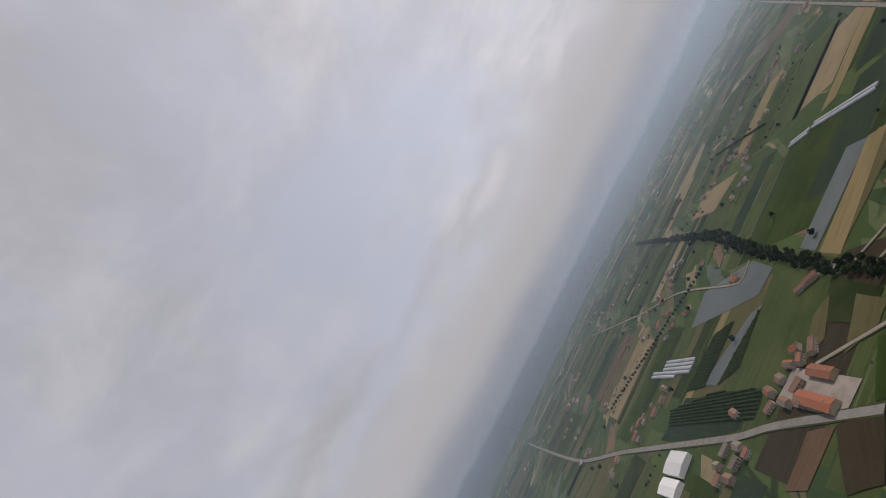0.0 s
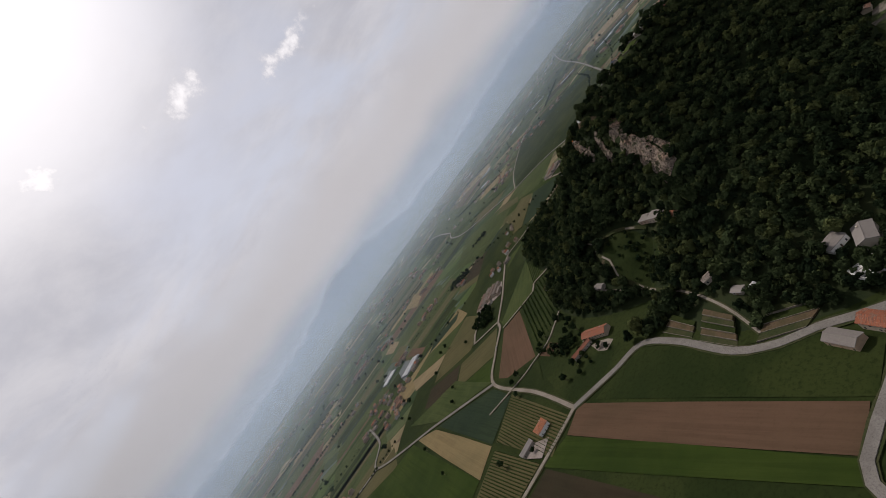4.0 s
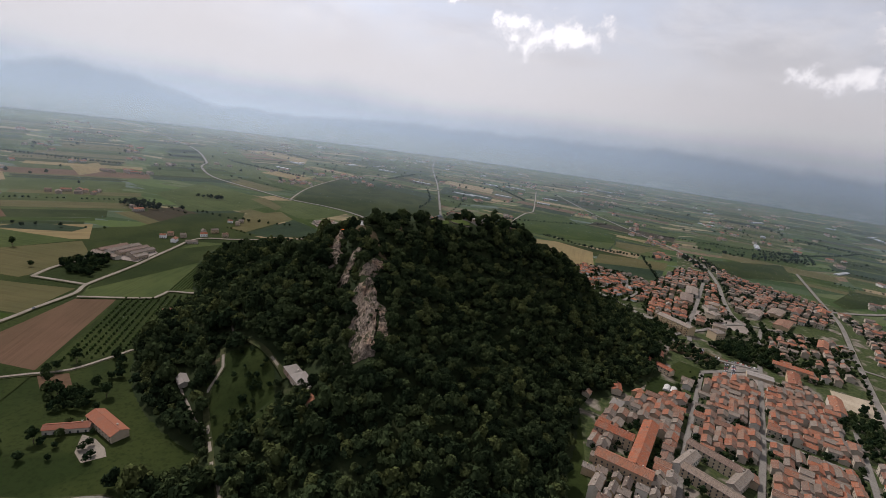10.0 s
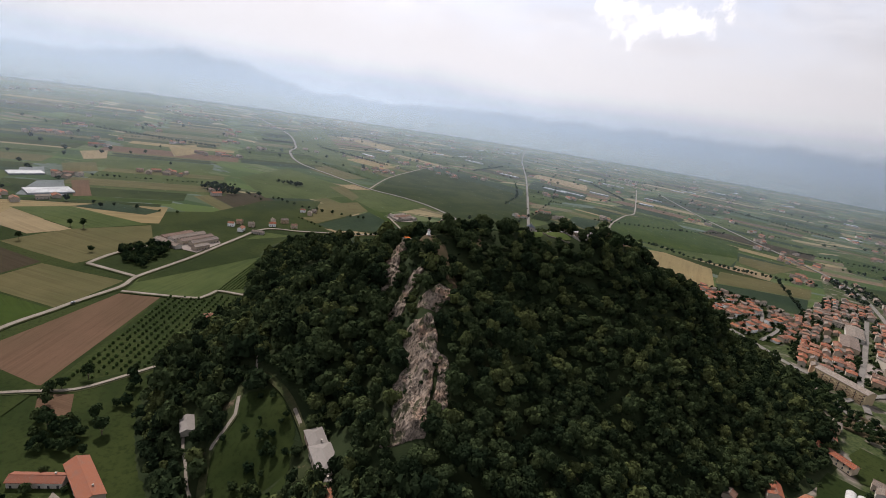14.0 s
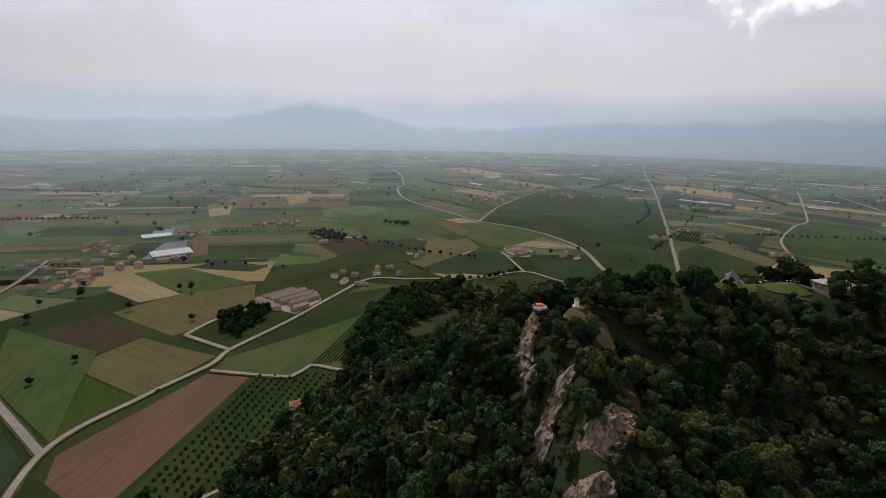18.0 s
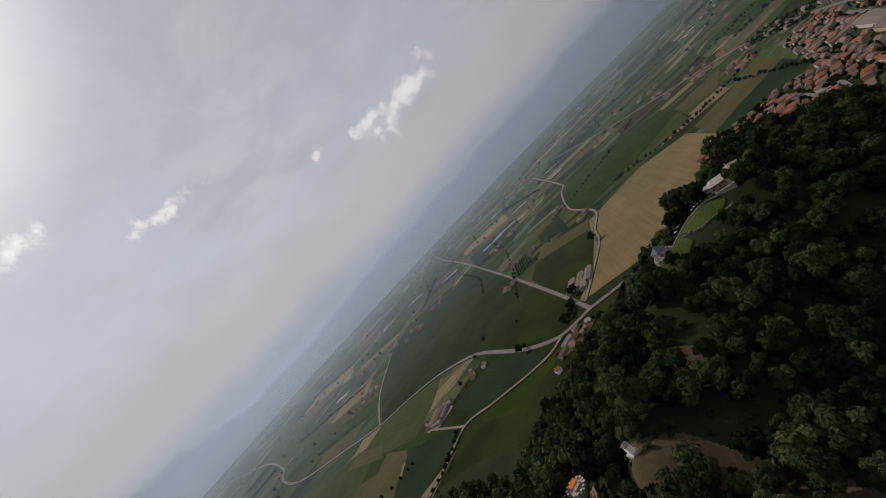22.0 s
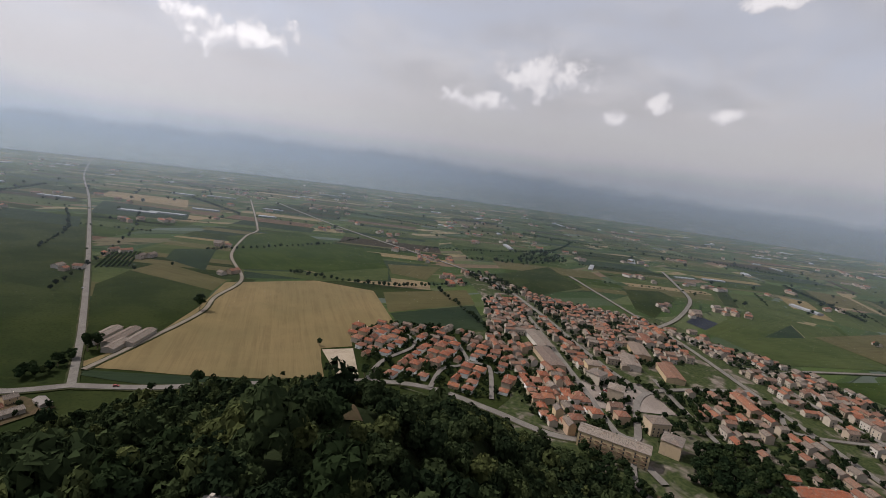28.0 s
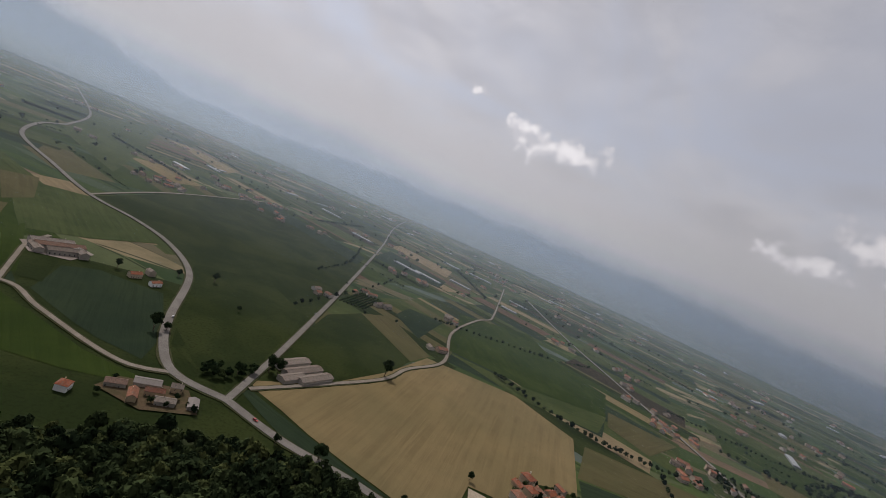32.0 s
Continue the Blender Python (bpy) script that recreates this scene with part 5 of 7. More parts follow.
for seed_x, seed_y in ((-1500, -200), (-900, 300), (-1300, 600), (-1700, 900), (-700, 1700), (-200, 2100), (300, 2000), (900, 1900), (1500, 1500), (1500, 700), (1300, 300), (-1100, -700), (-1900, -600), (1900, 1100), (-1200, 1300), (500, 2700), (-900, 2500)):
    here = RNG.uniform(-420, 420, (26, 2)) + [seed_x, seed_y]
    size_ = RNG.uniform(3.0, 6.5, 26)
    woods("scattered_trees", np.stack([here[:, 0], here[:, 1], 0 * size_ + 0.2, size_, size_ * 2.1], 1), "single trees dotted over far fields", "trees", LEAF_ROW)
    if math.hypot(seed_x, seed_y - 250) < 1100:
        continue
    a0 = RNG.uniform(0, math.pi)
    along = np.arange(-200, 200, 11.0)
    woods("tree_row", np.stack([seed_x + along * math.cos(a0) + RNG.uniform(-3, 3, len(along)), seed_y + along * math.sin(a0), 0 * along + 0.2, 0 * along + 4.5, 0 * along + 9], 1), "far hedgerow between fields", "trees", LEAF_ROW)


far_hedge = []
PLOTS = [corners for kind_of, corners in FIELDS]


def in_plot(x, y):
    return any(bool(inside(c, np.array(x), np.array(y))) for c in PLOTS)


for hx, hy, lie, long in HEDGES:
    for at in np.arange(0, long, 9.0):
        if RNG.uniform() < 0.7:
            r = RNG.uniform(1.4, 3.4)
            x, y = hx + at * math.cos(radians(lie)) + RNG.uniform(-2, 2), hy + at * math.sin(radians(lie)) + RNG.uniform(-2, 2)
            if not in_plot(x, y):
                far_hedge.append((x, y, 0.1, r, 1.7 * r))
woods("hedgerows", far_hedge, "dark hedgerows and ditches between strip fields", "hedgerow", LEAF_ROW)


def trunk_mesh(rng, height):
    """A tapered, slightly bent trunk with four limbs."""
    bm = bmesh.new()

    def limb(a, b, r0, r1, n=6):
        a, b = Vector(a), Vector(b)
        q = (b - a).to_track_quat("Z", "Y")
        rings = [[bm.verts.new(c + q @ Vector((r * math.cos(2 * math.pi * k / n), r * math.sin(2 * math.pi * k / n), 0))) for k in range(n)] for c, r in ((a, r0), ((a + b) / 2 + Vector((rng.uniform(-0.1, 0.1), rng.uniform(-0.1, 0.1), 0)), (r0 + r1) / 2), (b, r1))]
        for lower, upper in zip(rings[:-1], rings[1:]):
            for k in range(n):
                bm.faces.new((lower[k], lower[(k + 1) % n], upper[(k + 1) % n], upper[k]))
        bm.faces.new(rings[-1])
    limb((0, 0, -0.2), (0.1, 0, height), 0.32, 0.16)
    for k in range(4):
        a = k * 1.6 + rng.uniform(0, 0.6)
        limb((0.08, 0, height * 0.75), (1.3 * math.cos(a), 1.3 * math.sin(a), height * 1.25), 0.13, 0.05, 5)
    return bm


def tree_model(leafiness):
    root = tagged(new("tree"), "broad green deciduous tree standing alone", "tree", "trees on the plain")
    part("trunk", trunk_mesh(RNG, 2.6), BARK, root)
    v, t = crown(RNG, leafiness, 0.13)
    me = tri_mesh("crown", v * np.array([3.8, 3.8, 3.9]) + [0, 0, 1.7], t, LEAF_ROW)
    ob = new("crown", me)
    ob.parent = root
    return root


TREES = [tree_model(420) for _ in range(5)]
TREE_SPOTS = [(-338, 176, 1.3), (-330, 184, 1.2), (-286, 200, 1.0), (-445, -10, 1.3), (-428, -77, 1.4), (-492, -63, 1.2), (-238, -158, 1.2), (-221, -165, 1.3), (-259, -208, 1.0),
              (-85, 782, 1.2), (-78, 790, 1.0), (1, 766, 1.2), (19, 793, 1.6), (26, 797, 1.4), (120, 892, 1.4), (94, 697, 1.5), (62, 696, 0.8), (-577, 399, 1.0), (-587, 471, 0.9), (-570, 474, 0.9),
              (-528, 814, 1.2), (-259, 168, 1.3), (-282, 216, 1.2), (215, 752, 0.8), (228, 668, 0.9), (-30, 395, 1.0), (38, 384, 1.1), (48, 402, 1.2), (30, 374, 0.9), (72, 376, 1.3), (82, 402, 1.2),
              (10, 344, 1.0), (160, 690, 0.6), (250, 640, 0.9), (-120, 960, 0.9), (-150, 930, 1.0), (-60, 900, 0.7), (60, 1090, 0.8), (110, 1120, 0.7), (-190, 880, 0.8), (-330, 150, 0.9), (-250, 110, 1.0),
              (-235, 120, 1.1), (-228, 175, 1.2), (-345, 60, 0.8), (-300, 52, 0.7), (-470, 120, 0.7), (-540, 200, 0.8), (-620, 60, 0.9), (-640, 150, 0.7), (-500, 300, 0.8), (-640, 330, 0.9), (-700, 420, 1.0)]
for k, (x, y, s) in enumerate(TREE_SPOTS):
    m = Matrix.Translation((x, y, gz(x, y) + 0.1)) @ Matrix.Rotation(k * 2.4, 4, "Z") @ Matrix.Diagonal((s, s, s * (0.9 + 0.25 * ((k * 7) % 5) / 5), 1))
    if k < 5:
        TREES[k].matrix_basis = m
    else:
        copy_thing(TREES[k % 5], m)


# ---- vineyards and orchards ----
def planted_rows(pts, gap, label, category, size=0.55, along=1.3, turn=None, clump=1.0):
    """Rows of leafy plants inside a plot."""
    p = [Vector(q) for q in pts]
    long = max(((p[(i + 1) % len(p)] - p[i]) for i in range(len(p))), key=lambda s: s.length)
    a = math.atan2(long.y, long.x) if turn is None else turn
    mid = sum(p, Vector((0, 0))) / len(p)
    reach = max((q - mid).length for q in p)
    u, v = np.meshgrid(np.arange(-reach, reach, along), np.arange(-reach, reach, gap))
    u = u + RNG.uniform(-0.25, 0.25, u.shape) * along
    x, y = (mid.x + u * math.cos(a) - v * math.sin(a)).ravel(), (mid.y + u * math.sin(a) + v * math.cos(a)).ravel()
    k = inside(pts, x, y)
    x, y = x[k], y[k]
    n = len(x)
    z = ground_z(x, y)
    w_, h_ = size * RNG.uniform(0.8, 1.3, n), size * 2.2 * RNG.uniform(0.8, 1.25, n)
    shape = np.array([(-1, -1, 0), (1, -0.9, 0), (1, 1, 0), (-1, 0.9, 0), (-0.7, -0.5, 1), (0.8, -0.6, 0.9), (0.6, 0.6, 1.05), (-0.6, 0.7, 0.95)])
    tri = np.array([(0, 1, 5), (0, 5, 4), (1, 2, 6), (1, 6, 5), (2, 3, 7), (2, 7, 6), (3, 0, 4), (3, 4, 7), (4, 5, 6), (4, 6, 7)])
    spin = RNG.uniform(-0.5, 0.5, n) + a
    c, s = np.cos(spin)[:, None], np.sin(spin)[:, None]
    sx, sy = shape[None, :, 0] * (w_ * clump)[:, None], shape[None, :, 1] * w_[:, None]
    v3 = np.stack([x[:, None] + sx * c - sy * s, y[:, None] + sx * s + sy * c, z[:, None] + 0.3 + shape[None, :, 2] * h_[:, None]], -1).reshape(-1, 3)
    t3 = (tri[None] + 8 * np.arange(n)[:, None, None]).reshape(-1, 3)
    tagged(new("plant_rows", tri_mesh("plant_rows", v3, t3, VINE)), label, category, kind="stuff")


planted_rows([(-340, 352), (-309, 365), (-277, 390), (-253, 251), (-297, 201)], 6.5, "young orchard of small round trees in rows", "orchard", 0.95, 6.0, clump=1.0)
planted_rows([(-344, 162), (-252, 64), (-279, 35), (-368, 106)], 3.2, "vineyard in close parallel rows", "vineyard", 0.5, 1.6, clump=1.4)
planted_rows([(-367, 96), (-293, 36), (-356, -15), (-400, 25)], 3.2, "vineyard in close parallel rows", "vineyard", 0.5, 1.6, clump=1.4)
planted_rows([(-308, 385), (-350, 612), (-318, 560), (-284, 410)], 3.4, "vine rows along the foot of the hill", "vineyard", 0.45, 1.8, clump=1.5)
planted_rows([(10, 1115), (30, 1220), (75, 1230), (55, 1125)], 6, "dark orchard in wide rows beside a farm", "orchard", 1.1, 2.0)
planted_rows([(-675, -560), (-568, -484), (-545, -514), (-740, -675), (-775, -665)], 5.5, "dark orchard in close rows", "orchard", 1.3, 2.6)
planted_rows([(-805, -524), (-767, -475), (-714, -575), (-765, -617)], 5.0, "dark orchard in close rows", "orchard", 1.2, 2.6)
planted_rows([(-714, -424), (-655, -502), (-676, -548), (-689, -514)], 5.0, "dark orchard in close rows", "orchard", 1.2, 2.6)
planted_rows([(-451, -346), (-423, -315), (-365, -348), (-402, -381)], 5.5, "rows of low fruit bushes", "orchard", 0.8, 2.2)


# ---- houses ----
def gable_walls(w_, d_, h_, rise):
    """Four walls, the two end walls rising to the ridge, which runs along x."""
    bm = bmesh.new()
    x, y = w_ / 2, d_ / 2
    ring = [bm.verts.new(p) for p in ((-x, -y, 0), (x, -y, 0), (x, y, 0), (-x, y, 0))]
    top = [bm.verts.new(p) for p in ((-x, -y, h_), (x, -y, h_), (x, y, h_), (-x, y, h_))]
    a, b = bm.verts.new((-x, 0, h_ + rise)), bm.verts.new((x, 0, h_ + rise))
    bm.faces.new((ring[0], ring[1], top[1], top[0]))
    bm.faces.new((ring[2], ring[3], top[3], top[2]))
    bm.faces.new((ring[1], ring[2], top[2], b, top[1]))
    bm.faces.new((ring[3], ring[0], top[0], a, top[3]))
    return bm


def plain_walls(w_, d_, h_):
    bm = bmesh.new()
    box(bm, -w_ / 2, -d_ / 2, 0, w_ / 2, d_ / 2, h_)
    return bm


def gable_roof(w_, d_, h_, rise, over=0.5, thick=0.22):
    """Two slabs that meet at the ridge, with eaves and a ridge cap."""
    bm = bmesh.new()
    x, y = w_ / 2 + over, d_ / 2
    drop = rise * over / y
    for s in (-1, 1):
        lower, upper = (s * (y + over), h_ - drop), (0, h_ + rise)
        v = [bm.verts.new(p) for p in ((-x, lower[0], lower[1]), (x, lower[0], lower[1]), (x, upper[0], upper[1]), (-x, upper[0], upper[1]),
                                       (-x, lower[0], lower[1] + thick), (x, lower[0], lower[1] + thick), (x, upper[0], upper[1] + thick), (-x, upper[0], upper[1] + thick))]
        for f in ((3, 2, 1, 0), (4, 5, 6, 7), (0, 1, 5, 4), (1, 2, 6, 5), (2, 3, 7, 6), (3, 0, 4, 7)):
            bm.faces.new([v[i] for i in f])
    box(bm, -x, -0.18, h_ + rise + thick - 0.08, x, 0.18, h_ + rise + thick + 0.1)
    return bm


def hip_roof(w_, d_, h_, rise, over=0.5, thick=0.22):
    bm = bmesh.new()
    x, y = w_ / 2 + over, d_ / 2 + over
    r = max(w_ / 2 - d_ / 2, 0.3)
    low = [bm.verts.new(p) for p in ((-x, -y, h_), (x, -y, h_), (x, y, h_), (-x, y, h_))]
    mid = [bm.verts.new((v.co.x, v.co.y, h_ + thick)) for v in low]
    a, b = bm.verts.new((-r, 0, h_ + rise)), bm.verts.new((r, 0, h_ + rise))
    bm.faces.new(low[::-1])
    for k in range(4):
        bm.faces.new((low[k], low[(k + 1) % 4], mid[(k + 1) % 4], mid[k]))
    bm.faces.new((mid[0], mid[1], b, a))
    bm.faces.new((mid[2], mid[3], a, b))
    bm.faces.new((mid[1], mid[2], b))
    bm.faces.new((mid[3], mid[0], a))
    return bm


def chimney_mesh(x, y, z, s=0.7, h_=1.4):
    bm = bmesh.new()
    box(bm, x - s / 2, y - s / 2, z - 0.8, x + s / 2, y + s / 2, z + h_)
    box(bm, x - s * 0.7, y - s * 0.7, z + h_, x + s * 0.7, y + s * 0.7, z + h_ + 0.18)
    return bm


def window_mesh(x, y, z, along_x, w_=1.1, h_=1.5):
    """A window set 4 cm proud of the wall: sill, frame and dark pane in one small piece."""
    bm = bmesh.new()
    if along_x:
        box(bm, x - w_ / 2, y - 0.05, z, x + w_ / 2, y + 0.05, z + h_)
        box(bm, x - w_ / 2 - 0.1, y - 0.12, z - 0.12, x + w_ / 2 + 0.1, y + 0.12, z - 0.003)
    else:
        box(bm, x - 0.05, y - w_ / 2, z, x + 0.05, y + w_ / 2, z + h_)
        box(bm, x - 0.12, y - w_ / 2 - 0.1, z - 0.12, x + 0.12, y + w_ / 2 + 0.1, z - 0.003)
    return bm


def house(w_, d_, h_, rise, roof, wall, label, hip=False, windows=6, category="house", group="houses of the town", chimneys=1, name="house"):
    root = tagged(new(name), label, category, group)
    part("wall", plain_walls(w_, d_, h_) if hip else gable_walls(w_, d_, h_, rise), wall, root)
    part("roof", (hip_roof if hip else gable_roof)(w_, d_, h_, rise), roof, root)
    for k in range(chimneys):
        part("chimney", chimney_mesh((0.28 - 0.5 * k) * w_, 0.16 * d_, h_ + rise * 0.62), PLASTER, root)
    floors = max(1, int(h_ / 2.9))
    spots = []
    for f in range(floors):
        for k in range(max(2, int(w_ / 4))):
            at = -w_ / 2 + w_ * (k + 0.5) / max(2, int(w_ / 4))
            spots += [(at, -d_ / 2, 1.0 + 2.9 * f, True), (at, d_ / 2, 1.0 + 2.9 * f, True)]
        spots += [(w_ / 2, 0, 1.0 + 2.9 * f, False), (-w_ / 2, 0, 1.0 + 2.9 * f, False)]
    step = max(1, len(spots) // max(windows, 1))
    for x, y, z, along in spots[::step][:windows]:
        part("window", window_mesh(x, y, z, along), GLASS_DARK, root)
    if windows:
        bm = bmesh.new()
        box(bm, -0.55, -d_ / 2 - 0.05, 0.02, 0.55, -d_ / 2 + 0.05, 2.2)
        part("door", bm, WOOD, root, "brown wooden door")
    return root


def put(model, x, y, turn, sx=1.0, sy=1.0, sz=1.0, z=None, used=set()):
    m = Matrix.Translation((x, y, (gz(x, y) + 0.05) if z is None else z)) @ Matrix.Rotation(radians(turn), 4, "Z") @ Matrix.Diagonal((sx, sy, sz, 1))
    if model not in used:
        used.add(model)
        model.matrix_basis = m
        return model
    return copy_thing(model, m)


OLD = [house(12, 9, 7.2, 2.0, OLD_TILE, PLASTER, "old plastered town house under a weathered tile roof", windows=4),
       house(10, 10, 8.5, 2.1, OLD_TILE, PLASTER, "tall plastered town house with grey-brown roof", windows=4),
       house(15, 9, 6.4, 2.0, OLD_TILE, PLASTER, "long low row house with faded tiles", windows=4, chimneys=2),
       house(11, 9, 7.0, 1.9, TILE, PLASTER, "town house with a renewed orange tile roof", windows=4),
       house(9, 8, 6.0, 1.8, OLD_TILE, STONE, "small stone back house with worn tiles", windows=3)]
VILLAS = [house(11.5, 10.5, 5.6, 2.3, TILE, WHITE, "detached villa with hipped orange tile roof", True, 5, group="villas of the new quarter"),
          house(12.5, 9.5, 5.2, 2.4, TILE, PLASTER, "detached villa with orange gable roof and garden", False, 5, group="villas of the new quarter"),
          house(10, 10, 6.2, 2.2, TILE, PLASTER, "square villa under a four-sided red roof", True, 5, group="villas of the new quarter")]
FARM = [house(20, 9, 5.6, 2.2, TILE, PLASTER, "long farmhouse with red tile roof", False, 6, group="farm buildings"),
        house(16, 10, 6.2, 2.3, OLD_TILE, PLASTER, "old farmhouse with weathered tile roof", False, 5, group="farm buildings"),
        house(22, 10, 4.8, 2.0, OLD_TILE, STONE, "brick barn with a faded tile roof", False, 2, "barn", "farm buildings", 0, "barn"),
        house(12, 9, 5.4, 2.0, TILE, WHITE, "country house with orange tile roof", False, 5, group="farm buildings")]
SHEDS = [house(30, 13, 4.6, 1.5, METAL_ROOF, WHITE, "long shed with pale sheet roof", False, 0, "shed", "farm sheds", 0, "shed"),
         house(24, 11, 4.2, 1.6, STONE_ROOF, STONE, "low cattle shed with grey roof", False, 0, "shed", "farm sheds", 0, "shed"),
         house(26, 12, 4.4, 1.7, OLD_TILE, PLASTER, "open hay shed with tile roof", False, 0, "shed", "farm sheds", 0, "shed")]

FARMS = [
    (-463, -48, 5, "farm", 30),
    (-446, -124, 3, "house", 22),
    (-561, -126, 3, "house", 16),
    (-610, -226, 2, "house", 12),
    (-573, -207, 1, "house", 6),
    (-872, 555, 6, "house", 60),
    (-862, 456, 4, "house", 30),
    (-845, 668, 5, "shed", 45),
    (-830, 260, 3, "farm", 25),
    (-912, 254, 3, "house", 25),
    (-1067, 227, 3, "house", 25),
    (-939, 101, 3, "house", 30),
    (-1039, 69, 3, "house", 30),
    (-1462, -239, 4, "house", 40),
    (-440, -153, 2, "house", 14),
    (-425, -117, 4, "house", 26),
    (-468, -313, 3, "old", 14),
    (-547, -422, 3, "farm", 18),
    (-332, -277, 3, "farm", 30),
    (-634, -364, 2, "old", 12),
    (-1149, -646, 4, "house", 30),
    (-1122, -485, 3, "house", 20),
    (-868, -436, 2, "house", 15),
    (-2175, -1019, 3, "shed", 30),
    (-540, -429, 3, "farm", 16),
    (-513, -462, 6, "farm", 40),
    (-584, -542, 2, "house", 10),
    (-847, -693, 5, "house", 28),
    (-847, -779, 6, "house", 40),
    (-529, -561, 7, "house", 34),
    (-847, -871, 3, "house", 20),
    (-1056, -621, 4, "house", 30),
    (-1352, -223, 3, "house", 25),
    (-404, 590, 3, "farm", 14),
    (-434, 613, 3, "house", 18),
    (-387, 661, 4, "house", 22),
    (-401, 770, 3, "house", 20),
    (-497, 1440, 12, "farm", 55),
    (-752, 544, 4, "shed", 40),
    (-593, 781, 3, "farm", 22),
    (-774, 863, 3, "house", 30),
    (-822, 839, 3, "house", 30),
    (-265, 335, 3, "house", 14),
    (-230, 401, 1, "house", 4),
    (-784, 486, 9, "house", 60),
    (-749, 423, 6, "house", 40),
    (-779, 859, 3, "house", 25),
    (-1156, 693, 3, "shed", 50),
    (-311, 783, 0, "house", 5),
    (-64, 668, 1, "house", 6),
    (33, 1221, 3, "shed", 22),
    (82, 1190, 3, "house", 16),
    (-15, 1110, 4, "house", 16),
    (176, 1066, 3, "old", 16),
    (215, 1306, 3, "house", 18),
    (-159, 882, 5, "farm", 20),
    (-385, 1847, 8, "house", 55),
    (516, 2583, 4, "shed", 50),
    (531, 1577, 5, "house", 40),
    (655, 1411, 3, "house", 25),
    (656, 1185, 5, "house", 35),
    (561, 1016, 3, "house", 18),
    (-318, 2534, 4, "house", 60),
    (314, 4827, 5, "shed", 90),
    (614, 1187, 5, "house", 35),
    (550, 972, 4, "house", 20),
    (1090, 1602, 4, "house", 30),
    (1020, 713, 6, "house", 30),
    (755, 641, 5, "house", 30),
    (682, 2091, 4, "house", 40),
    (696, 1535, 5, "house", 45),
    (1326, 1654, 4, "house", 40),
    (632, 1290, 5, "house", 60),
    (1173, 1487, 5, "shed", 90),
    (1034, 692, 4, "house", 30),
    (903, 737, 6, "house", 40),
    (1081, 476, 4, "house", 50),
]
rng = random.Random(11)
TAKEN = [(-430, 508, 44), (-242, 864, 30), (-402, 8, 40), (-338, -215, 34), (-250, -188, 22), (-290, 70, 22), (45, 818, 34), (321, 130, 12), (180, 48, 12), (165, 165, 12), (268, 347, 14), (280, 378, 14), (296, 398, 10), (196, 282, 10), (186, 252, 10), (218, 282, 7), (249, 302, 18), (352, 488, 26), (389, 356, 20), (432, 300, 14), (446, 384, 14), (560, 560, 20), (590, 620, 20), (480, 690, 24), (445, 640, 24), (232, 170, 14)]


def clear_of(x, y, reach):
    return all((x - a) ** 2 + (y - b) ** 2 > (reach + c) ** 2 for a, b, c in TAKEN)


def off_roads(x, y, reach):
    for line, width in ROAD_LINES:
        if abs(line[:, 0] - x).min() < 60 and (np.hypot(line[:, 0] - x, line[:, 1] - y).min() < width / 2 + reach):
            return False
    return True


far_spots = []
for fx, fy, count, kind_of, reach in FARMS:
    turn0 = rng.choice((15, 28, 40, -30, 60))
    made = 0
    for attempt in range(count * 14):
        if made >= count:
            break
        a, r = rng.uniform(0, 6.28), reach * math.sqrt(rng.random())
        x, y = fx + r * math.cos(a), fy + r * math.sin(a)
        if not clear_of(x, y, 9.5) or not off_roads(x, y, 7):
            continue
        made += 1
        TAKEN.append((x, y, 8.5))
        turn = turn0 + rng.choice((0, 90)) + rng.uniform(-6, 6)
        if math.hypot(fx, fy - 250) > 720:
            far_spots.append((x, y, turn, rng.uniform(10, 20), rng.uniform(8, 11), rng.uniform(4, 6.5)))
            continue
        pool = {"farm": FARM, "house": FARM[1:2] + FARM[3:] + VILLAS[:1], "old": FARM[1:3], "shed": SHEDS}[kind_of]
        put(rng.choice(pool), x, y, turn, rng.uniform(0.65, 1.0), rng.uniform(0.75, 0.95), rng.uniform(0.85, 1.0))

# the farm at the fork north of the hill: low ranges close round a yard
for k, (x, y, turn) in enumerate(((-52, 689, 28), (-38, 703, 26), (-36, 683, 118), (-20, 709, 24), (-17, 690, 26), (-2, 700, 114), (-28, 695, 28))):
    put((FARM[2], SHEDS[1], FARM[0], FARM[1])[k % 4], x, y, turn, 0.72, 0.8, 0.85)
    TAKEN.append((x, y, 8))

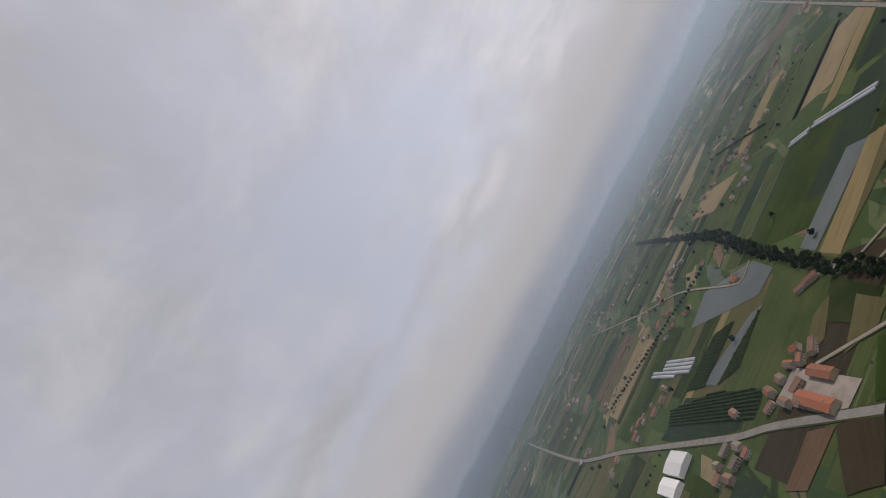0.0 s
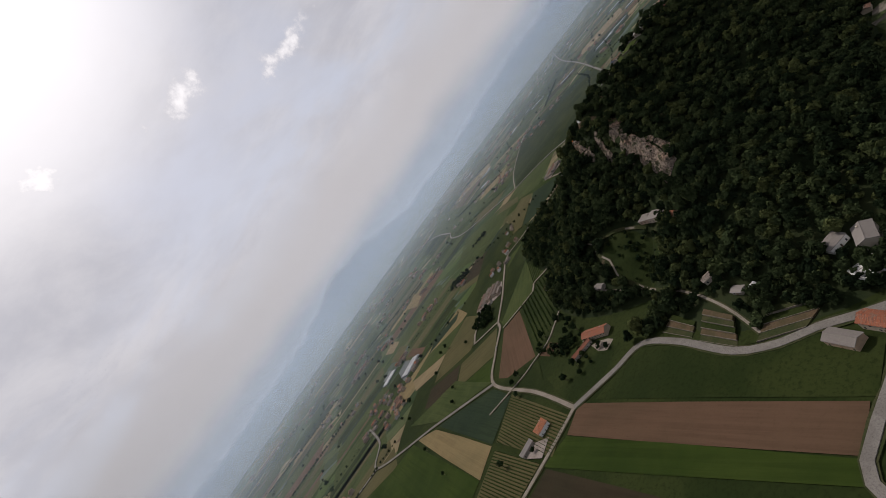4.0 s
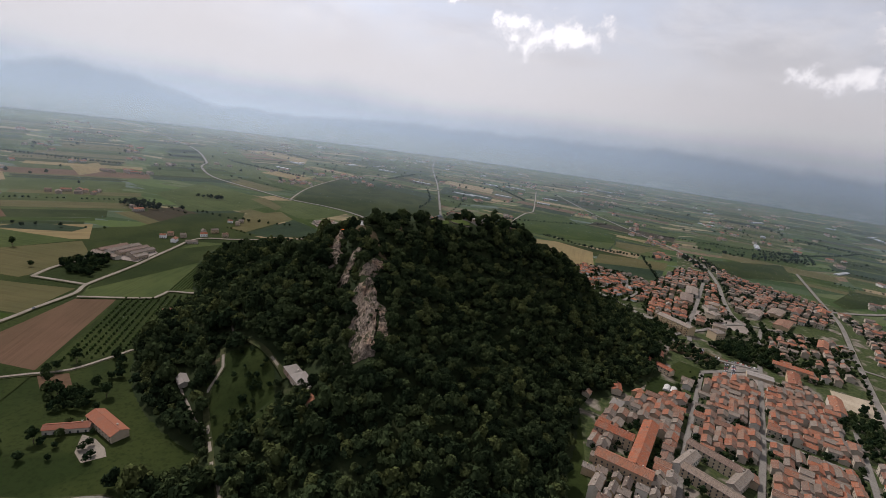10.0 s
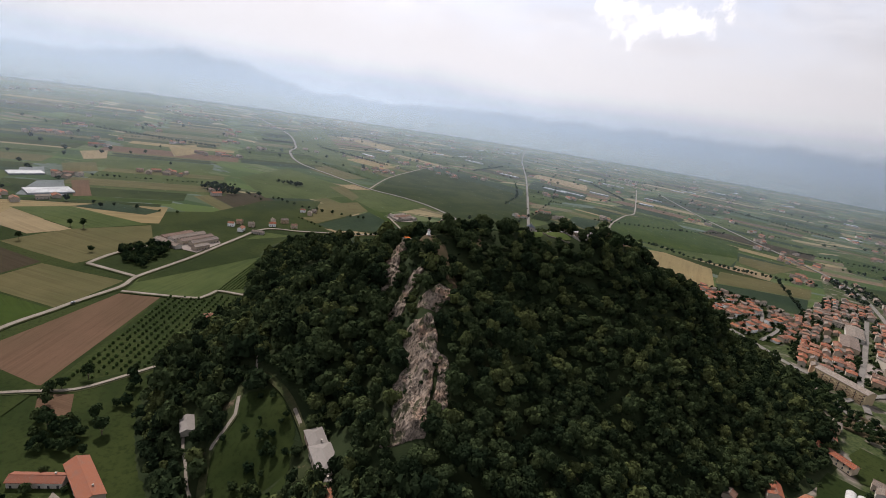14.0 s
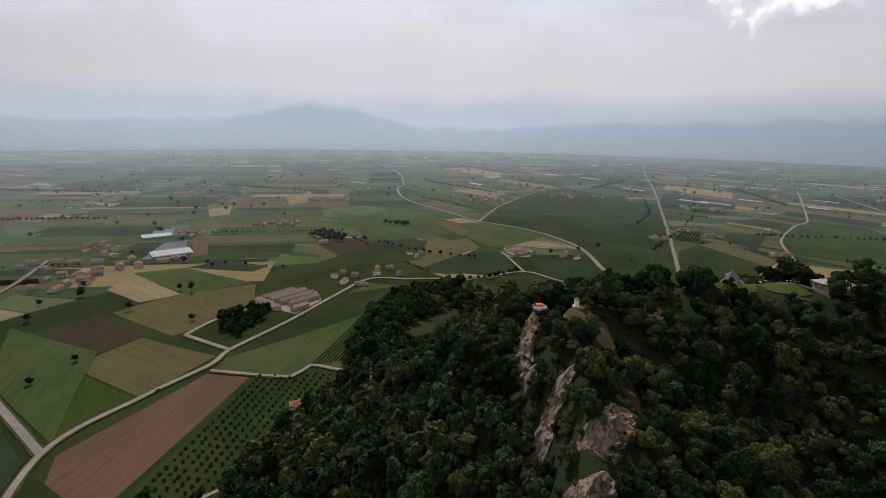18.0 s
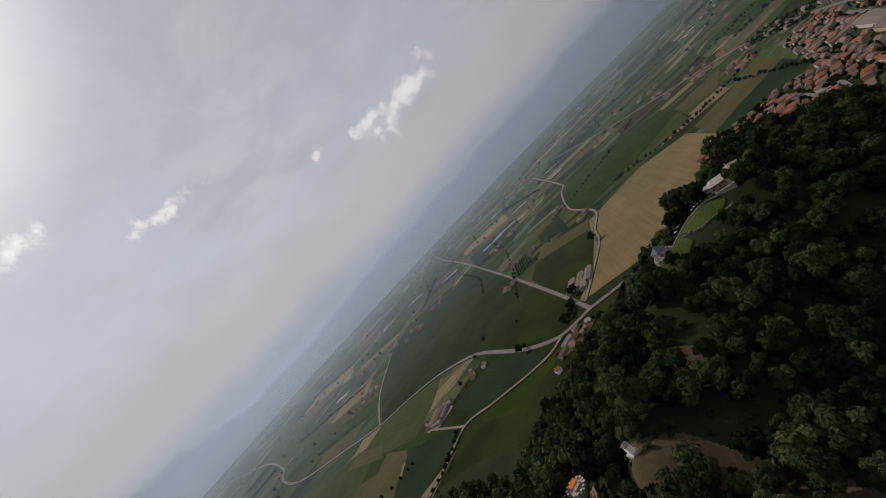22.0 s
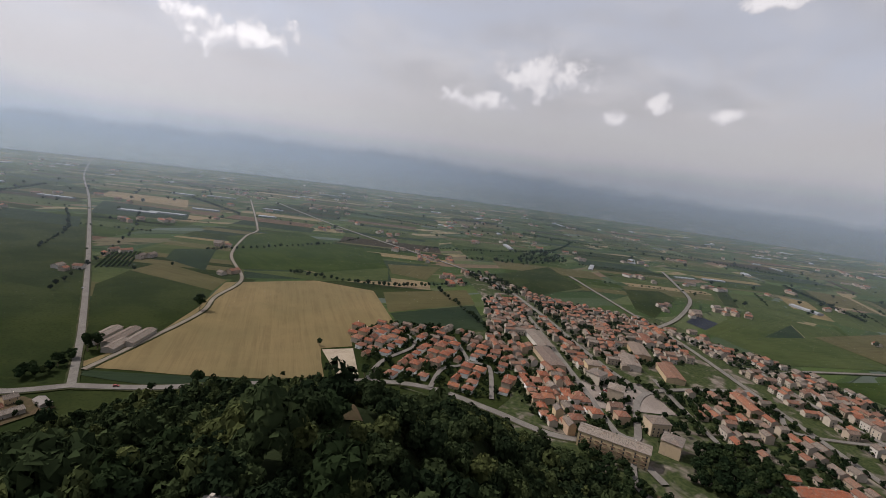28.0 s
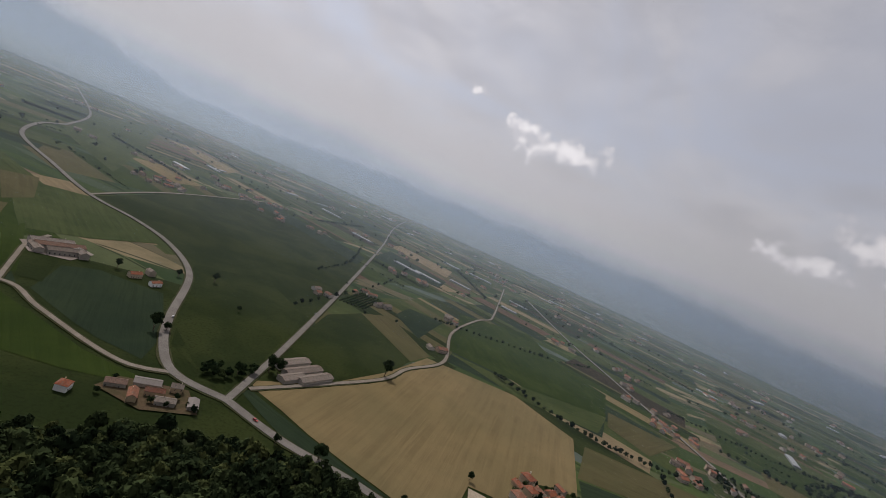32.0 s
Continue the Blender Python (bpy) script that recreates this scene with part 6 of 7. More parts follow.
# town quarters: outline, direction of the streets, spacing, fill, models
TOWN = [
    ([(112, 70), (170, 62), (200, 62), (262, 62), (325, 62), (384, 150), (455, 262), (432, 300), (430, 330), (400, 368), (334, 345), (285, 322), (235, 280), (200, 262), (162, 232), (140, 180), (120, 110)], 57.5, 9.6, 8.4, 0.94, "old"),
    ([(165, -60), (330, -40), (330, 25), (215, 22), (180, 10)], 20, 20, 18, 0.45, "villa"),
    ([(95, -50), (140, -40), (140, 25), (112, 30)], 57.5, 13, 12, 0.6, "old"),
    ([(410, 385), (470, 350), (560, 410), (600, 490), (530, 540), (470, 470)], 57.5, 15, 13, 0.7, "mixed"),
    ([(232, 668), (250, 720), (264, 784), (306, 797), (369, 776), (404, 745), (404, 690), (385, 640), (335, 585), (305, 590), (280, 632)], 35, 15, 14.5, 0.95, "villa"),
    ([(330, 520), (390, 500), (480, 548), (500, 610), (600, 860), (545, 880), (440, 745), (390, 690), (372, 620), (335, 570)], 62, 12.5, 11.5, 0.8, "mixed"),
    ([(505, 590), (640, 570), (755, 690), (650, 880), (612, 860)], 48, 13, 12, 0.75, "mixed"),
    ([(480, 270), (600, 280), (720, 380), (770, 500), (755, 590), (735, 660), (690, 560), (580, 390)], 54, 13, 12, 0.82, "mixed"),
    ([(455, 150), (520, 150), (640, 240), (740, 370), (720, 390), (620, 280), (500, 230)], 54, 17, 15, 0.7, "mixed"),
    ([(600, 880), (630, 1060), (690, 1050), (660, 880)], 75, 20, 18, 0.6, "mixed"),
    ([(150, 240), (165, 262), (215, 330), (240, 375), (225, 378), (180, 310), (145, 262)], 57.5, 16, 14, 0.45, "old"),
]
BLOCKED = [[(214, 741), (246, 735), (225, 674), (206, 678)], [(466, 349), (508, 329), (481, 287), (439, 306)], [(474, 272), (517, 212), (540, 260), (500, 300)],
           [(385, 398), (411, 362), (390, 332), (332, 346), (360, 368)], [(102, 55), (153, 64), (150, 36), (110, 34)], [(372, 436), (420, 462), (470, 440), (420, 378), (388, 400)],
           [(405, 540), (470, 500), (500, 560), (430, 590)], [(190, 300), (215, 330), (250, 350), (240, 300), (215, 280)], [(140, 162), (172, 140), (216, 212), (188, 236)], [(198, 146), (233, 138), (270, 195), (226, 200)], [(306, 376), (335, 351), (304, 319), (275, 324), (288, 360)], [(337, 442), (379, 393), (345, 378), (301, 412)], [(228, 290), (262, 286), (276, 312), (250, 330)], [(421, 295), (470, 310), (414, 213), (375, 195)], [(255, 290), (275, 286), (285, 306), (264, 314)]]
near_count = {"old": 0, "villa": 0, "mixed": 0}
NEAR_MOST = {"old": 125, "villa": 75, "mixed": 35}
for outline, turn, du, dv, fill, kind_of in TOWN:
    c, s = math.cos(radians(turn)), math.sin(radians(turn))
    cx, cy = sum(p[0] for p in outline) / len(outline), sum(p[1] for p in outline) / len(outline)
    reach = max(math.hypot(p[0] - cx, p[1] - cy) for p in outline)
    nu, nv = int(reach / du) + 1, int(reach / dv) + 1
    for i in range(-nu, nu + 1):
        for j in range(-nv, nv + 1):
            u, v = i * du + rng.uniform(-0.12, 0.12) * du, j * dv + rng.uniform(-0.12, 0.12) * dv
            x, y = cx + u * c - v * s, cy + u * s + v * c
            if rng.random() > fill or not bool(inside(outline, np.array(x), np.array(y))) or any(bool(inside(b, np.array(x), np.array(y))) for b in BLOCKED):
                continue
            if not off_roads(x, y, 4.6 if kind_of == "old" else 6.2) or not clear_of(x, y, 0.2 if kind_of == "old" else 4) or float(hill_height(np.array(x), np.array(y))) > 6:
                continue
            TAKEN.append((x, y, 4.2))
            t = turn + rng.choice((0, 0, 90)) + rng.uniform(-3, 3)
            if x < 420 and near_count[kind_of] < NEAR_MOST[kind_of]:
                near_count[kind_of] += 1
                pool = {"old": OLD[:3] * 3 + OLD[3:], "villa": VILLAS, "mixed": VILLAS + OLD[:1] + OLD[3:4]}[kind_of]
                k_ = 0.86 if kind_of == "old" else 1.0
                put(rng.choice(pool), x, y, t, k_ * rng.uniform(0.75, 1.15), k_ * rng.uniform(0.82, 1.12), rng.uniform(0.75, 1.2))
            else:
                far_spots.append((x, y, t, rng.uniform(7, 12.5), rng.uniform(6.2, 9.2), rng.uniform(4.0, 8.5)))


def joined_houses(spots):
    """Houses far off, as two meshes: walls with windows cut as dark recesses would be too small to see, and their roofs."""
    wv, wf, rv, rf = [], [], [], []
    for x, y, turn, w_, d_, h_ in spots:
        c, s = math.cos(radians(turn)), math.sin(radians(turn))
        rise = d_ * 0.22
        for bm, vs, fs in ((gable_walls(w_, d_, h_, rise), wv, wf), (gable_roof(w_, d_, h_, rise), rv, rf)):
            bm.verts.index_update()
            base = len(vs)
            vs += [(x + p.co.x * c - p.co.y * s, y + p.co.x * s + p.co.y * c, p.co.z + 0.1) for p in bm.verts]
            fs += [tuple(base + q.index for q in f.verts) for f in bm.faces]
            bm.free()
    # rows of small dark windows, standing a hand's breadth proud of the long walls
    nv, nf = [], []
    for x, y, turn, w_, d_, h_ in spots:
        if math.hypot(x, y - 250) > 1100:
            continue
        c, s = math.cos(radians(turn)), math.sin(radians(turn))
        for level in range(int(h_ / 2.9)):
            for k in range(int(w_ / 3.6)):
                u = -w_ / 2 + w_ * (k + 0.5) / int(w_ / 3.6)
                for side in (-1, 1):
                    v, z0, base = side * (d_ / 2 + 0.04), 1.1 + 2.9 * level, len(nv)
                    for du, dz in ((-0.55, 0), (0.55, 0), (0.55, 1.4), (-0.55, 1.4)):
                        nv.append((x + (u + du) * c - v * s, y + (u + du) * s + v * c, z0 + dz))
                    nf.append((base, base + 1, base + 2, base + 3))
    tagged(mesh_of("far_house_windows", nv, nf, GLASS_DARK), "small dark windows of far houses", "windows", kind="stuff")
    tagged(mesh_of("far_house_walls", wv, wf, FAR_WALL), "plastered walls of far houses", "houses", kind="stuff")
    tagged(mesh_of("far_house_roofs", rv, rf, FAR_TILE), "red and brown tile roofs of far houses", "roofs", kind="stuff")


for k in range(420):
    a, r = rng.uniform(0, 6.28), rng.uniform(1300, 3600)
    bx, by = r * math.cos(a), 250 + r * math.sin(a)
    for q in range(rng.randint(1, 4)):
        far_spots.append((bx + rng.uniform(-40, 40), by + rng.uniform(-40, 40), rng.uniform(0, 180), rng.uniform(10, 26), rng.uniform(9, 13), rng.uniform(4, 7)))
joined_houses(far_spots)


def far_sheds():
    """Low white sheds and tunnels scattered over the far plain."""
    dice = random.Random(31)
    verts, faces = [], []
    for k in range(80):
        a, r = dice.uniform(-0.6, 2.0), dice.uniform(1350, 3700)
        x, y, turn_ = r * math.cos(a), 250 + r * math.sin(a), radians(dice.choice((-30, -28, 34, 60)))
        long, deep, tall = dice.uniform(30, 110), dice.uniform(9, 22), dice.uniform(3, 6)
        c_, s_ = math.cos(turn_), math.sin(turn_)
        base = len(verts)
        for u, v, z in ((-1, -1, 0), (1, -1, 0), (1, 1, 0), (-1, 1, 0), (-1, -1, 0.75), (1, -1, 0.75), (1, 1, 0.75), (-1, 1, 0.75), (-1, 0, 1), (1, 0, 1)):
            verts.append((x + u * long / 2 * c_ - v * deep / 2 * s_, y + u * long / 2 * s_ + v * deep / 2 * c_, 0.1 + z * tall))
        faces += [tuple(base + i for i in f) for f in ((0, 1, 5, 4), (2, 3, 7, 6), (1, 2, 6, 9, 5), (3, 0, 4, 8, 7), (4, 5, 9, 8), (6, 7, 8, 9))]
    tagged(mesh_of("far_sheds", verts, faces, FILM), "pale sheds and plastic tunnels on the far plain", "sheds", kind="stuff")


far_sheds()

# trees between the town's houses
def garden_trees(count):
    x, y = RNG.uniform(95, 1000, count), RNG.uniform(-70, 1060, count)
    keep = np.zeros(count, bool)
    for zone in TOWN:
        keep |= inside(zone[0], x, y)
    for b in BLOCKED[:5]:
        keep &= ~inside(b, x, y)
    x, y = x[keep], y[keep]
    r = RNG.uniform(1.3, 3.7, len(x))
    keep = np.ones(len(x), bool)
    for a, b, c in TAKEN:
        keep &= (x - a) ** 2 + (y - b) ** 2 > (c + 0.35 * r) ** 2
    for line, width in ROAD_LINES:
        if line[:, 0].max() > 90 and line[:, 1].min() < 1060:
            keep &= ~near_line([tuple(p) for p in line], x, y, width / 2 + 1.5)
    x, y, r = x[keep], y[keep], r[keep]
    # thin out where crowns would stand in one another
    order, chosen = range(len(x)), []
    cells = set()
    for k in order:
        cell = (int(x[k] // 3.8), int(y[k] // 3.8))
        if cell not in cells:
            cells.add(cell)
            chosen.append(k)
    x, y, r = x[chosen], y[chosen], r[chosen]
    woods("garden_trees", np.stack([x, y, 0 * x + 0.5, r, r * 2.1], 1), "green trees and shrubs in gardens between houses", "trees", LEAF_ROW, np.full(len(x), -1))


garden_trees(26000)


# ---- single buildings ----
def one(model, x, y, turn, z=None):
    model.matrix_basis = Matrix.Translation((x, y, (gz(x, y) + 0.05) if z is None else z)) @ Matrix.Rotation(radians(turn), 4, "Z")
    return model


def wings(name, label, category, pieces, roof, wall, group=""):
    """One building of several wings: each piece is x, y, turn, length, depth, height, rise, hipped."""
    root = tagged(new(name), label, category, group)
    for x, y, turn, w_, d_, h_, rise, hip in pieces:
        m = Matrix.Translation((x, y, 0)) @ Matrix.Rotation(radians(turn), 4, "Z")
        a = part("wall", plain_walls(w_, d_, h_) if hip else gable_walls(w_, d_, h_, rise), wall, root)
        b = part("roof", (hip_roof if hip else gable_roof)(w_, d_, h_, rise), roof, root)
        a.matrix_basis = b.matrix_basis = m
        c = part("chimney", chimney_mesh(0.3 * w_, 0.15 * d_, h_ + rise * 0.6), STONE, root)
        c.matrix_basis = m
        n = max(3, int(w_ / 4))
        for f in range(max(1, int(h_ / 3))):
            for k in range(n):
                at = -w_ / 2 + w_ * (k + 0.5) / n
                for side in (-1, 1):
                    q = part("window", window_mesh(at, side * d_ / 2, 1.0 + 3.0 * f, True), GLASS_DARK, root)
                    q.matrix_basis = m
    return root


# farm under the hill: two wings with red roofs round a pale yard
one(wings("farmhouse", "red-roofed farmhouse of two wings round a gravel yard", "farmhouse",
          [(0, 0, -31, 34, 11, 6.0, 2.4, False), (-22, -6, 20, 26, 7, 4.5, 1.6, False)], BROWN_TILE, PLASTER), -203, 141, 0)
yard([(-214, 133), (-203, 130), (-192, 123), (-186, 116), (-196, 108), (-206, 116)], DUST, "pale gravel farmyard", 0.92)
yard([(-276, 173), (-293, 190), (-275, 199), (-258, 181)], PLOUGHED, "small bare brown plot", 0.9)
# villa on the slope
one(wings("stone_villa", "long villa with pale slab roofs on the wooded slope", "villa",
          [(0, 0, -50, 20, 10.5, 5.4, 2.0, True), (-10.5, 12.5, -50, 15, 9, 4.6, 1.7, True), (4, -8, -50, 9, 5, 3.2, 1.0, False)], STONE_ROOF, PLASTER), -77, 156, 0, gz(-79, 157) - 0.8)
one(house(14, 7, 3.6, 1.2, STONE_ROOF, STONE, "small slab-roofed outbuilding on the slope", False, 2, "outbuilding", "", 0, "outbuilding"), -175, 182, -50)
one(house(11, 9, 5.2, 2.0, TILE, PLASTER, "small orange-roofed house among trees", False, 4, "house", "", 1), -188, 312, 60)
one(house(14, 10, 5.4, 2.2, TILE, PLASTER, "orange-roofed house at the wood's edge", False, 4, "house", "", 1), -212, 556, 30)
# houses at the southern foot of the hill
one(house(16, 11, 7.0, 2.2, STONE_ROOF, PLASTER, "pale house with grey slab roof below the wood", False, 5, "house", "", 1), 6, 16, 70)
one(house(13, 10, 4.5, 1.0, STONE_ROOF, WHITE, "low white house with grey roof", True, 4, "house", "", 0), -8, 26, 20)
one(house(12, 7, 4.0, 1.2, OLD_TILE, STONE, "grey shed on a garden terrace", False, 1, "shed", "", 0, "shed"), -78, 74, 10)
one(house(24, 9, 6.0, 2.2, TILE, PLASTER, "long orange-roofed roadside house", False, 6, "house", "", 1), -22, -38, -58)
one(house(18, 9, 5.0, 1.8, STONE_ROOF, PLASTER, "grey slab-roofed barn beside the road", False, 3, "barn", "", 0, "barn"), -42, -32, -58)
# terraced kitchen gardens above the road at the southern foot


def garden_terrace(corners, steps, label):
    """Beds one above the other, each held by a low stone wall."""
    root = tagged(new("garden_terrace"), label, "garden", "terraced gardens")
    a, b, c, d = (Vector(p) for p in corners)
    for k in range(steps):
        p, q, r, t = a.lerp(d, k / steps), b.lerp(c, k / steps), b.lerp(c, (k + 0.94) / steps), a.lerp(d, (k + 0.94) / steps)
        level = max(gz(v.x, v.y) for v in (p, q, r, t)) + 0.9
        for name_, ring, mat, top in (("bed", (p, q, r, t), (VERGE, TRODDEN, GRASS)[k % 3], level), ("retaining_wall", (p, q, q + (p - t).normalized() * 0.3, p + (p - t).normalized() * 0.3), DRY_STONE, level + 0.1)):
            bm = bmesh.new()
            low_, high_ = [bm.verts.new((v.x, v.y, top - 2.4)) for v in ring], [bm.verts.new((v.x, v.y, top)) for v in ring]
            bm.faces.new(high_)
            for e in range(4):
                bm.faces.new((low_[e], low_[(e + 1) % 4], high_[(e + 1) % 4], high_[e]))
            bmesh.ops.recalc_face_normals(bm, faces=bm.faces)
            part(name_, bm, mat, root)
    return root


garden_terrace([(-113, 40), (-92, 12), (-82, 34), (-97, 60)], 5, "terraced kitchen garden with low stone walls")
garden_terrace([(-137, 76), (-117, 48), (-108, 58), (-122, 84)], 3, "small stepped garden of bare earth beds")
garden_terrace([(-80, 5), (-52, -8), (-28, 4), (-60, 22)], 4, "grassy terraces between trees above the road")
one(house(9, 6, 3.0, 0.9, STONE_ROOF, STONE, "grey-roofed garden hut beside the lane", False, 1, "shed", "", 0, "shed"), -68, 46, -50)
one(house(7, 5, 2.6, 0.8, METAL_ROOF, WOOD, "small tin-roofed hut among garden beds", False, 1, "shed", "", 0, "shed"), -60, 40, 20)
one(house(9, 7, 4.2, 1.5, TILE, PLASTER, "small red-roofed annex under the villa", False, 2, "outbuilding", "", 0, "outbuilding"), -66, 136, -58)
# houses between the wood and the town
one(wings("corner_house", "orange-roofed house of two wings beside a green garden", "house",
          [(0, 0, -60, 30, 8, 6, 1.9, False), (-8, 9, 30, 18, 8, 6, 1.9, False)], TILE, PLASTER), 268, 345, 0)
one(house(30, 9, 6, 1.9, TILE, PLASTER, "long orange-roofed house under the wood", False, 6, "house", "", 1), 280, 378, 66)
one(house(14, 10, 5.5, 2.0, OLD_TILE, PLASTER, "brown-roofed house at the wood's foot", True, 4, "house", "", 1), 296, 398, 60)
one(house(15, 9, 5.5, 2.0, TILE, PLASTER, "lone orange-roofed house beside the wood", False, 4, "house", "", 1), 196, 282, 75)
one(house(13, 10, 6.5, 1.2, STONE_ROOF, PLASTER, "square house with pale flat roof under trees", True, 5, "house", "", 1), 186, 252, 55)
one(house(10, 8, 4.5, 1.6, TILE, PLASTER, "small brown-red garden house", False, 3, "house", "", 0), 218, 282, 40)
# house among the vines
one(house(15, 13, 5.2, 2.4, TILE, WHITE, "house with bright orange roof among vine rows", True, 5, "house", "", 1), -288, 72, 40)
one(house(18, 8, 4.0, 1.5, STONE_ROOF, STONE, "grey-roofed tool barn beside the yard", False, 1, "barn", "", 0, "barn"), -310, 60, 40)
yard([(-300, 62), (-280, 56), (-290, 38), (-312, 50)], PAVED, "pale paved yard beside the house", 1.3)
# court farm by the crossroads
one(wings("court_farm", "large brick farm with red roofs round a courtyard", "farm",
          [(0, 0, 62, 46, 9, 6, 2.2, False), (-30, 14, 62, 40, 10, 6, 2.4, False), (-14, -17, 152, 30, 9, 5.5, 2.1, False), (-8, 22, 152, 26, 9, 6, 2.2, False)], BROWN_TILE, PLASTER), -402, 8, 0)
one(wings("long_farm", "long farm with orange roofs and a barn wing", "farm",
          [(0, 0, 28, 44, 10, 5.5, 2.2, False), (14, 20, 28, 30, 11, 6, 2.4, False), (40, 8, 118, 24, 11, 6, 2.4, False)], BROWN_TILE, PLASTER), -338, -218, 0)
one(wings("angled_villa", "brown-roofed villa with angled wings and gravel court", "villa",
          [(0, 0, 40, 26, 10, 5.5, 2.1, True), (14, 6, -20, 18, 9, 5.5, 2.0, True)], OLD_TILE, PLASTER), -252, -188, 0)
yard([(-268, -186), (-260, -172), (-243, -176), (-240, -200), (-260, -203)], TRODDEN, "pale gravel court", 0.76)
one(house(18, 12, 5.0, 2.0, OLD_TILE, PLASTER, "brown-roofed house in a walled garden", True, 4, "house", "", 1), -232, -158, -20)
# farm works in the north-west: halls side by side round pale yards
one(wings("farm_works", "large farm works of parallel brown and grey halls", "farm",
          [(-27, 2, 74, 42, 11, 5.5, 1.9, False), (-13, 4, 74, 48, 12, 6.0, 2.1, False), (1, 3, 74, 46, 11, 5.5, 1.9, False), (15, 0, 74, 38, 11, 5.5, 1.9, False),
           (-14, -30, -16, 44, 9, 5, 1.8, False), (26, -20, 74, 20, 9, 5.5, 1.8, False)], OLD_TILE, PLASTER), -433, 510, 0)
yard([(-472, 476), (-470, 536), (-428, 546), (-402, 524), (-400, 474)], PAVED, "pale paved yard between farm halls", 0.95)
yard([(-462, 382), (-397, 377), (-400, 470), (-455, 474)], GRASS, "mown garden round a small wood", 0.9, "garden")
one(wings("grey_farm", "close farm of grey and brown roofs round a yard", "farm",
          [(-14, 6, 58, 38, 10, 5.2, 1.9, False), (-2, 2, 58, 44, 10, 5.5, 2.0, False), (10, -4, 58, 34, 10, 5.2, 1.9, False), (19, 6, 148, 16, 9, 5.5, 2.0, False), (-8, -20, 148, 20, 8, 4.6, 1.6, False)], OLD_TILE, STONE), -242, 864, 0)
yard([(-272, 850), (-252, 895), (-222, 888), (-218, 850), (-246, 832)], PAVED, "pale yard between farm roofs", 0.93)
# sheds by the straight road
for k, (sx, sy, long_) in enumerate(((30, 826, 40), (44, 818, 44), (58, 812, 40), (40, 796, 26))):
    one(house(long_, 11, 4.4, 1.5, OLD_TILE, STONE, "long grey-roofed cattle shed beside the road", False, 0, "shed", "sheds by the straight road", 0, "shed"), sx, sy, 58)
yard([(-60, 680), (-57, 700), (-14, 716), (6, 692), (-25, 674)], TRODDEN, "trodden farmyard between low ranges", 0.9)
# white depots and greenhouses of the south-west
for x, y, w_, d_ in ((-628, -664, 60, 34), (-600, -686, 60, 24)):
    one(house(w_, d_, 7.0, 1.6, METAL_ROOF, WHITE, "large white-roofed storage depot", False, 0, "depot", "white depots", 0, "depot"), x, y, 38)
one(wings("workshop", "workshop with red roof and paved forecourt", "workshop",
          [(0, 0, 24, 60, 14, 6, 2, False), (-24, 22, 24, 40, 12, 5, 1.8, False)], TILE, PLASTER), -470, -440, 0)
yard([(-530, -480), (-430, -430), (-445, -395), (-545, -440)], PAVED, "grey paved works yard", 0.78)
one(house(52, 22, 7, 1.8, METAL_ROOF, WHITE, "pale-roofed factory hall beside the highway", False, 0, "hall", "", 0, "hall"), -755, 8, 60)


def greenhouse(x, y, turn, length, spans):
    """Plastic-covered hoops side by side."""
    root = tagged(new("greenhouse"), "long white plastic greenhouse with rounded spans", "greenhouse", "greenhouses")
    for k in range(spans):
        bm = bmesh.new()
        rows = []
        for i in range(9):
            a = math.pi * i / 8
            rows.append([bm.verts.new((u, (k - spans / 2) * 8 + 3.9 * math.cos(a), 3.2 * math.sin(a))) for u in (-length / 2, length / 2)])
        for p, q in zip(rows[:-1], rows[1:]):
            bm.faces.new((p[0], p[1], q[1], q[0]))
        for e in (0, 1):
            bm.faces.new([r[e] for r in rows])
        part("span", bm, FILM, root)
    return one(root, x, y, turn, 0.6)


greenhouse(-872, -622, 32, 150, 4)
greenhouse(-915, -668, 32, 140, 2)
greenhouse(-765, 590, 62, 60, 5)
greenhouse(-900, 660, 62, 50, 4)
greenhouse(-900, -130, 19, 165, 2)
greenhouse(-1010, -180, 28, 60, 2)

# town landmarks
one(wings("convent", "large old convent of long wings round a garden court", "convent",
          [(0, 0, -32, 40, 12, 11, 2.6, False), (26, 28, 58, 70, 12, 11, 2.6, False), (8, 42, -32, 30, 11, 10, 2.4, False)], TILE, PLASTER), 158, 160, 0)
one(wings("palace", "town palace of four wings with arcades round a court", "palace",
          [(0, 0, -50, 40, 10, 9, 2.3, False), (20, 32, -50, 40, 10, 9, 2.3, False), (-6, 24, 40, 30, 9, 8, 2.2, False), (26, 8, 40, 30, 9, 8, 2.2, False)], OLD_TILE, PLASTER), 220, 154, 0)
block = one(house(52, 15, 13, 2.2, OLD_TILE, PLASTER, "long four-storey apartment block with rows of balconies", False, 28, "apartment block", "", 2, "apartment_block"), 352, 488, -62)
for level in range(3):
    for k in range(9):
        at = -22.4 + 5.6 * k
        for side in (-1, 1):
            bm = bmesh.new()
            box(bm, at - 1.7, min(side * 7.52, side * 8.9), 3.1 + 3.0 * level, at + 1.7, max(side * 7.52, side * 8.9), 3.25 + 3.0 * level)
            slab = part("balcony", bm, PLASTER, block)
            bm = bmesh.new()
            box(bm, at - 1.7, min(side * 8.82, side * 8.9), 3.26 + 3.0 * level, at + 1.7, max(side * 8.82, side * 8.9), 4.2 + 3.0 * level)
            part("railing", bm, WOOD, slab, "brown balcony railing")
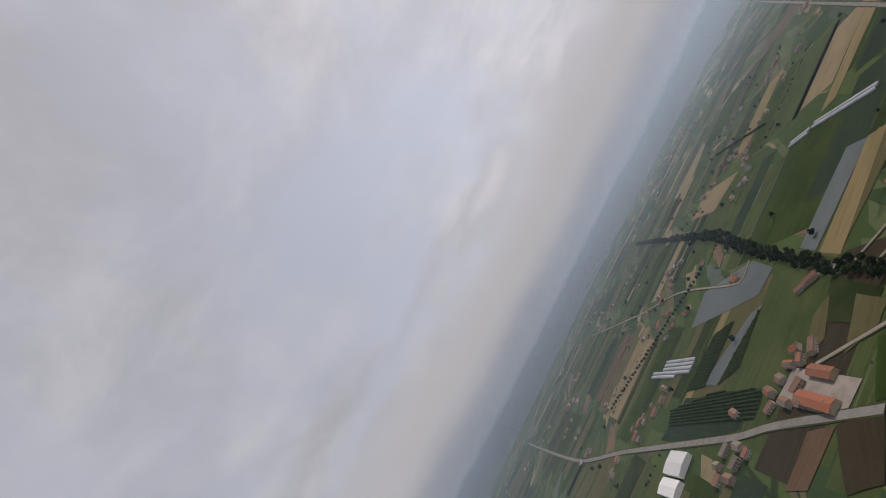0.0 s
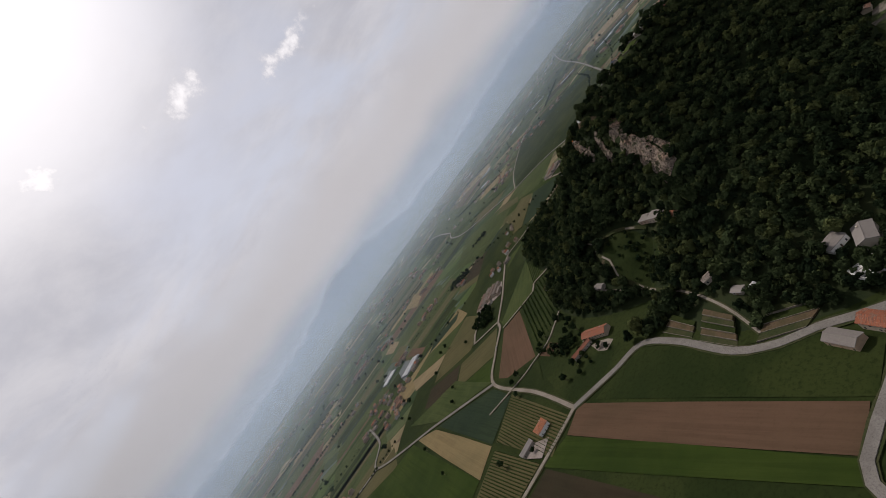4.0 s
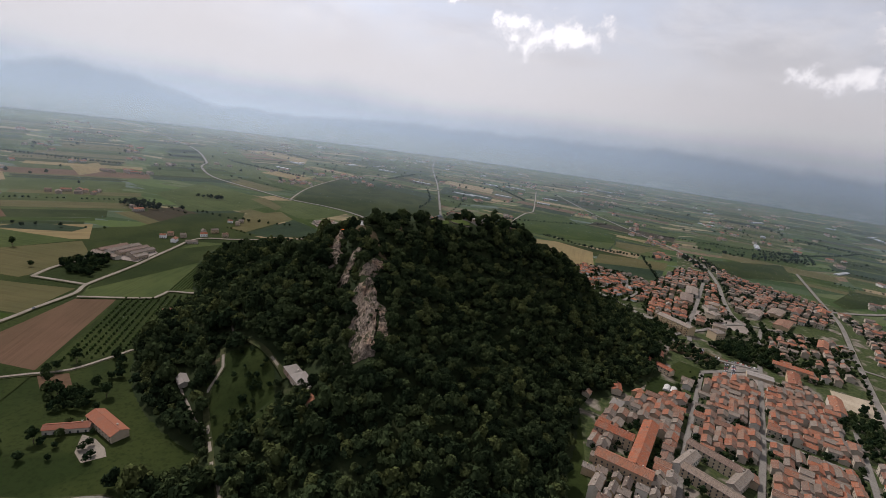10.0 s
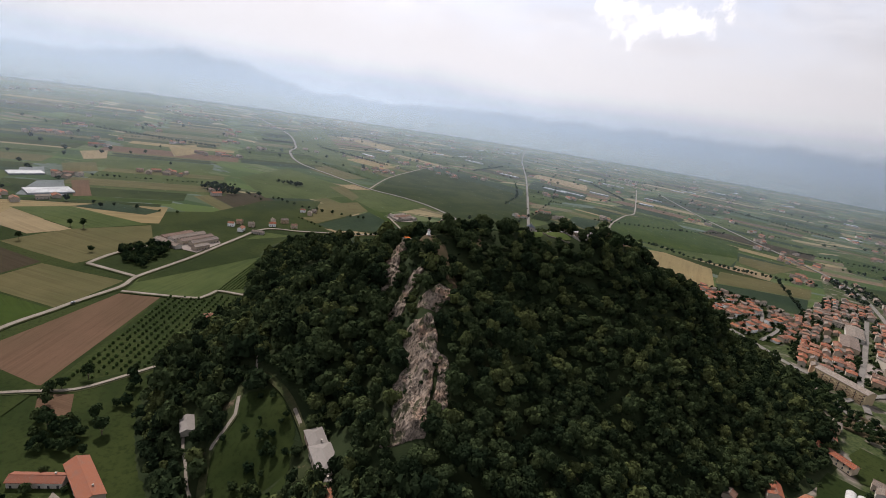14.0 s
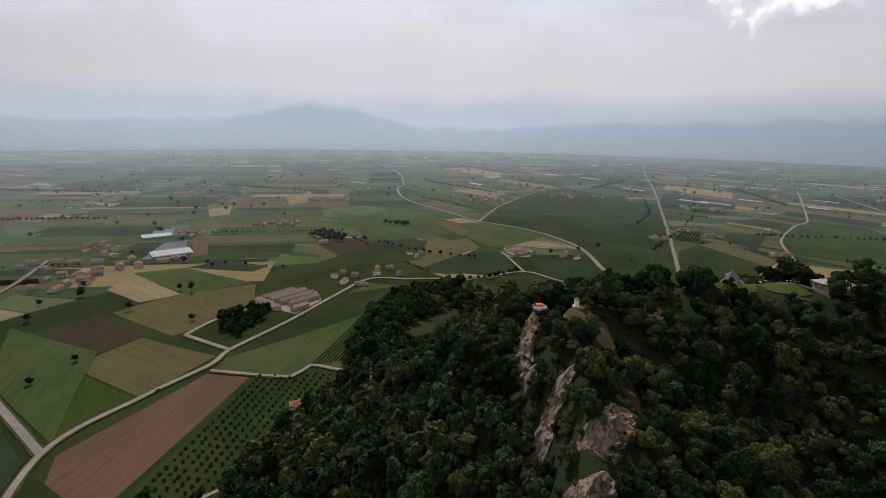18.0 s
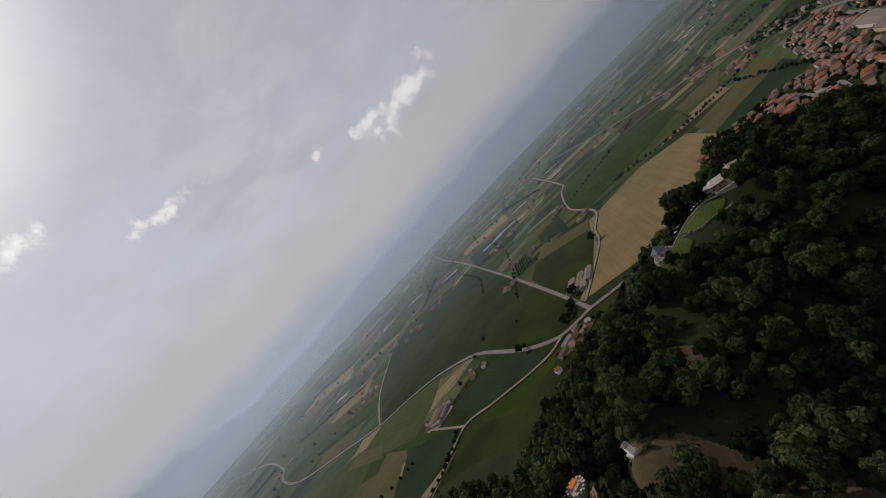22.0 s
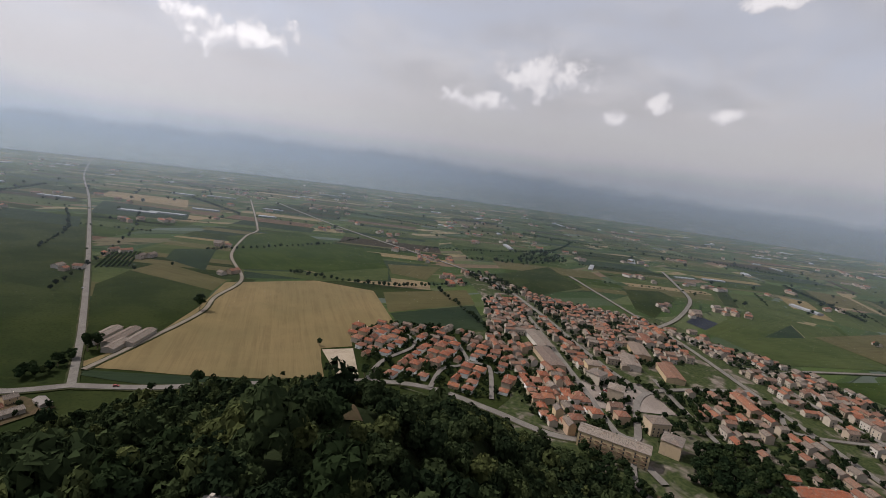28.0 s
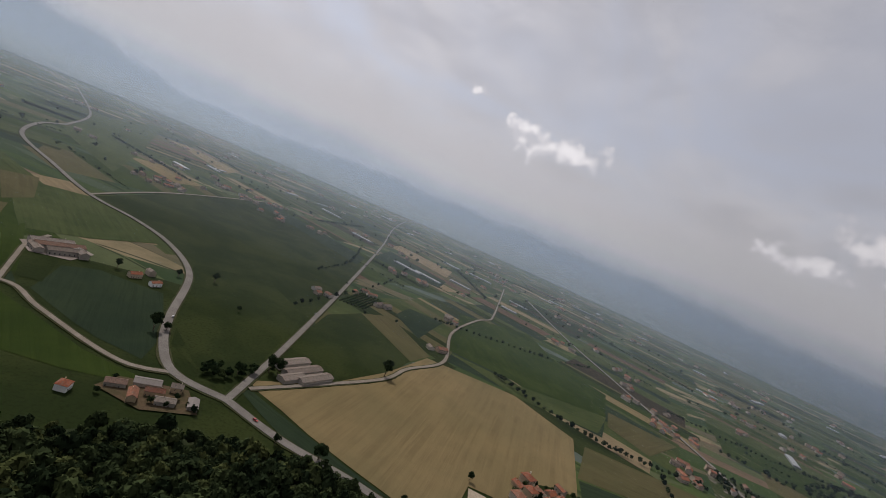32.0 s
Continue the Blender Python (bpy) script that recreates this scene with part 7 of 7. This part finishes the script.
for x, y, t in ((400, 468, 20), (418, 492, -30), (440, 548, 30), (470, 600, 55), (452, 580, 10)):
    one(house(17, 15, 12, 2.4, OLD_TILE, PLASTER, "white apartment house of four storeys with hipped roof", True, 14, "apartment house", "apartment houses", 1, "apartment_house"), x, y, t)
one(house(26, 13, 4.6, 0.8, STONE_ROOF, PLASTER, "open market hall with pale flat roof on the square", False, 0, "market hall", "", 0, "market_hall"), 389, 356, -27)
for x, y, t in ((432, 300, 57), (446, 384, -33), (425, 352, 57), (300, 60, 8), (560, 480, 50), (640, 640, 48), (700, 660, 48)):
    one(house(40, 12, 8, 2.2, TILE, PLASTER, "long town building with orange tile roof", False, 10, "town house", "long town buildings", 2, "town_house"), x, y, t)
for x, y, t, w_ in ((560, 560, 45, 46), (540, 600, 45, 40), (590, 620, 45, 50), (480, 690, 62, 60), (445, 640, 62, 56), (620, 700, 45, 46)):
    one(house(w_, 20, 6.5, 1.6, OLD_TILE, PLASTER, "workshop hall with brown-grey roof", False, 6, "hall", "workshop halls", 0, "hall"), x, y, t)


def church_with_dome(x, y, turn, h_):
    """A town church: nave, crossing and a copper-green cupola."""
    root = tagged(new("church"), "town church with copper-green roof", "church", "churches")
    part("nave", gable_walls(22, 11, h_, 3), PLASTER, root)
    part("roof", gable_roof(22, 11, h_, 3), COPPER, root, "copper-green roof")
    bm = bmesh.new()
    bmesh.ops.create_cone(bm, cap_ends=True, segments=8, radius1=5, radius2=5, depth=5, matrix=Matrix.Translation((4, 0, h_ + 3)))
    part("drum", bm, PLASTER, root)
    bm = bmesh.new()
    bmesh.ops.create_uvsphere(bm, u_segments=16, v_segments=8, radius=5.3, matrix=Matrix.Translation((4, 0, h_ + 5.2)) @ Matrix.Diagonal((1, 1, 0.8, 1)))
    part("dome", bm, COPPER, root, "copper-green cupola")
    bm = bmesh.new()
    box(bm, 3.4, -0.6, h_ + 9, 4.6, 0.6, h_ + 12)
    part("lantern", bm, COPPER, root)
    return one(root, x, y, turn)


COPPER = material("green_copper", mottled((0.16, 0.34, 0.27), (0.22, 0.42, 0.34), 0.3, 1.5, 0.02), 0.6)
church_with_dome(321, 130, 58, 10)
church_with_dome(180, 48, 58, 7)


TENT = material("tent_cloth", mottled((0.40, 0.39, 0.37), (0.48, 0.47, 0.45), 0.3, 1.5, 0.02), 0.7)


def marquee(x, y, turn, sizes):
    root = tagged(new("marquee"), "white fabric marquee with rounded roof", "marquee")
    for k, (w_, d_) in enumerate(sizes):
        bm = bmesh.new()
        rows = []
        for i in range(9):
            a = math.pi * i / 8
            rows.append([bm.verts.new((u, k * (d_ + 0.5) + d_ / 2 * math.cos(a), 1.5 + 2.0 * math.sin(a))) for u in (-w_ / 2, 0, w_ / 2)])
        for p, q in zip(rows[:-1], rows[1:]):
            for e in (0, 1):
                bm.faces.new((p[e], p[e + 1], q[e + 1], q[e]))
        for e in (0, 2):
            bm.faces.new([r[e] for r in rows])
        part("canopy", bm, TENT, root)
        bm = bmesh.new()
        box(bm, -w_ / 2, k * (d_ + 0.5) - d_ / 2, 0, w_ / 2, k * (d_ + 0.5) + d_ / 2, 1.5)
        part("side_cloth", bm, TENT, root)
    return one(root, x, y, turn)


marquee(262, 299, 57, [(13, 6), (13, 6)])


# summit: inn, ruined tower, lawn, sunshades
INN_Z = gz(44, 370) - 0.6


def hill_inn():
    """Two hipped wings under stone slabs, a veranda of posts and red-brown balconies to the lawn, and a walled terrace before it."""
    root = wings("hill_inn", "summit inn with pale stone-slab hipped roofs and balconies", "inn",
                 [(0, 0, 0, 18, 9, 4.6, 2.6, True), (7.5, 3.0, 90, 18, 9.5, 4.8, 3.0, True), (-10, 2.5, 0, 6, 5, 3.4, 1.2, True)], SLAB, PLASTER)
    for level in (0.2, 2.8):
        bm = bmesh.new()
        box(bm, -7.6, -6.0, level, 3.4, -4.04, level + 0.16)
        deck = part("balcony", bm, WOOD, root, "red-brown wooden balcony")
        for k in range(12):
            bm = bmesh.new()
            box(bm, -7.6 + k - 0.05, -6.0, level + 0.17, -7.6 + k + 0.05, -5.9, level + 1.1)
            part("baluster", bm, WOOD, deck)
        bm = bmesh.new()
        box(bm, -7.6, -6.02, level + 1.1, 3.4, -5.88, level + 1.2)
        part("handrail", bm, WOOD, deck)
    for k in range(5):
        bm = bmesh.new()
        box(bm, -7.5 + 2.65 * k, -5.86, 0.0, -7.3 + 2.65 * k, -5.66, 4.55)
        part("post", bm, WOOD, root)
    bm = bmesh.new()
    box(bm, -8.2, -6.4, 4.5, 4.0, -4.54, 4.7)
    part("veranda_roof", bm, SLAB, root)
    bm = bmesh.new()
    box(bm, -6.0, -9.5, -4.5, 6.0, -4.05, -0.05)
    part("terrace", bm, PAVED, root, "pinkish paved terrace on a stone base")
    for x0, y0, x1, y1 in ((-6.0, -9.9, 6.0, -9.52), (-6.4, -9.9, -6.02, -5.0), (6.02, -9.9, 6.4, -4.5)):
        bm = bmesh.new()
        box(bm, x0, y0, -4.5, x1, y1, 0.75)
        part("parapet", bm, STONE, root)
    one(root, 44, 370, -42, INN_Z)
    root.matrix_basis = root.matrix_basis @ Matrix.Diagonal((0.66, 0.66, 0.68, 1))
    return root


hill_inn()
LAWN = material("summit_lawn", mottled((0.046, 0.066, 0.018), (0.062, 0.080, 0.024), 0.08, 1.0))


def draped(pts, mat, label, lift, name="yard", step=3.0):
    """Ground cover that follows the slope."""
    xs, ys = [p[0] for p in pts], [p[1] for p in pts]
    gx, gy = np.arange(min(xs), max(xs) + step, step), np.arange(min(ys), max(ys) + step, step)
    verts = [(x, y, gz(x, y) + lift) for y in gy for x in gx]
    w_ = len(gx)
    faces = [(j * w_ + i, j * w_ + i + 1, (j + 1) * w_ + i + 1, (j + 1) * w_ + i) for j in range(len(gy) - 1) for i in range(w_ - 1)
             if bool(inside(pts, np.array(gx[i] + step / 2), np.array(gy[j] + step / 2)))]
    return tagged(mesh_of(name, verts, faces, mat, smooth=True), label, "ground", kind="structure")


draped([(14, 377), (24, 373), (33, 368), (36, 363), (30, 360), (18, 362), (14, 368)], LAWN, "mown lawn on the summit", 0.5, "lawn", 0.7)
draped([(-10, 366), (-4, 381), (10, 381), (13, 372), (12, 362), (2, 358), (-8, 360)], LAWN, "dry grass round the chapel ruins", 0.5, "lawn", 0.7)
draped([(84, 406), (93, 407), (93, 415), (85, 416)], TRODDEN, "pale gravel parking place under trees", 0.7, "parking", 0.7)
draped([(-41, 314), (-33, 310), (-28, 318), (-36, 326), (-41, 324)], TRODDEN, "grey paved clearing in the wood", 0.8, "clearing", 0.7)
draped([(-150, 165), (-149, 200), (-130, 203), (-106, 182), (-94, 150), (-96, 132), (-128, 130)], GRASS, "steep green orchard meadow between lanes", 0.4, "meadow", 1.2)
draped([(-78, 292), (-72, 304), (-56, 296), (-40, 268), (-38, 254), (-58, 274)], TRODDEN, "trodden bare earth on the rocky shoulder", 0.3, "bare_ground", 0.7)


def ruined_tower():
    """Small chapel with a dark slate roof and an apse, inside the broken walls of a castle."""
    root = tagged(new("hilltop_chapel"), "grey stone chapel with slate roof among ruined walls", "chapel")
    part("wall", plain_walls(8, 6.5, 5.5), STONE, root)
    part("roof", hip_roof(8, 6.5, 5.5, 3.6, 0.5), SLATE, root, "dark blue-grey slate roof")
    bm = bmesh.new()
    bmesh.ops.create_cone(bm, cap_ends=True, segments=10, radius1=2.6, radius2=2.6, depth=5.0, matrix=Matrix.Translation((4.4, 0, 2.0)))
    part("apse", bm, STONE, root)
    bm = bmesh.new()
    bmesh.ops.create_cone(bm, cap_ends=True, segments=10, radius1=3.0, radius2=0.1, depth=2.2, matrix=Matrix.Translation((4.4, 0, 5.6)))
    part("apse_roof", bm, SLATE, root, "dark blue-grey slate roof")
    bm = bmesh.new()
    box(bm, -0.12, -0.12, 9.0, 0.12, 0.12, 10.6)
    box(bm, -0.5, -0.1, 9.9, 0.5, 0.1, 10.1)
    part("cross", bm, STONE, root)
    for x, y, along in ((-2, -3.25, True), (1, -3.25, True), (-2, 3.25, True), (-4, 0, False)):
        part("window", window_mesh(x, y, 1.6, along, 0.8, 1.8), GLASS_DARK, root)
    dice = random.Random(5)
    for k in range(22):
        a = 2 * math.pi * k / 22
        if k in (4, 5, 12):
            continue
        bm = bmesh.new()
        top = 0.9 + 1.7 * dice.random() ** 1.5
        box(bm, -1.35, -0.45, -2.5, 0.1, 0.45, top)
        box(bm, 0.1, -0.42, -2.5, 1.3, 0.42, top - 0.7 * dice.random())
        q = part("ruined_wall", bm, STONE, root, "broken pale rubble wall")
        q.matrix_basis = Matrix.Translation((8.6 * math.cos(a) + 0.5, 7.0 * math.sin(a) - 1.5, 0)) @ Matrix.Rotation(a + math.pi / 2 + dice.uniform(-0.15, 0.15), 4, "Z")
    for k in range(4):
        bm = bmesh.new()
        box(bm, -0.55, -0.55, -1, 0.55, 0.55, 2.6 + 1.6 * ((k * 3) % 4) / 3)
        q = part("pillar", bm, STONE, root)
        q.matrix_basis = Matrix.Translation((-4.2 + 3 * k, -5.4, 0))
    one(root, 1.5, 372, 20, gz(1.5, 372) + 1.0)
    root.matrix_basis = root.matrix_basis @ Matrix.Diagonal((0.62, 0.62, 0.74, 1))
    return root


def castle_wall():
    """Low ruined wall along the lawn's outer edge."""
    root = tagged(new("ruined_wall"), "crumbling pale stone wall along the lawn's edge", "wall")
    dice = random.Random(9)
    line = smooth_line([(13, 368), (18, 362.5), (24, 361), (30, 359.5), (35, 358.5)], 1.1)
    for p, q in zip(line[:-1], line[1:]):
        bm = bmesh.new()
        box(bm, -0.57, -0.3, -2.0, 0.53, 0.3, 0.1 + 0.7 * dice.random() ** 2)
        ob = part("stone_course", bm, DRY_STONE, root)
        ob.matrix_basis = Matrix.Translation((p.x, p.y, gz(p.x, p.y) + 0.4)) @ Matrix.Rotation(math.atan2(q.y - p.y, q.x - p.x), 4, "Z")


SLATE = material("slate_roof", mottled((0.10, 0.115, 0.14), (0.14, 0.155, 0.18), 0.4, 2.0, 0.03), 0.6)
ruined_tower()
castle_wall()


def sunshade():
    root = tagged(new("sunshade"), "open white sunshade on a pole beside the walk", "sunshade", "sunshades on the summit")
    bm = bmesh.new()
    bmesh.ops.create_cone(bm, segments=8, radius1=0.04, radius2=0.04, depth=2.6, matrix=Matrix.Translation((0, 0, 1.3)), cap_ends=True)
    part("pole", bm, WOOD, root)
    bm = bmesh.new()
    bmesh.ops.create_cone(bm, segments=8, radius1=0.95, radius2=0.05, depth=0.4, matrix=Matrix.Translation((0, 0, 2.7)), cap_ends=False)
    part("canopy", bm, TENT, root)
    bm = bmesh.new()
    bmesh.ops.create_cone(bm, segments=10, radius1=0.35, radius2=0.3, depth=0.12, matrix=Matrix.Translation((0, 0, 0.06)), cap_ends=True)
    part("foot", bm, STONE, root)
    return root


SHADE = sunshade()
for k, (x, y) in enumerate(((17, 381), (19, 379.6), (20.2, 381), (27.5, 375.8), (29, 375), (30.5, 374.2), (32, 373.4))):
    m = Matrix.Translation((x, y, gz(x, y) + 0.1)) @ Matrix.Scale(1.0 if k < 3 else 0.62, 4)
    if k == 0:
        SHADE.matrix_basis = m
    else:
        copy_thing(SHADE, m)


def lookout():
    """Stone terrace on the crag with an orange awning."""
    root = tagged(new("lookout"), "small stone lookout terrace with an orange awning", "lookout")
    bm = bmesh.new()
    bmesh.ops.create_cone(bm, segments=14, radius1=4.6, radius2=4.2, depth=5, matrix=Matrix.Translation((0, 0, -1.5)), cap_ends=True)
    part("platform", bm, STONE, root)
    bm = bmesh.new()
    for k in range(14):
        a = 2 * math.pi * k / 14
        box(bm, 4.0 * math.cos(a) - 0.5, 4.0 * math.sin(a) - 0.5, 1.0, 4.0 * math.cos(a) + 0.5, 4.0 * math.sin(a) + 0.5, 1.9)
    part("parapet", bm, STONE, root)
    bm = bmesh.new()
    box(bm, -2.0, -1.4, 3.3, 2.0, 1.4, 3.42)
    part("awning", bm, ORANGE, root, "bright orange cloth awning")
    for px_, py_ in ((-1.8, -1.2), (1.8, -1.2), (1.8, 1.2), (-1.8, 1.2)):
        bm = bmesh.new()
        box(bm, px_ - 0.06, py_ - 0.06, 1.0, px_ + 0.06, py_ + 0.06, 3.3)
        part("post", bm, WOOD, root)
    return one(root, -94, 331, 30, gz(-94, 331) + 2)


ORANGE = material("orange_cloth", mottled((0.55, 0.13, 0.03), (0.62, 0.18, 0.05), 0.5, 2.0, 0.01))
lookout()


def shrine():
    root = tagged(new("shrine"), "small white stone shrine on a rock knoll", "shrine")
    bm = bmesh.new()
    box(bm, -0.9, -0.9, -0.5, 0.9, 0.9, 2.6)
    part("body", bm, WHITE, root)
    part("roof", hip_roof(1.8, 1.8, 2.6, 1.2, 0.25, 0.1), STONE_ROOF, root)
    bm = bmesh.new()
    box(bm, -1.6, -1.6, -1.5, 1.6, 1.6, -0.4)
    part("plinth", bm, STONE, root)
    return one(root, -70, 297, 20, gz(-70, 297) + 1.5)


shrine()


# ---- roundabouts ----
def roundabout(x, y, inner, outer, label):
    n = 48
    verts, faces = [], []
    for r, z in ((inner, 1.75), (outer, 1.75), (outer + 0.3, 1.3)):
        verts += [(x + r * math.cos(2 * math.pi * k / n), y + r * math.sin(2 * math.pi * k / n), z) for k in range(n)]
    for j in range(2):
        faces += [(j * n + k, (j + 1) * n + k, (j + 1) * n + (k + 1) % n, j * n + (k + 1) % n) for k in range(n)]
    tagged(mesh_of("road", verts, faces, ASPHALT), label, "roundabout", kind="structure")
    bm = bmesh.new()
    bmesh.ops.create_cone(bm, cap_ends=True, segments=40, radius1=inner, radius2=inner - 0.4, depth=0.6, matrix=Matrix.Translation((x, y, 1.75)))
    tagged(part("traffic_island", bm, GRASS), "round grassy traffic island with a kerb", "island", kind="structure")


roundabout(-148, -138, 13, 22, "wide asphalt roundabout ring")
roundabout(189, 35, 4, 11, "small paved town roundabout")
for k in range(9):
    a = k * 2.4
    x, y = -148 + 8 * math.cos(a) * (k % 3) / 2, -138 + 8 * math.sin(a) * (k % 3) / 2
    copy_thing(TREES[k % 5], Matrix.Translation((x, y, 1.9)) @ Matrix.Diagonal((0.35, 0.35, 0.3, 1)))
for k in range(22):
    a = 0.9 + 0.21 * k
    x, y = -148 + 27.5 * math.cos(a), -138 + 27.5 * math.sin(a)
    if all(not near_line([tuple(p) for p in line], np.array([x]), np.array([y]), width / 2 + 2)[0] for line, width in ROAD_LINES):
        copy_thing(TREES[k % 5], Matrix.Translation((x, y, gz(x, y) + 0.3)) @ Matrix.Diagonal((0.42, 0.42, 0.42, 1)))
for k, (x, y) in enumerate(((-449, -14), (-456, -20), (-464, -26), (-452, -28), (-470, -36), (-444, -40), (-400, -30), (-438, 42), (-446, 37), (-482, 6), (-476, -4), (-505, -34))):
    copy_thing(TREES[k % 5], Matrix.Translation((x, y, gz(x, y) + 0.3)) @ Matrix.Diagonal((0.8, 0.8, 0.75, 1)))
road([(-148, -160), (-150, -230), (-170, -330)], 9, ASPHALT, HIGHWAY, 0.1, 1.0)
road([(-126, -138), (-60, -150), (40, -140), (146, -60)], 9, ASPHALT, HIGHWAY, 0.1, 1.0)


# ---- cars ----
def car(paint, label):
    root = tagged(new("car"), label, "car", "parked cars")
    bm = bmesh.new()
    prof = [(-2.1, 0.35), (2.1, 0.35), (2.15, 0.75), (1.2, 0.92), (-1.9, 0.95), (-2.15, 0.7)]
    for s in (-0.85, 0.85):
        bm.faces.new([bm.verts.new((x, s, z)) for x, z in (prof if s < 0 else prof[::-1])])
    vs = list(bm.verts)
    for i in range(6):
        j = (i + 1) % 6
        bm.faces.new((vs[i], vs[6 + (5 - i)], vs[6 + (5 - j)], vs[j]))
    part("body", bm, paint, root)
    bm = bmesh.new()
    lo = [bm.verts.new(p) for p in ((-1.8, -0.78, 0.93), (1.1, -0.78, 0.91), (1.1, 0.78, 0.91), (-1.8, 0.78, 0.93))]
    hi = [bm.verts.new(p) for p in ((-1.3, -0.62, 1.45), (0.3, -0.62, 1.45), (0.3, 0.62, 1.45), (-1.3, 0.62, 1.45))]
    for k in range(4):
        bm.faces.new((lo[k], lo[(k + 1) % 4], hi[(k + 1) % 4], hi[k]))
    part("cabin_glass", bm, GLASS_DARK, root)
    bm = bmesh.new()
    box(bm, -1.32, -0.64, 1.44, 0.32, 0.64, 1.5)
    part("roof", bm, paint, root)
    for x in (-1.35, 1.35):
        for y in (-0.8, 0.8):
            bm = bmesh.new()
            bmesh.ops.create_cone(bm, cap_ends=True, segments=10, radius1=0.33, radius2=0.33, depth=0.2, matrix=Matrix.Translation((x, y, 0.33)) @ Matrix.Rotation(math.pi / 2, 4, "X"))
            part("wheel", bm, DARK_RUBBER, root)
    return root


DARK_RUBBER = material("tyre_rubber", mottled((0.03, 0.03, 0.03), (0.04, 0.04, 0.04), 1.0, 4.0, 0.01))
PAINTS = [(material("white_car_paint", mottled((0.72, 0.72, 0.72), (0.76, 0.76, 0.76), 1.0, 4.0, 0.001), 0.3, 0.5), "small white car parked on the pavement"),
          (material("grey_car_paint", mottled((0.22, 0.23, 0.24), (0.26, 0.27, 0.28), 1.0, 4.0, 0.001), 0.3, 0.5), "small grey car parked on the pavement"),
          (material("red_car_paint", mottled((0.35, 0.04, 0.03), (0.40, 0.05, 0.04), 1.0, 4.0, 0.001), 0.3, 0.5), "small red car parked on the pavement"),
          (material("dark_car_paint", mottled((0.04, 0.045, 0.06), (0.05, 0.06, 0.08), 1.0, 4.0, 0.001), 0.3, 0.5), "small dark blue car parked on the pavement")]
CARS = [car(*p) for p in PAINTS]
lots = [(360, 372, 57, 12), (366, 368, 57, 11), (395, 385, -33, 10), (350, 410, 57, 10), (372, 395, -33, 9), (120, 48, 0, 8), (215, 50, 10, 6), (88, 411, 30, 4), (440, 560, 20, 6), (150, 78, 57, 5)]
done = 0
for x, y, turn, count in lots:
    for k in range(count):
        c, s = math.cos(radians(turn)), math.sin(radians(turn))
        px_, py_ = x + (k - count / 2) * 2.9 * c + rng.uniform(-0.3, 0.3), y + (k - count / 2) * 2.9 * s
        if rng.random() < 0.25:
            continue
        z = gz(px_, py_) + (0.72 if y == 411 else 1.3)
        m = Matrix.Translation((px_, py_, z)) @ Matrix.Rotation(radians(turn + 90 + rng.uniform(-4, 4)), 4, "Z")
        if done < 4:
            CARS[done].matrix_basis = m
        else:
            copy_thing(CARS[rng.randrange(4)], m)
        done += 1
for x, y, t in ((40, 712, -20), (-90, 820, 110), (-395, -107, -10), (-600, -60, 165), (470, 480, 57), (600, 850, 70), (5, 1000, 90), (-390, 300, 95)):
    copy_thing(CARS[rng.randrange(4)], Matrix.Translation((x, y, 1.5)) @ Matrix.Rotation(radians(t), 4, "Z"))
